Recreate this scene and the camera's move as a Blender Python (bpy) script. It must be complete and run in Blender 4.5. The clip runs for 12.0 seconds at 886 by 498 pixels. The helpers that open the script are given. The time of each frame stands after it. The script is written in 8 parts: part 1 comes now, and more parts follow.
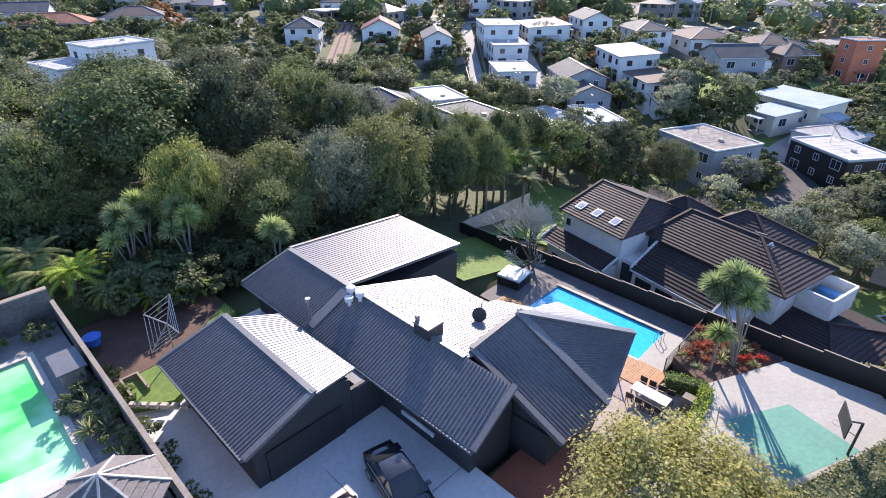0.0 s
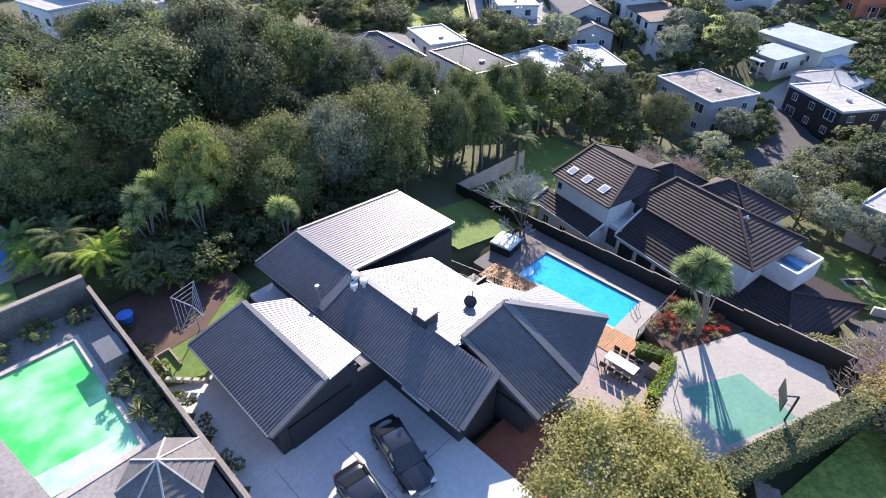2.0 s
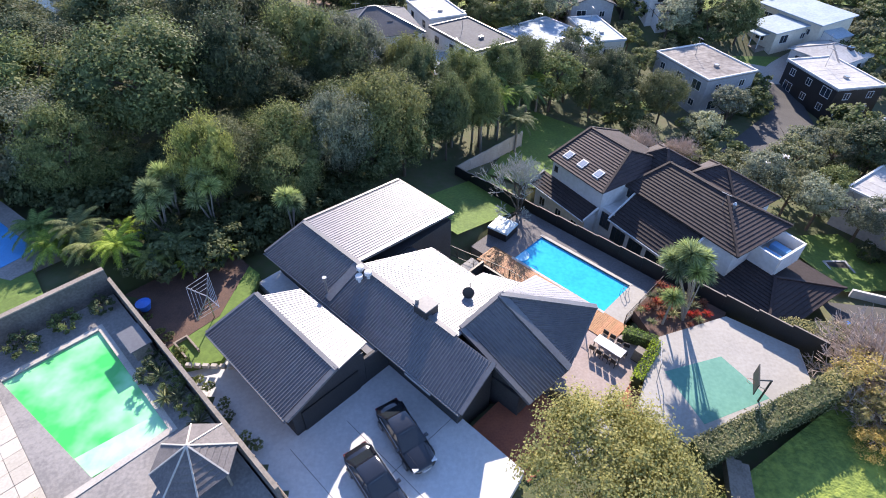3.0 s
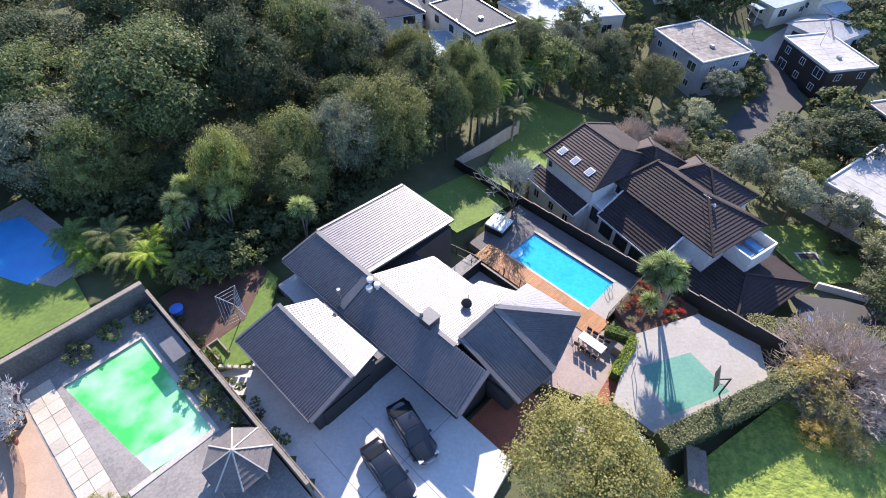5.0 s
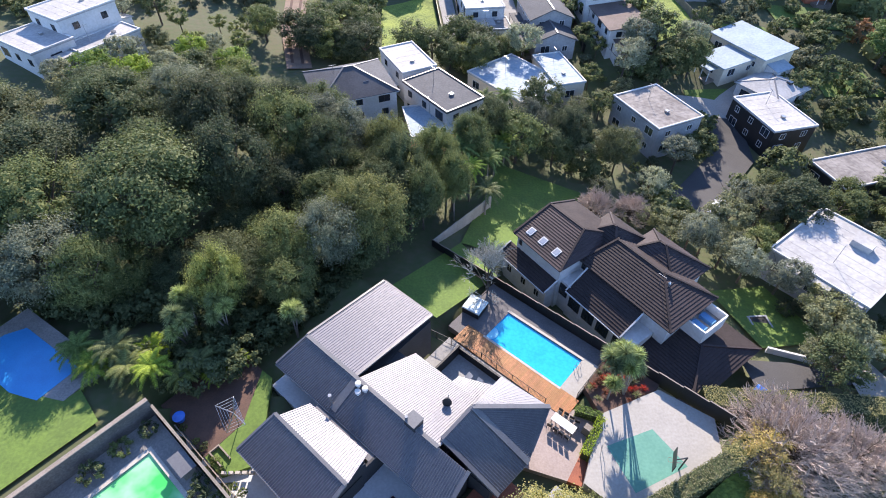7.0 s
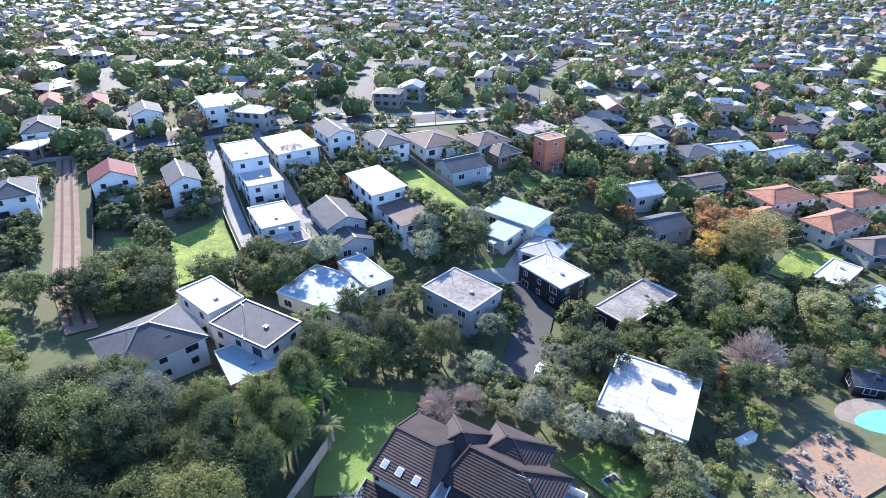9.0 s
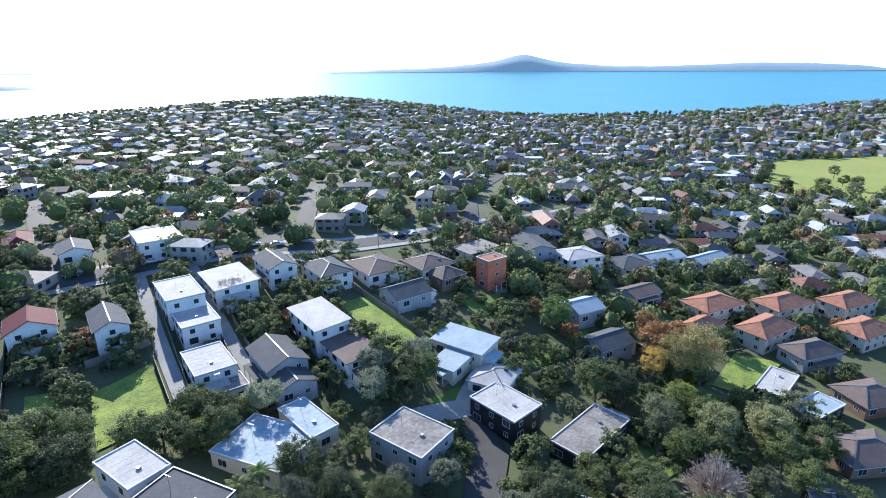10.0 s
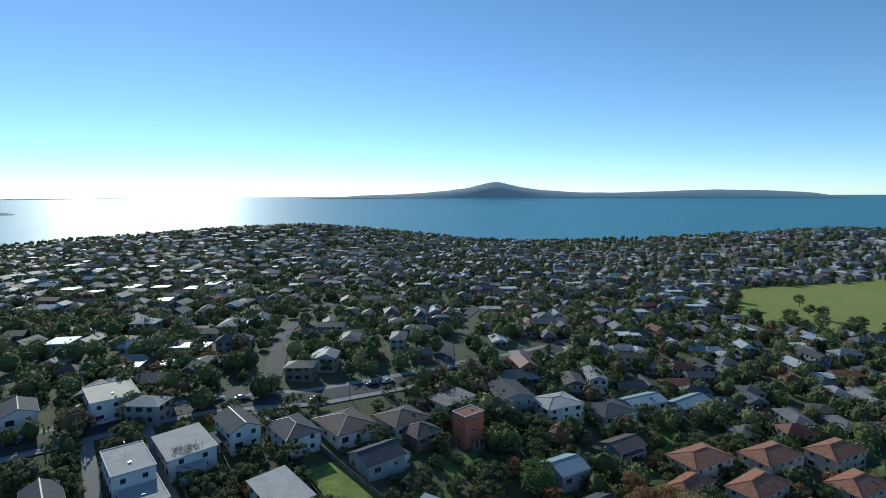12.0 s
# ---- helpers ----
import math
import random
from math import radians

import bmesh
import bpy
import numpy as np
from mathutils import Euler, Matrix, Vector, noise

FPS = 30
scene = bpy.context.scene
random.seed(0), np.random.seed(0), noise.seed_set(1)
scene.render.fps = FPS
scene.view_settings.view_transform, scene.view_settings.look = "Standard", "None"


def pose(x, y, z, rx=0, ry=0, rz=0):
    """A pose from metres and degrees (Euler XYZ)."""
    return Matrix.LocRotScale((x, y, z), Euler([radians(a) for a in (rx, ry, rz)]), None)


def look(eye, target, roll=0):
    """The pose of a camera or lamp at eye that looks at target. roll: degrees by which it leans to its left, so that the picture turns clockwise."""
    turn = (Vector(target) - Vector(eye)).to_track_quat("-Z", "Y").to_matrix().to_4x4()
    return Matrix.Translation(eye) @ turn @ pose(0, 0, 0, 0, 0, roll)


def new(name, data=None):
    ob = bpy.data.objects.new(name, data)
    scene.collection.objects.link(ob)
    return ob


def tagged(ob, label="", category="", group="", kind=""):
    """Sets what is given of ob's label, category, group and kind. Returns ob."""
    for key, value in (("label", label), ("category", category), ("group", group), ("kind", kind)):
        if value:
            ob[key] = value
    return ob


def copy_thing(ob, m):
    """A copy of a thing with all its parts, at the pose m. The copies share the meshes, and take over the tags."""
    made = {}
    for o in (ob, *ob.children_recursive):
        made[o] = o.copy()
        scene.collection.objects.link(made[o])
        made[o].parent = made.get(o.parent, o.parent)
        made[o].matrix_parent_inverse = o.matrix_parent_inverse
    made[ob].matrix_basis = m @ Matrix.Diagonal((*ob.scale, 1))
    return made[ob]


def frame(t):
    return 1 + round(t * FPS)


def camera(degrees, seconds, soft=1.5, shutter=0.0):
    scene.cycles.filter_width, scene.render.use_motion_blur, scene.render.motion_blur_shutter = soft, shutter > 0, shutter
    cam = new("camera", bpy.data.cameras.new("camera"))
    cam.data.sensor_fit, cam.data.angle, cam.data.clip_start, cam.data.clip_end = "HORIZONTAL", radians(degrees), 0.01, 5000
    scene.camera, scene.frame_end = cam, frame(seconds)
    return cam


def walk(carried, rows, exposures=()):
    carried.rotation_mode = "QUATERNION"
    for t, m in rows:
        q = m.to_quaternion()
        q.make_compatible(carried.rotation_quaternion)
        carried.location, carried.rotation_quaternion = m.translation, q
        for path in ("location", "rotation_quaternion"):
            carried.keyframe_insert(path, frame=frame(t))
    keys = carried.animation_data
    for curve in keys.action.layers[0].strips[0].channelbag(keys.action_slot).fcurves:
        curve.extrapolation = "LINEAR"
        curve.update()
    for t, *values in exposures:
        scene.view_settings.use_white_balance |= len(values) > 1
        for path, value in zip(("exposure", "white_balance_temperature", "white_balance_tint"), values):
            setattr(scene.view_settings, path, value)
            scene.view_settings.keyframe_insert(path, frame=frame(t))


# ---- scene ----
cam = camera(78.5, 12.0, soft=1.0)
METRES, EYE, TILT, LEAN, TURN = 54.0, 22.0, -26.5, -3.0, 0.0
PATH = [
    (0, (0.784, 0.391, 23.854), (0.805, 2.147, 22.897), -0.1),
    (0.5, (0.762, 0.373, 25.201), (0.782, 2.093, 24.181), -0.0),
    (1, (0.763, 0.358, 26.762), (0.783, 2.035, 25.672), 0.0),
    (1.5, (0.857, 0.274, 28.038), (0.88, 1.911, 26.89), 0.1),
    (2, (0.987, 0.104, 29.405), (1.011, 1.696, 28.194), 0.3),
    (2.5, (1.064, -0.107, 30.766), (1.089, 1.442, 29.502), 0.3),
    (3, (0.883, -0.151, 32.351), (0.912, 1.352, 31.031), 0.5),
    (5, (0.638, 0.404, 39.064), (0.672, 1.762, 37.596), 0.8),
    (5.5, (0.654, 0.805, 40.791), (0.69, 2.16, 39.32), 0.9),
    (6, (0.697, 1.257, 42.837), (0.733, 2.612, 41.367), 0.9),
    (6.5, (0.767, 1.865, 44.914), (0.805, 3.234, 43.456), 0.9),
    (7, (1.101, 2.613, 47.352), (1.2, 4.016, 45.93), 0.3),
    (7.2, (1.276, 2.947, 48.243), (1.426, 4.368, 46.844), -0.0),
    (8.8, (1.373, 7.544, 53.28), (2.104, 9.092, 52.246), 0.4),
    (9, (1.713, 8.462, 54.713), (2.504, 10.019, 53.738), 0.2),
    (9.5, (2.727, 9.832, 57.848), (3.646, 11.407, 57.027), -0.2),
    (10, (4.158, 11.36, 60.102), (5.188, 12.952, 59.468), -0.4),
    (10.5, (4.656, 12.407, 62.599), (5.75, 14.014, 62.129), -0.4),
    (11, (5.683, 13.069, 64.644), (6.811, 14.687, 64.311), -0.4),
    (11.5, (6.085, 14.008, 66.481), (7.235, 15.624, 66.228), -0.3),
    (12, (7.05, 14.327, 68.512), (8.205, 15.947, 68.305), -0.3),
]
walk(cam, [(t, look(eye, target, roll)) for t, eye, target, roll in PATH], [(0, 1.17, 7000, 19), (7, 1.2, 7000, 18), (8.8, 1.5, 6350, 16), (9.5, 1.3, 6300, 12), (10.5, 0.4, 6150, 5), (11.2, -0.15, 6000, 0), (12, -0.68, 6150, -3)])

# ---- world, sun ----
SUN_AZ, SUN_EL = 7.0, 28.5          # degrees: clockwise from +y, and up
world = bpy.data.worlds.new("world")
scene.world = world
world.use_nodes = True
wn = world.node_tree
sky = wn.nodes.new("ShaderNodeTexSky")
sky.sky_type, sky.sun_disc = "NISHITA", False
sky.sun_elevation, sky.sun_rotation = radians(SUN_EL), radians(SUN_AZ)
sky.air_density, sky.dust_density, sky.ozone_density = 0.9, 0.1, 4.6
sky.altitude = 2600.0
wn.links.new(sky.outputs[0], wn.nodes["Background"].inputs[0])
wn.nodes["Background"].inputs[1].default_value = 0.225
sun = new("sun", bpy.data.lights.new("sun", "SUN"))
sun.data.energy, sun.data.angle, sun.data.color = 5.0, radians(0.55), (1.0, 0.94, 0.86)
sun.matrix_world = look((0, 0, 200), (-math.sin(radians(SUN_AZ)) * math.cos(radians(SUN_EL)),
                                      -math.cos(radians(SUN_AZ)) * math.cos(radians(SUN_EL)),
                                      200 - math.sin(radians(SUN_EL))))

# ---- materials ----


def mat(name, col, col2=None, rough=0.7, metal=0.0, scale=1.0, bump=0.0, fine=12.0, spread=0.0, vary="", spec=0.5):
    """A surface with two colours mixed by a large and a fine noise, a fine relief, and a spread of tone between pieces."""
    m = bpy.data.materials.new(name)
    m.use_nodes = True
    t = m.node_tree
    n, l = t.nodes, t.links
    b = n["Principled BSDF"]
    b.inputs["Metallic"].default_value = metal
    b.inputs["Specular IOR Level"].default_value = spec
    co = n.new("ShaderNodeNewGeometry").outputs["Position"] if vary != "local" else n.new("ShaderNodeTexCoord").outputs["Object"]
    big, small = n.new("ShaderNodeTexNoise"), n.new("ShaderNodeTexNoise")
    big.inputs["Scale"].default_value, small.inputs["Scale"].default_value = scale, scale * fine
    big.inputs["Detail"].default_value = small.inputs["Detail"].default_value = 3.0
    l.new(co, big.inputs["Vector"])
    l.new(co, small.inputs["Vector"])
    mix = n.new("ShaderNodeMix")
    mix.data_type = "RGBA"
    mix.inputs[6].default_value = (*col, 1)
    mix.inputs[7].default_value = (*(col2 or [c * 0.75 for c in col]), 1)
    add = n.new("ShaderNodeMath")
    add.operation = "ADD"
    l.new(big.outputs["Fac"], add.inputs[0])
    l.new(small.outputs["Fac"], add.inputs[1])
    ramp = n.new("ShaderNodeMapRange")
    ramp.inputs["From Min"].default_value, ramp.inputs["From Max"].default_value = 0.78, 1.22
    l.new(add.outputs[0], ramp.inputs["Value"])
    l.new(ramp.outputs[0], mix.inputs[0])
    out = mix.outputs[2]
    if spread:
        hue = n.new("ShaderNodeHueSaturation")
        if vary == "island":
            r = n.new("ShaderNodeNewGeometry").outputs["Random Per Island"]
        else:
            r = n.new("ShaderNodeObjectInfo").outputs["Random"]
        mr = n.new("ShaderNodeMapRange")
        mr.inputs["To Min"].default_value, mr.inputs["To Max"].default_value = 1 - spread, 1 + spread
        l.new(r, mr.inputs["Value"])
        l.new(mr.outputs[0], hue.inputs["Value"])
        hm = n.new("ShaderNodeMapRange")
        hm.inputs["To Min"].default_value, hm.inputs["To Max"].default_value = 0.5 + spread * 0.05, 0.5 - spread * 0.05
        l.new(r, hm.inputs["Value"])
        l.new(hm.outputs[0], hue.inputs["Hue"])
        l.new(out, hue.inputs["Color"])
        out = hue.outputs[0]
    l.new(out, b.inputs["Base Color"])
    rr = n.new("ShaderNodeMapRange")
    rr.inputs["To Min"].default_value, rr.inputs["To Max"].default_value = max(0.02, rough - 0.1), min(1, rough + 0.1)
    l.new(small.outputs["Fac"], rr.inputs["Value"])
    l.new(rr.outputs[0], b.inputs["Roughness"])
    if bump:
        bp = n.new("ShaderNodeBump")
        bp.inputs["Strength"].default_value, bp.inputs["Distance"].default_value = 0.6, bump
        l.new(small.outputs["Fac"], bp.inputs["Height"])
        l.new(bp.outputs[0], b.inputs["Normal"])
    return m


def palette(name, cols, rough=0.7, metal=0.0, spec=0.5):
    """One of several colours for each loose piece of a joined mesh."""
    m = mat(name, cols[0], cols[0], rough=rough, metal=metal, scale=0.4, spec=spec)
    t = m.node_tree
    n, l = t.nodes, t.links
    ramp = n.new("ShaderNodeValToRGB")
    ramp.color_ramp.interpolation = "CONSTANT"
    els = ramp.color_ramp.elements
    for i, c in enumerate(cols):
        e = els[i] if i < 2 else els.new(i / len(cols))
        e.position, e.color = i / len(cols), (*c, 1)
    l.new(n.new("ShaderNodeNewGeometry").outputs["Random Per Island"], ramp.inputs[0])
    mix = [x for x in n if x.type == "MIX"][0]
    dark = n.new("ShaderNodeMix")
    dark.data_type, dark.blend_type = "RGBA", "MULTIPLY"
    dark.inputs[0].default_value = 1.0
    dark.inputs[7].default_value = (0.7, 0.7, 0.68, 1)
    l.new(ramp.outputs[0], mix.inputs[6])
    l.new(ramp.outputs[0], dark.inputs[6])
    l.new(dark.outputs[2], mix.inputs[7])
    return m


def leaf(name, col, col2, spread=0.35, gloss=0.6, clear=0.35):
    """Leaves: glossy, a little light comes through."""
    m = mat(name, col, col2, rough=gloss, scale=0.5, fine=5.0, spread=spread, vary="island", spec=0.12)
    t = m.node_tree
    n, l = t.nodes, t.links
    b = n["Principled BSDF"]
    tr = n.new("ShaderNodeBsdfTranslucent")
    src = b.inputs["Base Color"].links[0].from_socket
    hv = n.new("ShaderNodeHueSaturation")
    ob = n.new("ShaderNodeObjectInfo").outputs["Random"]
    for inp, lo, hi in (("Value", 0.65, 1.4), ("Hue", 0.515, 0.48), ("Saturation", 0.8, 1.1)):
        r = n.new("ShaderNodeMapRange")
        r.inputs["To Min"].default_value, r.inputs["To Max"].default_value = lo, hi
        l.new(ob, r.inputs["Value"])
        l.new(r.outputs[0], hv.inputs[inp])
    l.new(src, hv.inputs["Color"])
    src = hv.outputs[0]
    l.new(src, b.inputs["Base Color"])
    l.new(src, tr.inputs[0])
    ms = n.new("ShaderNodeMixShader")
    ms.inputs[0].default_value = clear
    l.new(b.outputs[0], ms.inputs[1])
    l.new(tr.outputs[0], ms.inputs[2])
    l.new(ms.outputs[0], n["Material Output"].inputs[0])
    return m


M = {}
M["ground"] = mat("soil_and_grass", (0.065, 0.09, 0.03), (0.10, 0.10, 0.055), rough=0.95, scale=0.05, fine=20, bump=0.1)
M["grass"] = mat("lawn_grass", (0.12, 0.20, 0.035), (0.085, 0.14, 0.03), rough=0.9, scale=0.25, fine=14, bump=0.04)
M["meadow"] = mat("bright_meadow", (0.27, 0.34, 0.06), (0.12, 0.18, 0.035), rough=0.95, scale=0.3, fine=9, bump=0.35)
M["asphalt"] = mat("asphalt", (0.06, 0.06, 0.062), (0.045, 0.045, 0.047), rough=0.85, scale=0.3, fine=30, bump=0.01)
M["drive"] = mat("pale_drive_concrete", (0.60, 0.60, 0.59), (0.50, 0.50, 0.495), rough=0.85, scale=0.35, fine=14, bump=0.01)
M["concrete"] = mat("concrete", (0.34, 0.335, 0.325), (0.26, 0.258, 0.25), rough=0.85, scale=0.35, fine=14, bump=0.01)
M["pale_conc"] = mat("pale_concrete", (0.37, 0.355, 0.325), (0.305, 0.292, 0.265), rough=0.85, scale=0.3, fine=14, bump=0.01)
M["court_green"] = mat("court_green_paint", (0.11, 0.30, 0.23), (0.085, 0.25, 0.195), rough=0.8, scale=0.4, fine=10)
M["deck"] = mat("deck_timber", (0.42, 0.19, 0.07), (0.30, 0.13, 0.05), rough=0.65, scale=0.6, fine=10, spread=0.15)
M["clay"] = mat("bare_clay", (0.30, 0.18, 0.11), (0.21, 0.15, 0.11), rough=0.95, scale=0.25, fine=8, bump=0.08)
M["redbrick"] = mat("red_paving", (0.34, 0.11, 0.06), (0.25, 0.08, 0.05), rough=0.8, scale=0.8, fine=10)
M["darkwall"] = mat("dark_stained_cladding", (0.035, 0.035, 0.038), (0.025, 0.025, 0.027), rough=0.6, scale=0.6, fine=15)
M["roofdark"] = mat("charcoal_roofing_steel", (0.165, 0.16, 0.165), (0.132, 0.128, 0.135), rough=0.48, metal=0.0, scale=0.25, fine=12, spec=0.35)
# same charcoal steel; its low-sun lavender sheen is put into the colour
M["roofnorth"] = mat("lavender_sheen_charcoal_steel", (0.17, 0.165, 0.19), (0.14, 0.137, 0.16), rough=0.5, scale=0.25, fine=12, spec=0.4)
M["rooftile"] = mat("dark_brown_tiles", (0.06, 0.047, 0.046), (0.042, 0.034, 0.034), rough=0.72, scale=0.5, fine=10, spread=0.2, spec=0.15)
M["roofcap"] = mat("grey_flashing", (0.13, 0.135, 0.14), (0.10, 0.10, 0.11), rough=0.45, scale=0.5, spec=0.6)
M["white"] = mat("white_render", (0.66, 0.66, 0.65), (0.55, 0.55, 0.53), rough=0.75, scale=0.3, fine=9)
M["cream"] = mat("cream_render", (0.62, 0.56, 0.45), (0.52, 0.47, 0.38), rough=0.8, scale=0.3, fine=9)
M["grey"] = mat("grey_render", (0.36, 0.37, 0.38), (0.28, 0.29, 0.3), rough=0.8, scale=0.3, fine=9)
M["brown"] = mat("brown_brick", (0.25, 0.16, 0.11), (0.19, 0.12, 0.09), rough=0.85, scale=0.6, fine=14)
M["terra_wall"] = mat("terracotta_render", (0.55, 0.17, 0.09), (0.45, 0.13, 0.07), rough=0.8, scale=0.3, fine=9)
M["timber"] = mat("weathered_timber", (0.27, 0.23, 0.19), (0.19, 0.16, 0.13), rough=0.85, scale=1.0, fine=8, spread=0.15)
M["roofwhite"] = mat("white_membrane_roof", (0.46, 0.455, 0.44), (0.34, 0.335, 0.325), rough=0.75, scale=0.25, fine=9, spec=0.15)
M["roofblue"] = mat("blue_grey_steel_roof", (0.34, 0.42, 0.47), (0.26, 0.33, 0.38), rough=0.7, scale=0.25, fine=9, spec=0.15)
M["roofgrey"] = mat("stained_grey_roof", (0.30, 0.28, 0.26), (0.17, 0.155, 0.145), rough=0.85, scale=0.3, fine=5, spec=0.15)
M["roofslate"] = mat("slate_grey_roof", (0.10, 0.105, 0.115), (0.075, 0.08, 0.088), rough=0.8, scale=0.4, fine=9, spec=0.15)
M["roofbrown"] = mat("brown_roof", (0.17, 0.13, 0.115), (0.12, 0.095, 0.085), rough=0.8, scale=0.4, fine=9, spec=0.15)
M["roofterra"] = mat("terracotta_tiles", (0.38, 0.19, 0.125), (0.24, 0.115, 0.08), rough=0.85, scale=0.8, fine=9, spec=0.15)
M["roofred"] = mat("dark_red_roof", (0.14, 0.03, 0.035), (0.10, 0.024, 0.028), rough=0.75, scale=0.4, fine=9, spec=0.15)
M["glass"] = mat("window_glass", (0.03, 0.04, 0.05), (0.02, 0.03, 0.04), rough=0.12, scale=0.4, spec=0.8)
M["frame"] = mat("white_window_frame", (0.7, 0.7, 0.69), rough=0.5)
M["black"] = mat("black_paint", (0.02, 0.02, 0.021), rough=0.5)
M["steel"] = mat("galvanised_steel", (0.45, 0.46, 0.47), rough=0.35, metal=0.8)
M["pool_floor"] = mat("pool_plaster", (0.03, 0.42, 0.72), (0.025, 0.36, 0.66), rough=0.7, scale=0.4)
M["bark"] = mat("bark", (0.11, 0.085, 0.065), (0.07, 0.055, 0.04), rough=0.9, scale=1.0, bump=0.02)
M["palebark"] = mat("pale_bark", (0.27, 0.24, 0.20), (0.19, 0.17, 0.14), rough=0.9, scale=1.0, bump=0.02)
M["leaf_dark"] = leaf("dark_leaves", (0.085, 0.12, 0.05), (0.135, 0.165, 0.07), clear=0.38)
M["leaf_mid"] = leaf("green_leaves", (0.125, 0.17, 0.06), (0.19, 0.22, 0.085), clear=0.44)
M["leaf_olive"] = leaf("olive_leaves", (0.25, 0.265, 0.14), (0.18, 0.205, 0.105), clear=0.45)
M["leaf_grey"] = leaf("grey_green_leaves", (0.185, 0.21, 0.14), (0.13, 0.155, 0.10), clear=0.38)
M["leaf_gold"] = leaf("golden_green_leaves", (0.53, 0.475, 0.135), (0.42, 0.395, 0.115), clear=0.55)
M["leaf_lime"] = leaf("lime_green_leaves", (0.22, 0.32, 0.06), (0.15, 0.24, 0.045), clear=0.4)
M["leaf_rust"] = leaf("autumn_leaves", (0.33, 0.19, 0.08), (0.26, 0.19, 0.09), clear=0.4)
M["leaf_hedge"] = leaf("clipped_hedge_leaves", (0.42, 0.39, 0.17), (0.30, 0.30, 0.13), clear=0.45)
M["leaf_straw"] = leaf("fading_yellow_leaves", (0.50, 0.41, 0.13), (0.40, 0.34, 0.13), clear=0.5)
M["twig"] = mat("bare_twigs", (0.52, 0.43, 0.37), (0.42, 0.34, 0.28), rough=0.9, scale=1.0)
M["stone"] = mat("weathered_stone_paving", (0.30, 0.28, 0.26), (0.20, 0.19, 0.18), rough=0.9, scale=0.5, fine=12, bump=0.02)
M["stone_pale"] = mat("pale_stone", (0.48, 0.45, 0.40), (0.38, 0.35, 0.31), rough=0.85, scale=0.6, fine=12)
M["flag"] = mat("flagstone", (0.52, 0.47, 0.39), (0.42, 0.38, 0.32), rough=0.85, scale=0.6, fine=12, spread=0.12)
M["stonewall"] = mat("dark_masonry", (0.13, 0.12, 0.115), (0.08, 0.075, 0.07), rough=0.9, scale=0.8, fine=8, bump=0.03)
M["shingle"] = mat("weathered_shingles", (0.15, 0.135, 0.13), (0.10, 0.09, 0.088), rough=0.75, scale=1.2, fine=8)
M["bark_mulch"] = mat("red_brown_mulch", (0.13, 0.075, 0.055), (0.08, 0.05, 0.04), rough=0.95, scale=1.0, fine=15, bump=0.03)
M["blue"] = mat("blue_plastic", (0.03, 0.20, 0.72), (0.03, 0.17, 0.62), rough=0.4)
M["carpaint"] = mat("black_car_paint", (0.012, 0.013, 0.018), (0.01, 0.011, 0.015), rough=0.16, spec=0.9)
M["carglass"] = mat("tinted_car_glass", (0.02, 0.025, 0.03), (0.015, 0.02, 0.025), rough=0.08, spec=0.9)
M["carwhite"] = mat("white_car_paint", (0.7, 0.7, 0.7), (0.66, 0.66, 0.66), rough=0.2, spec=0.7)
M["carsilver"] = mat("silver_car_paint", (0.45, 0.46, 0.48), (0.42, 0.43, 0.45), rough=0.25, metal=0.5)
M["carblue"] = mat("dark_blue_car_paint", (0.03, 0.06, 0.16), (0.025, 0.05, 0.14), rough=0.2, spec=0.8)
M["darkpave"] = mat("dark_paving", (0.15, 0.14, 0.14), (0.10, 0.095, 0.095), rough=0.85, scale=0.5, fine=12)
M["pool_step"] = mat("pale_blue_plaster", (0.16, 0.62, 0.80), (0.13, 0.55, 0.74), rough=0.5)
M["poolwater"] = mat("clear_pool_water", (0.006, 0.36, 0.60), (0.010, 0.46, 0.68), rough=0.05, scale=0.25)
M["spacover"] = mat("pale_vinyl_cover", (0.55, 0.68, 0.70), (0.48, 0.6, 0.62), rough=0.5)
M["paling"] = mat("pale_grey_palings", (0.38, 0.36, 0.33), (0.29, 0.275, 0.25), rough=0.85, scale=0.8, fine=10)
M["track"] = mat("brown_dirt", (0.27, 0.19, 0.14), (0.19, 0.135, 0.10), rough=0.95, scale=0.4, fine=12, bump=0.05)
M["park"] = mat("park_grass", (0.20, 0.25, 0.035), (0.27, 0.27, 0.06), rough=0.95, scale=0.02, fine=12)
M["brickpale"] = mat("pale_brick_paving", (0.46, 0.33, 0.24), (0.38, 0.27, 0.20), rough=0.85, scale=0.7, fine=14, bump=0.01)
M["milky"] = mat("milky_shallow_water", (0.46, 0.82, 0.50), (0.30, 0.74, 0.38), rough=0.2, scale=0.5, fine=3)
M["leaf_silver"] = leaf("silver_green_leaves", (0.29, 0.32, 0.215), (0.21, 0.24, 0.155), clear=0.42)
M["leaf_moss"] = leaf("moss_green_leaves", (0.155, 0.175, 0.075), (0.115, 0.135, 0.055), clear=0.42)
M["patio"] = mat("pinkish_paving", (0.37, 0.305, 0.28), (0.29, 0.235, 0.215), rough=0.85, scale=0.4, fine=14, bump=0.01)
M["leaf_pale"] = leaf("pale_green_blades", (0.30, 0.37, 0.17), (0.22, 0.29, 0.12), clear=0.4)
M["leaf_pink"] = leaf("pink_flowers", (0.65, 0.2, 0.25), (0.5, 0.12, 0.18))
M["leaf_red"] = leaf("red_succulent_leaves", (0.42, 0.10, 0.06), (0.30, 0.13, 0.07))
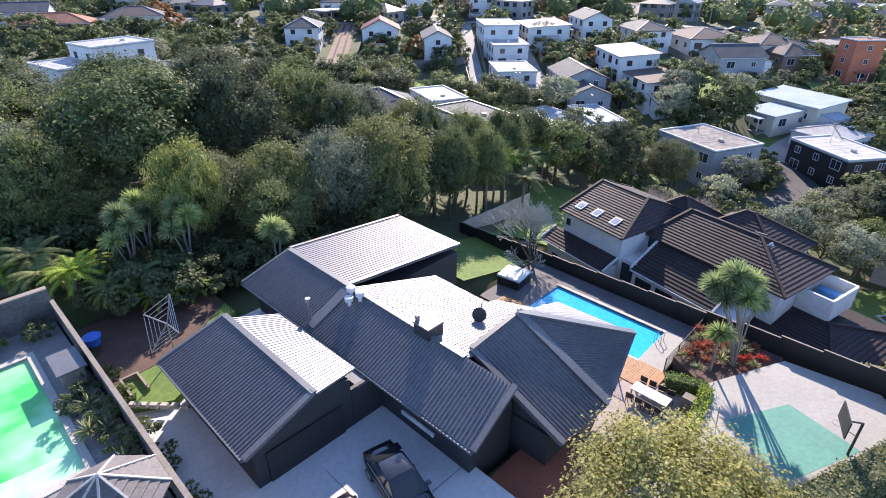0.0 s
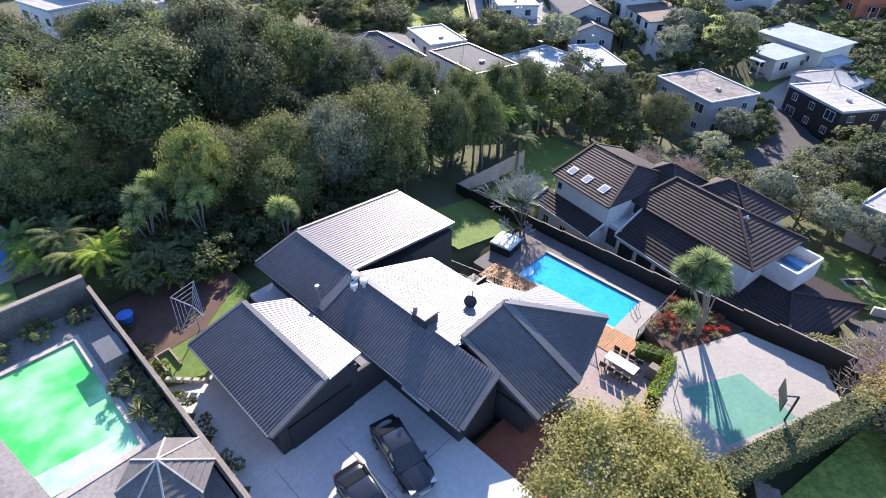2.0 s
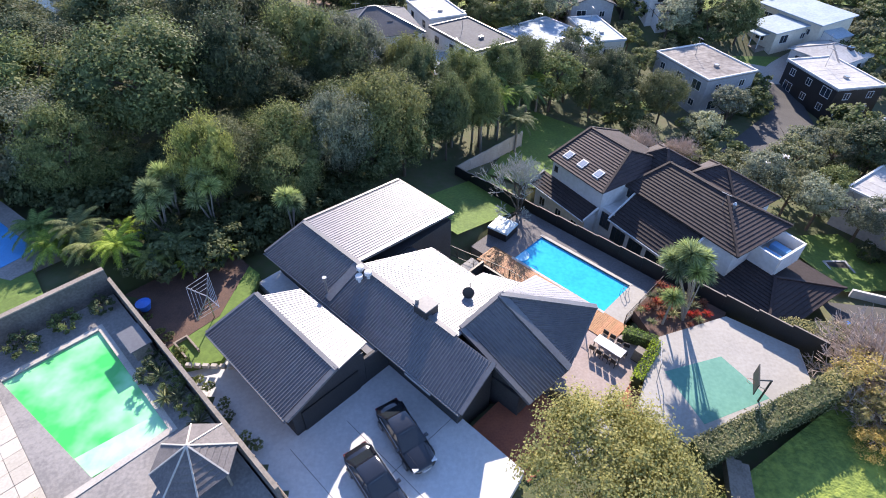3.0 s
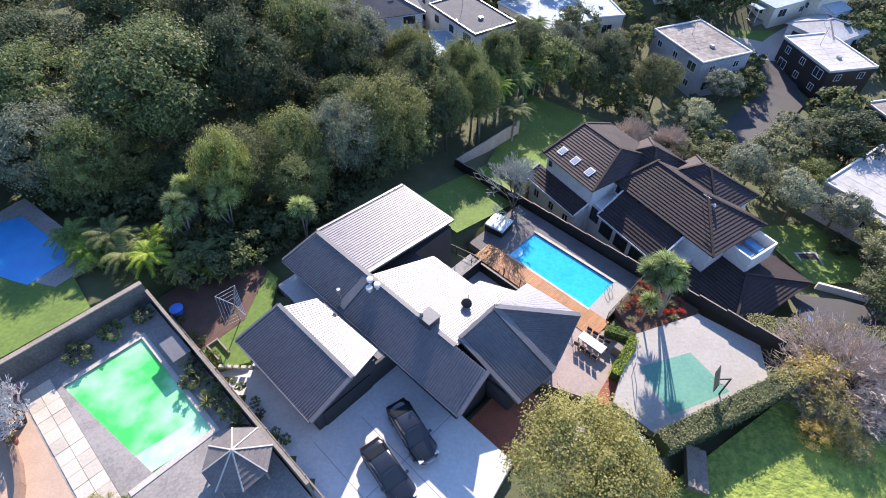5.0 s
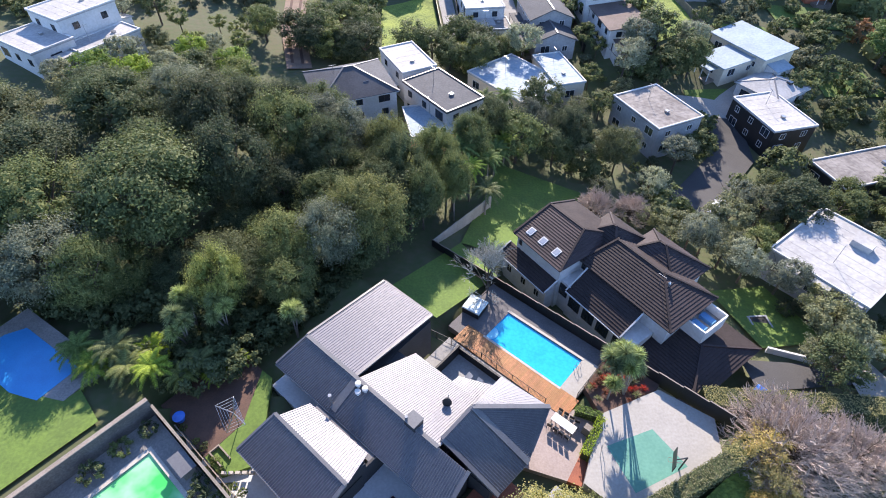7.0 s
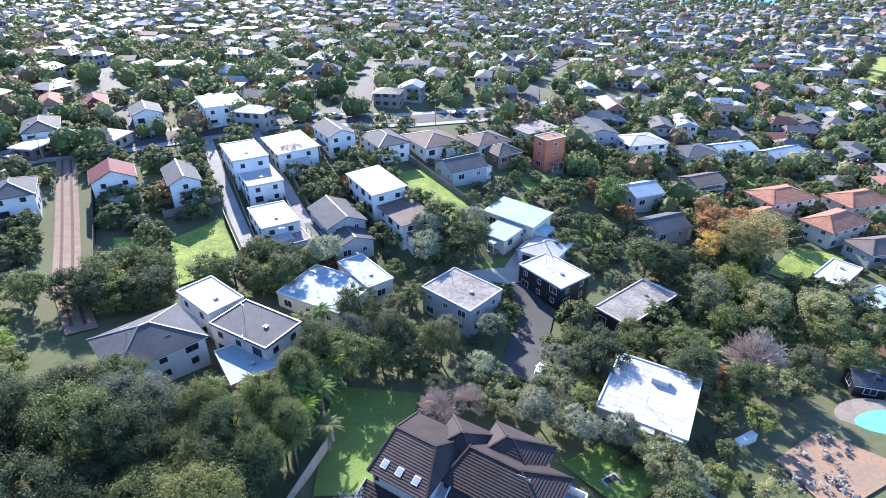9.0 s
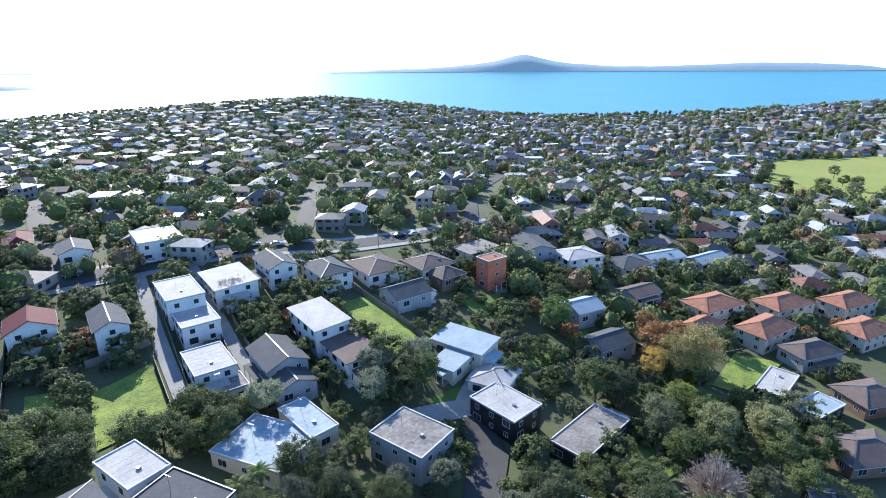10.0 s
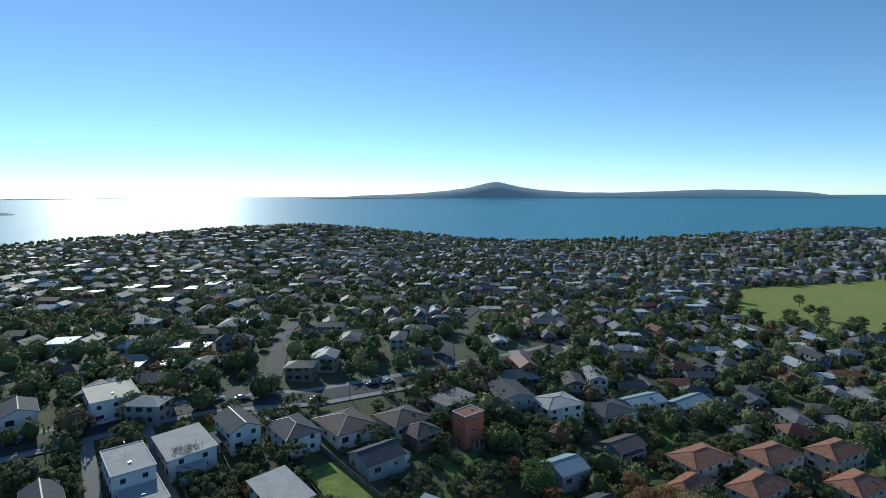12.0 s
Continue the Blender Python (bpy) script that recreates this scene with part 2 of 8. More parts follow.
M["fabric_pink"] = mat("bright_pink_plastic", (0.85, 0.03, 0.35), rough=0.5)
M["skyglass"] = mat("skylight_glass", (0.35, 0.38, 0.42), (0.3, 0.33, 0.37), rough=0.1, spec=0.8)
M["bluefab"] = mat("blue_cushion", (0.08, 0.28, 0.55), (0.07, 0.24, 0.48), rough=0.6)
M["poolcover"] = mat("blue_pool_cover", (0.012, 0.30, 0.66), (0.012, 0.25, 0.58), rough=0.35, scale=0.6)
M["twig_grey"] = mat("grey_lichen_twigs", (0.40, 0.40, 0.35), (0.28, 0.28, 0.24), rough=0.9)
M["twig_white"] = mat("bleached_twigs", (0.55, 0.54, 0.52), (0.42, 0.41, 0.4), rough=0.9)

# ---- mesh helpers ----


def mesh_from(name, verts, faces, material=None, mats=None, idx=None, smooth=False):
    me = bpy.data.meshes.new(name)
    me.from_pydata([tuple(map(float, v)) for v in verts], [], faces)
    for m in (mats or [material]):
        me.materials.append(m)
    if idx is not None:
        me.polygons.foreach_set("material_index", idx)
    if smooth:
        me.polygons.foreach_set("use_smooth", [True] * len(me.polygons))
    me.update()
    return me


class Geo:
    """Collects loose pieces into one mesh."""

    def __init__(self):
        self.v, self.f = [], []

    def add(self, verts, faces):
        k = len(self.v)
        self.v += [tuple(v) for v in verts]
        self.f += [tuple(i + k for i in f) for f in faces]
        return self

    def prism(self, base, z0, z1, inset=0.0):
        """An upright prism on a polygon (counter-clockwise)."""
        n = len(base)
        c = np.mean(np.array(base)[:, :2], 0)
        top = [(c[0] + (x - c[0]) * (1 - inset), c[1] + (y - c[1]) * (1 - inset)) for x, y in (b[:2] for b in base)]
        v = [(b[0], b[1], z0) for b in base] + [(x, y, z1) for x, y in top]
        f = [tuple(range(n))[::-1], tuple(range(n, 2 * n))] + [(i, (i + 1) % n, n + (i + 1) % n, n + i) for i in range(n)]
        return self.add(v, f)

    def box(self, x0, x1, y0, y1, z0, z1):
        return self.prism([(x0, y0), (x1, y0), (x1, y1), (x0, y1)], z0, z1)

    def slab(self, quad, thick):
        """A sloping slab under a polygon with corners in space."""
        n = len(quad)
        v = [tuple(p) for p in quad] + [(p[0], p[1], p[2] - thick) for p in quad]
        f = [tuple(range(n)), tuple(range(n, 2 * n))[::-1]] + [(i, n + i, n + (i + 1) % n, (i + 1) % n) for i in range(n)]
        return self.add(v, f)

    def beam(self, a, b, w, h=None):
        """A square bar from a to b."""
        a, b = Vector(a), Vector(b)
        d = (b - a).normalized()
        s = d.cross(Vector((0, 0, 1)))
        s = s.normalized() if s.length > 1e-4 else Vector((1, 0, 0))
        u = s.cross(d)
        h = h or w
        v = [p + s * (w / 2 * i) + u * (h / 2 * j) for p in (a, b) for i, j in ((-1, -1), (1, -1), (1, 1), (-1, 1))]
        return self.add(v, [(0, 3, 2, 1), (4, 5, 6, 7), (0, 1, 5, 4), (1, 2, 6, 5), (2, 3, 7, 6), (3, 0, 4, 7)])

    def tube(self, pts, radii, sides=7):
        rings = []
        k = len(self.v)
        for i, p in enumerate(pts):
            p = Vector(p)
            d = (Vector(pts[min(i + 1, len(pts) - 1)]) - Vector(pts[max(i - 1, 0)])).normalized()
            s = d.cross(Vector((0.3, 0.9, 0.1))).normalized()
            u = d.cross(s)
            rings += [p + (s * math.cos(a) + u * math.sin(a)) * radii[i] for a in (2 * math.pi * j / sides for j in range(sides))]
        f = [(k + i * sides + j, k + i * sides + (j + 1) % sides, k + (i + 1) * sides + (j + 1) % sides, k + (i + 1) * sides + j)
             for i in range(len(pts) - 1) for j in range(sides)]
        self.v += [tuple(r) for r in rings]
        self.f += f + [tuple(range(k, k + sides))[::-1], tuple(range(k + (len(pts) - 1) * sides, k + len(pts) * sides))]
        return self

    def mesh(self, name, material, smooth=False):
        return mesh_from(name, self.v, self.f, material, smooth=smooth)


def part(name, geo, material, parent=None, label="", smooth=False, m=None):
    """Links a mesh as one object under a thing or a part."""
    ob = new(name, geo if isinstance(geo, bpy.types.Mesh) else geo.mesh(name, material, smooth))
    if parent is not None:
        ob.parent = parent
    if m is not None:
        ob.matrix_basis = m
    if label:
        tagged(ob, label)
    return ob


def empty(name, m, label, category, group="", kind=""):
    ob = new(name)
    ob.matrix_basis = m
    return tagged(ob, label, category, group, kind)


# ---- land and sea ----
# spot heights of the land: x, y, z
SPOTS = (
    (-2, 16, 2.4), (-20, 29, 3.6), (-20, 17, 4.0), (4, 34, 0.2), (21, 22, -1.0), (15, 36, -2.2),
    (30, 42, -5.4), (14, 56, -4.2), (-22, 48, 0.8), (-50, 55, 3.0), (-60, 100, 4.0), (-12, 75, -1.5),
    (5, 82, -3.0), (46, 82, -7.6), (65, 86, -8.2), (60, 52, -7.0),
)
SPOTS_FAR = (
    (22, 100, -5.8), (56, 110, -1.5), (0, 135, -2.0), (25, 145, 1.0), (30, 174, 6.0), (100, 158, 0.5),
    (143, 195, 1.0), (171, 94, -14.0), (172, 130, -11.0), (115, 55, -13.0), (0, -40, 4.0), (-80, 0, 7.0),
    (70, 0, -4.0), (-60, 190, 8.0), (450, 245, -22.0), (260, 330, -12.0),
)
SPOTS_COAST = (
    (60, 420, 0.0), (-250, 450, 5.0), (130, 760, -6.0), (480, 640, -24.0), (366, 930, 9.0), (700, 820, -32.0),
    (-200, 950, -26.0), (950, 330, 6.0), (620, 250, -22.0), (250, -200, -14.0), (-300, -200, 10.0), (850, 600, -32.0),
)
SEA = -40.0


def _weights():
    p = np.array(SPOTS + SPOTS_FAR + SPOTS_COAST, float)
    k = np.sqrt(((p[:, None, :2] - p[None, :, :2]) ** 2).sum(-1) + 64.0)
    a = np.zeros((len(p) + 1, len(p) + 1))
    a[:-1, :-1], a[-1, :-1], a[:-1, -1] = k, 1, 1
    return p, np.linalg.solve(a, np.r_[p[:, 2], 0])


P_LAND, W_LAND = _weights()


def land(x, y):
    """Height of the land at x, y (arrays or numbers)."""
    x, y = np.asarray(x, float), np.asarray(y, float)
    d = np.sqrt((x[..., None] - P_LAND[:, 0]) ** 2 + (y[..., None] - P_LAND[:, 1]) ** 2 + 64.0)
    z = d @ W_LAND[:-1] + W_LAND[-1]
    r = np.sqrt(x ** 2 + y ** 2)
    shore = 1160 + 40 * np.sin(np.arctan2(x, y) * 7.0)
    fall = np.clip((r - shore) / 120, 0, 1)
    z = np.where(r > 700, np.maximum(z, SEA + 3), z)
    return z * (1 - fall) + (SEA - 12) * fall


def axis_steps():
    """Grid lines, close together near the plot and wider apart with distance."""
    a = [0.0]
    while a[-1] < 1500:
        a.append(a[-1] + max(1.5, abs(a[-1]) * 0.055 if a[-1] > 60 else 1.5))
    return np.array([-v for v in a[:0:-1]] + a)


gx, gy = axis_steps() + 5, axis_steps() + 35
XX, YY = np.meshgrid(gx, gy)
ZZ = land(XX, YY) - 0.12
UU, VV = (XX - YY) * math.sqrt(0.5), (XX + YY) * math.sqrt(0.5)
# cut the ground down to the built levels of the plot: u0, u1, v0, v1, level
for u0, u1, v0, v1, lv in ((-34, -3, 3.5, 15, 2.2), (-31, -11, 13, 27, 0.0), (-26, -8, 21.5, 32, -2.3), (-24.8, -8.8, 30, 39, -3.6), (-12, -4, 20, 32, -2.3),
                           (-7, 5, 24, 39.5, -1.6), (1.5, 15, 20, 39, -2.2), (-9.5, -3, 31, 39, -1.9), (-27, 4, 39.5, 58, -6.0), (-37, -30, 4, 28, 1.5)):
    ZZ = np.where((UU > u0) & (UU < u1) & (VV > v0) & (VV < v1), np.minimum(ZZ, lv), ZZ)
nx = len(gx)
gv = np.stack([XX, YY, ZZ], -1).reshape(-1, 3)
gf = [(j * nx + i, j * nx + i + 1, (j + 1) * nx + i + 1, (j + 1) * nx + i) for j in range(len(gy) - 1) for i in range(nx - 1)]
ground = new("ground", mesh_from("ground", gv, gf, M["ground"], smooth=True))
tagged(ground, "dark green grass and bare soil over rolling suburban land", "ground", kind="structure")

ms = mat("sea_water", (0.010, 0.18, 0.22), (0.014, 0.21, 0.245), rough=0.36, scale=0.004, fine=30, spec=0.5)
wt = ms.node_tree
wv = wt.nodes.new("ShaderNodeTexNoise")
wv.inputs["Scale"].default_value, wv.inputs["Detail"].default_value = 0.12, 6.0
wt.links.new(wt.nodes.new("ShaderNodeNewGeometry").outputs["Position"], wv.inputs["Vector"])
wb = wt.nodes.new("ShaderNodeBump")
wb.inputs["Strength"].default_value, wb.inputs["Distance"].default_value = 0.5, 1.5
wt.links.new(wv.outputs["Fac"], wb.inputs["Height"])
wt.links.new(wb.outputs[0], wt.nodes["Principled BSDF"].inputs["Normal"])
RIM = 4850.0
angs = [2 * math.pi * k / 96 for k in range(96)]
sv = [(r * math.sin(a), r * math.cos(a), z) for r, z in ((900, SEA), (1900, SEA), (3200, SEA + 28), (RIM, SEA + 78)) for a in angs]
sf = [(96 * k + j, 96 * (k + 1) + j, 96 * (k + 1) + (j + 1) % 96, 96 * k + (j + 1) % 96) for k in range(3) for j in range(96)]
sea = new("water", mesh_from("sea", sv, [f[::-1] for f in sf], ms, smooth=True))
tagged(sea, "calm turquoise sea reaching to the horizon", "sea", kind="structure")


def ridge_land(name, az0, az1, r, profile, depth, label):
    """A far island: a long low ridge along an arc, with a profile of heights."""
    g = Geo()
    n = 120
    rows = []
    for i in range(n + 1):
        a = radians(az0 + (az1 - az0) * i / n)
        h = profile(i / n) + 3.0 * noise.noise((i * 0.35, r * 0.01, 0)) * min(1, 8 * i / n, 8 - 8 * i / n)
        base = SEA + 28 + (r - 3200) / (RIM - 3200) * 50
        rows.append([((r + d) * math.sin(a), (r + d) * math.cos(a), base - 2 + (h + 2) * k) for d, k in ((-depth, 0), (-depth * .7, .45), (0, 1), (depth * .4, .4))])
    v = [p for row in rows for p in row]
    f = [(4 * i + j, 4 * (i + 1) + j, 4 * (i + 1) + j + 1, 4 * i + j + 1) for i in range(n) for j in range(3)]
    g.add(v, f)
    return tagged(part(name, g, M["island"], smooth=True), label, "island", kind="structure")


# blue base and a faint glow put the distance haze into the material
M["island"] = mat("far_bush_in_haze", (0.13, 0.19, 0.25), (0.11, 0.165, 0.22), rough=0.95, scale=0.004, fine=8)
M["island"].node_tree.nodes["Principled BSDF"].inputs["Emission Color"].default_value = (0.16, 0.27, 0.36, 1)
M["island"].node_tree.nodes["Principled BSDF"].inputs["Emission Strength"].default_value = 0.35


def volcano(s):
    c = 0.378
    cone = math.exp(-((s - c) / 0.04) ** 2) * 30 + 84 * math.exp(-abs((s - c) / 0.13) ** 1.25) * (1 if s < c else 1)
    tail = 36 * math.exp(-((s - 0.80) / 0.16) ** 2) + 14 * min(1, s * 12) * min(1, (1 - s) * 14)
    return (cone + tail) * min(1, s * 9 + 0.02, (1 - s) * 18 + 0.02)


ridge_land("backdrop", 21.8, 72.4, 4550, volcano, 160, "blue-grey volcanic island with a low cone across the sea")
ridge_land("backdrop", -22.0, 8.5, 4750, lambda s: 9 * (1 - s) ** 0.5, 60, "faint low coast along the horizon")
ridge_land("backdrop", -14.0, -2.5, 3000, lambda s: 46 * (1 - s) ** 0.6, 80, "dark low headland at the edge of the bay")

# ---- the plot: u runs south-east along the ridges, v north-east ----
UV = pose(0, 0, 0, 0, 0, -45)
R2 = math.sqrt(0.5)


def xy(u, v):
    return ((u + v) * R2, (v - u) * R2)


def at_uv(u, v, z=0.0, turn=0.0):
    return Matrix.Translation((*xy(u, v), z)) @ pose(0, 0, 0, 0, 0, -45 + turn)


def roof_sheet(quad, ribs=0.22, thick=0.12, rise=0.07):
    """A ribbed steel roof as one folded sheet: a-b is the upper edge, the ribs run from it down to d-c."""
    a, b, c, d = [Vector(p) for p in quad]
    n = max(2, int(max((b - a).length, (c - d).length) / ribs))
    up = (b - a).cross(d - a).normalized()
    up = up if up.z > 0 else -up
    prof = [(0.0, 0.0)]
    for i in range(n):
        for o, hgt in ((0.30, 0.0), (0.40, rise), (0.60, rise), (0.70, 0.0)):
            prof.append(((i + o) / n, hgt))
    prof.append((1.0, 0.0))
    v, m = [], len(prof)
    for o, hgt in prof:
        v.append(a.lerp(b, o) + up * hgt)
        v.append(d.lerp(c, o) + up * hgt)
    f = [(2 * i, 2 * i + 1, 2 * i + 3, 2 * i + 2) for i in range(m - 1)]
    k = len(v)
    v += [p - Vector((0, 0, thick)) for p in (a, b, c, d)]
    f += [(k, k + 1, k + 2, k + 3), (0, k, k + 3, 1), (2 * m - 2, 2 * m - 1, k + 2, k + 1)]
    f += [tuple([k, *range(0, 2 * m, 2), k + 1][::-1]), tuple([k + 3, *range(1, 2 * m, 2), k + 2])]
    return Geo().add(v, f)


def window(parent, m, w, h, frame_mat, bars=1):
    """A window on a wall: frame proud of the wall, a pane set back in it. The wall faces -y of m."""
    t = 0.07
    v = [(i * (w / 2 - k), y, j * (h / 2 - k)) for k in (0.0, t) for y in (-0.05, 0.05) for i, j in ((-1, -1), (1, -1), (1, 1), (-1, 1))]
    f = []
    for k in range(4):
        n = (k + 1) % 4
        f += [(k, n, 8 + n, 8 + k), (4 + n, 4 + k, 12 + k, 12 + n), (n, k, 4 + k, 4 + n), (8 + k, 8 + n, 12 + n, 12 + k)]
    o = part("window", Geo().add(v, f), frame_mat, parent, m=m)
    for k in range(1, bars + 1):
        x = -w / 2 + w * k / (bars + 1)
        part("mullion", Geo().box(x - 0.025, x + 0.025, -0.045, 0.045, -h / 2 + t, h / 2 - t), frame_mat, o)
    part("pane", Geo().box(-w / 2 + t, w / 2 - t, -0.02, 0.02, -h / 2 + t, h / 2 - t), M["glass"], o)
    return o


def shell(top, faces, thick):
    """A closed sheet: the faces over the points, a copy below, and the rim between."""
    n = len(top)
    v = [tuple(p) for p in top] + [(p[0], p[1], p[2] - thick) for p in top]
    edges = {}
    for f in faces:
        for p, q in zip(f, f[1:] + f[:1]):
            edges[(p, q)] = 1
    rim = [(p, q) for p, q in edges if (q, p) not in edges]
    return Geo().add(v, list(faces) + [tuple(i + n for i in f[::-1]) for f in faces] + [(q, p, p + n, q + n) for p, q in rim])


def roof_geo(kind, L, W, h, rise, over=0.45, thick=0.18):
    """Flat, gable, hip or mono roof over a rectangle L x W with its walls h high."""
    a, b = L / 2 + over, W / 2 + over
    if kind == "flat":
        return Geo().box(-a, a, -b, b, h, h + 0.22)
    e = h - rise * over / (W / 2)
    if kind == "gable":
        return shell([(-a, -b, e), (a, -b, e), (a, 0, h + rise), (-a, 0, h + rise), (a, b, e), (-a, b, e)], [(0, 1, 2, 3), (3, 2, 4, 5)], thick)
    if kind == "hip":
        k = max(0.05, L / 2 - W / 2)
        return shell([(-a, -b, e), (a, -b, e), (a, b, e), (-a, b, e), (-k, 0, h + rise), (k, 0, h + rise)], [(0, 1, 5, 4), (2, 3, 4, 5), (1, 2, 5), (3, 0, 4)], thick)
    return shell([(-a, -b, h), (a, -b, h), (a, b, h + rise), (-a, b, h + rise)], [(0, 1, 2, 3)], thick)


def house(x, y, turn, L, W, h, kind, rise, wall, roof, label, storeys=1, base=None, wins=True, extra=None, name="house", over=0.45, chimney=False):
    """A dwelling: walls down into the slope, roof, and rows of windows on its sides."""
    cs, sn = math.cos(radians(turn)), math.sin(radians(turn))
    corners = [(x + cs * i * L / 2 - sn * j * W / 2, y + sn * i * L / 2 + cs * j * W / 2) for i, j in ((-1, -1), (1, -1), (1, 1), (-1, 1))]
    zs = [float(land(*c)) for c in corners]
    z = max(zs) * 0.5 + min(zs) * 0.5 if base is None else base
    deep = z - min(zs) + 0.5
    hs = empty(name, Matrix.Translation((x, y, z)) @ pose(0, 0, 0, 0, 0, turn), label, "house")
    g = Geo().box(-L / 2, L / 2, -W / 2, W / 2, -deep, h)
    if kind == "gable":
        for s in (-1, 1):
            g.add([(s * L / 2, -W / 2, h), (s * L / 2, W / 2, h), (s * L / 2, 0, h + rise - 0.1), (s * (L / 2 - 0.2), -W / 2, h), (s * (L / 2 - 0.2), W / 2, h), (s * (L / 2 - 0.2), 0, h + rise - 0.1)],
                  [(0, 1, 2), (3, 5, 4), (0, 2, 5, 3), (1, 4, 5, 2)])
    elif kind == "mono":
        g.add([(-L / 2, -W / 2, h), (-L / 2, W / 2, h), (-L / 2, W / 2, h + rise - 0.15), (L / 2, -W / 2, h), (L / 2, W / 2, h), (L / 2, W / 2, h + rise - 0.15)],
              [(0, 2, 1), (3, 4, 5), (1, 2, 5, 4), (0, 3, 5, 2)])
    part("wall", g, M[wall], hs)
    rf = part("roof", roof_geo(kind, L, W, h, rise, over if kind != "flat" else 0.15), M[roof], hs)
    if kind == "flat":
        p = Geo()
        a, b = L / 2 + 0.15, W / 2 + 0.15
        for q in ((-a, a, -b, -b + 0.2), (-a, a, b - 0.2, b), (-a, -a + 0.2, -b + 0.2, b - 0.2), (a - 0.2, a, -b + 0.2, b - 0.2)):
            p.box(*q, h + 0.2, h + 0.42)
        part("parapet", p, M["roofcap"] if roof in ("roofslate",) else M["white"], rf)
        part("vent", Geo().box(-0.3 + L * .2, 0.3 + L * .2, -0.3, 0.3, h + 0.2, h + 0.6), M["steel"], rf)
    else:
        c = Geo()
        if kind == "gable":
            c.beam((-L / 2 - over, 0, h + rise + 0.02), (L / 2 + over, 0, h + rise + 0.02), 0.3, 0.1)
        if kind == "hip":
            k, e = max(0.0, L / 2 - W / 2), h - rise * over / (W / 2)
            if k > 0:
                c.beam((-k, 0, h + rise + 0.02), (k, 0, h + rise + 0.02), 0.3, 0.1)
            for i in (-1, 1):
                for j in (-1, 1):
                    c.beam((i * k, 0, h + rise), (i * (L / 2 + over), j * (W / 2 + over), e + 0.02), 0.25, 0.1)
        if c.v:
            part("ridge_cap", c, M["roofcap"] if roof not in ("roofterra", "roofred") else M[roof], rf)
    if chimney:
        part("chimney", Geo().box(L * .15, L * .15 + 0.7, W * .1, W * .1 + 0.7, h, h + rise + 0.9), M["brown"], rf)
    if wins:
        fm = M["frame"] if wall not in ("white",) else M["black"]
        for s in range(storeys):
            zc = h / storeys * (s + 0.55)
            for (px_, py_, tn, run) in ((0, -W / 2, 0, L), (0, W / 2, 180, L), (-L / 2, 0, -90, W), (L / 2, 0, 90, W)):
                n = max(1, int(run / 3.6))
                for k in range(n):
                    o = (k + 0.5) / n * run - run / 2
                    c, sn2 = math.cos(radians(tn)), math.sin(radians(tn))
                    big = (k + s) % 3 == 0
                    window(hs, Matrix.Translation((px_ + c * o, py_ + sn2 * o, zc)) @ pose(0, 0, 0, 0, 0, tn), 1.9 if big else 1.1, 1.5 if big else 1.1, fm)
        outdoors(hs, rf, x, y, L, W, h, kind, roof, deep)
    return hs


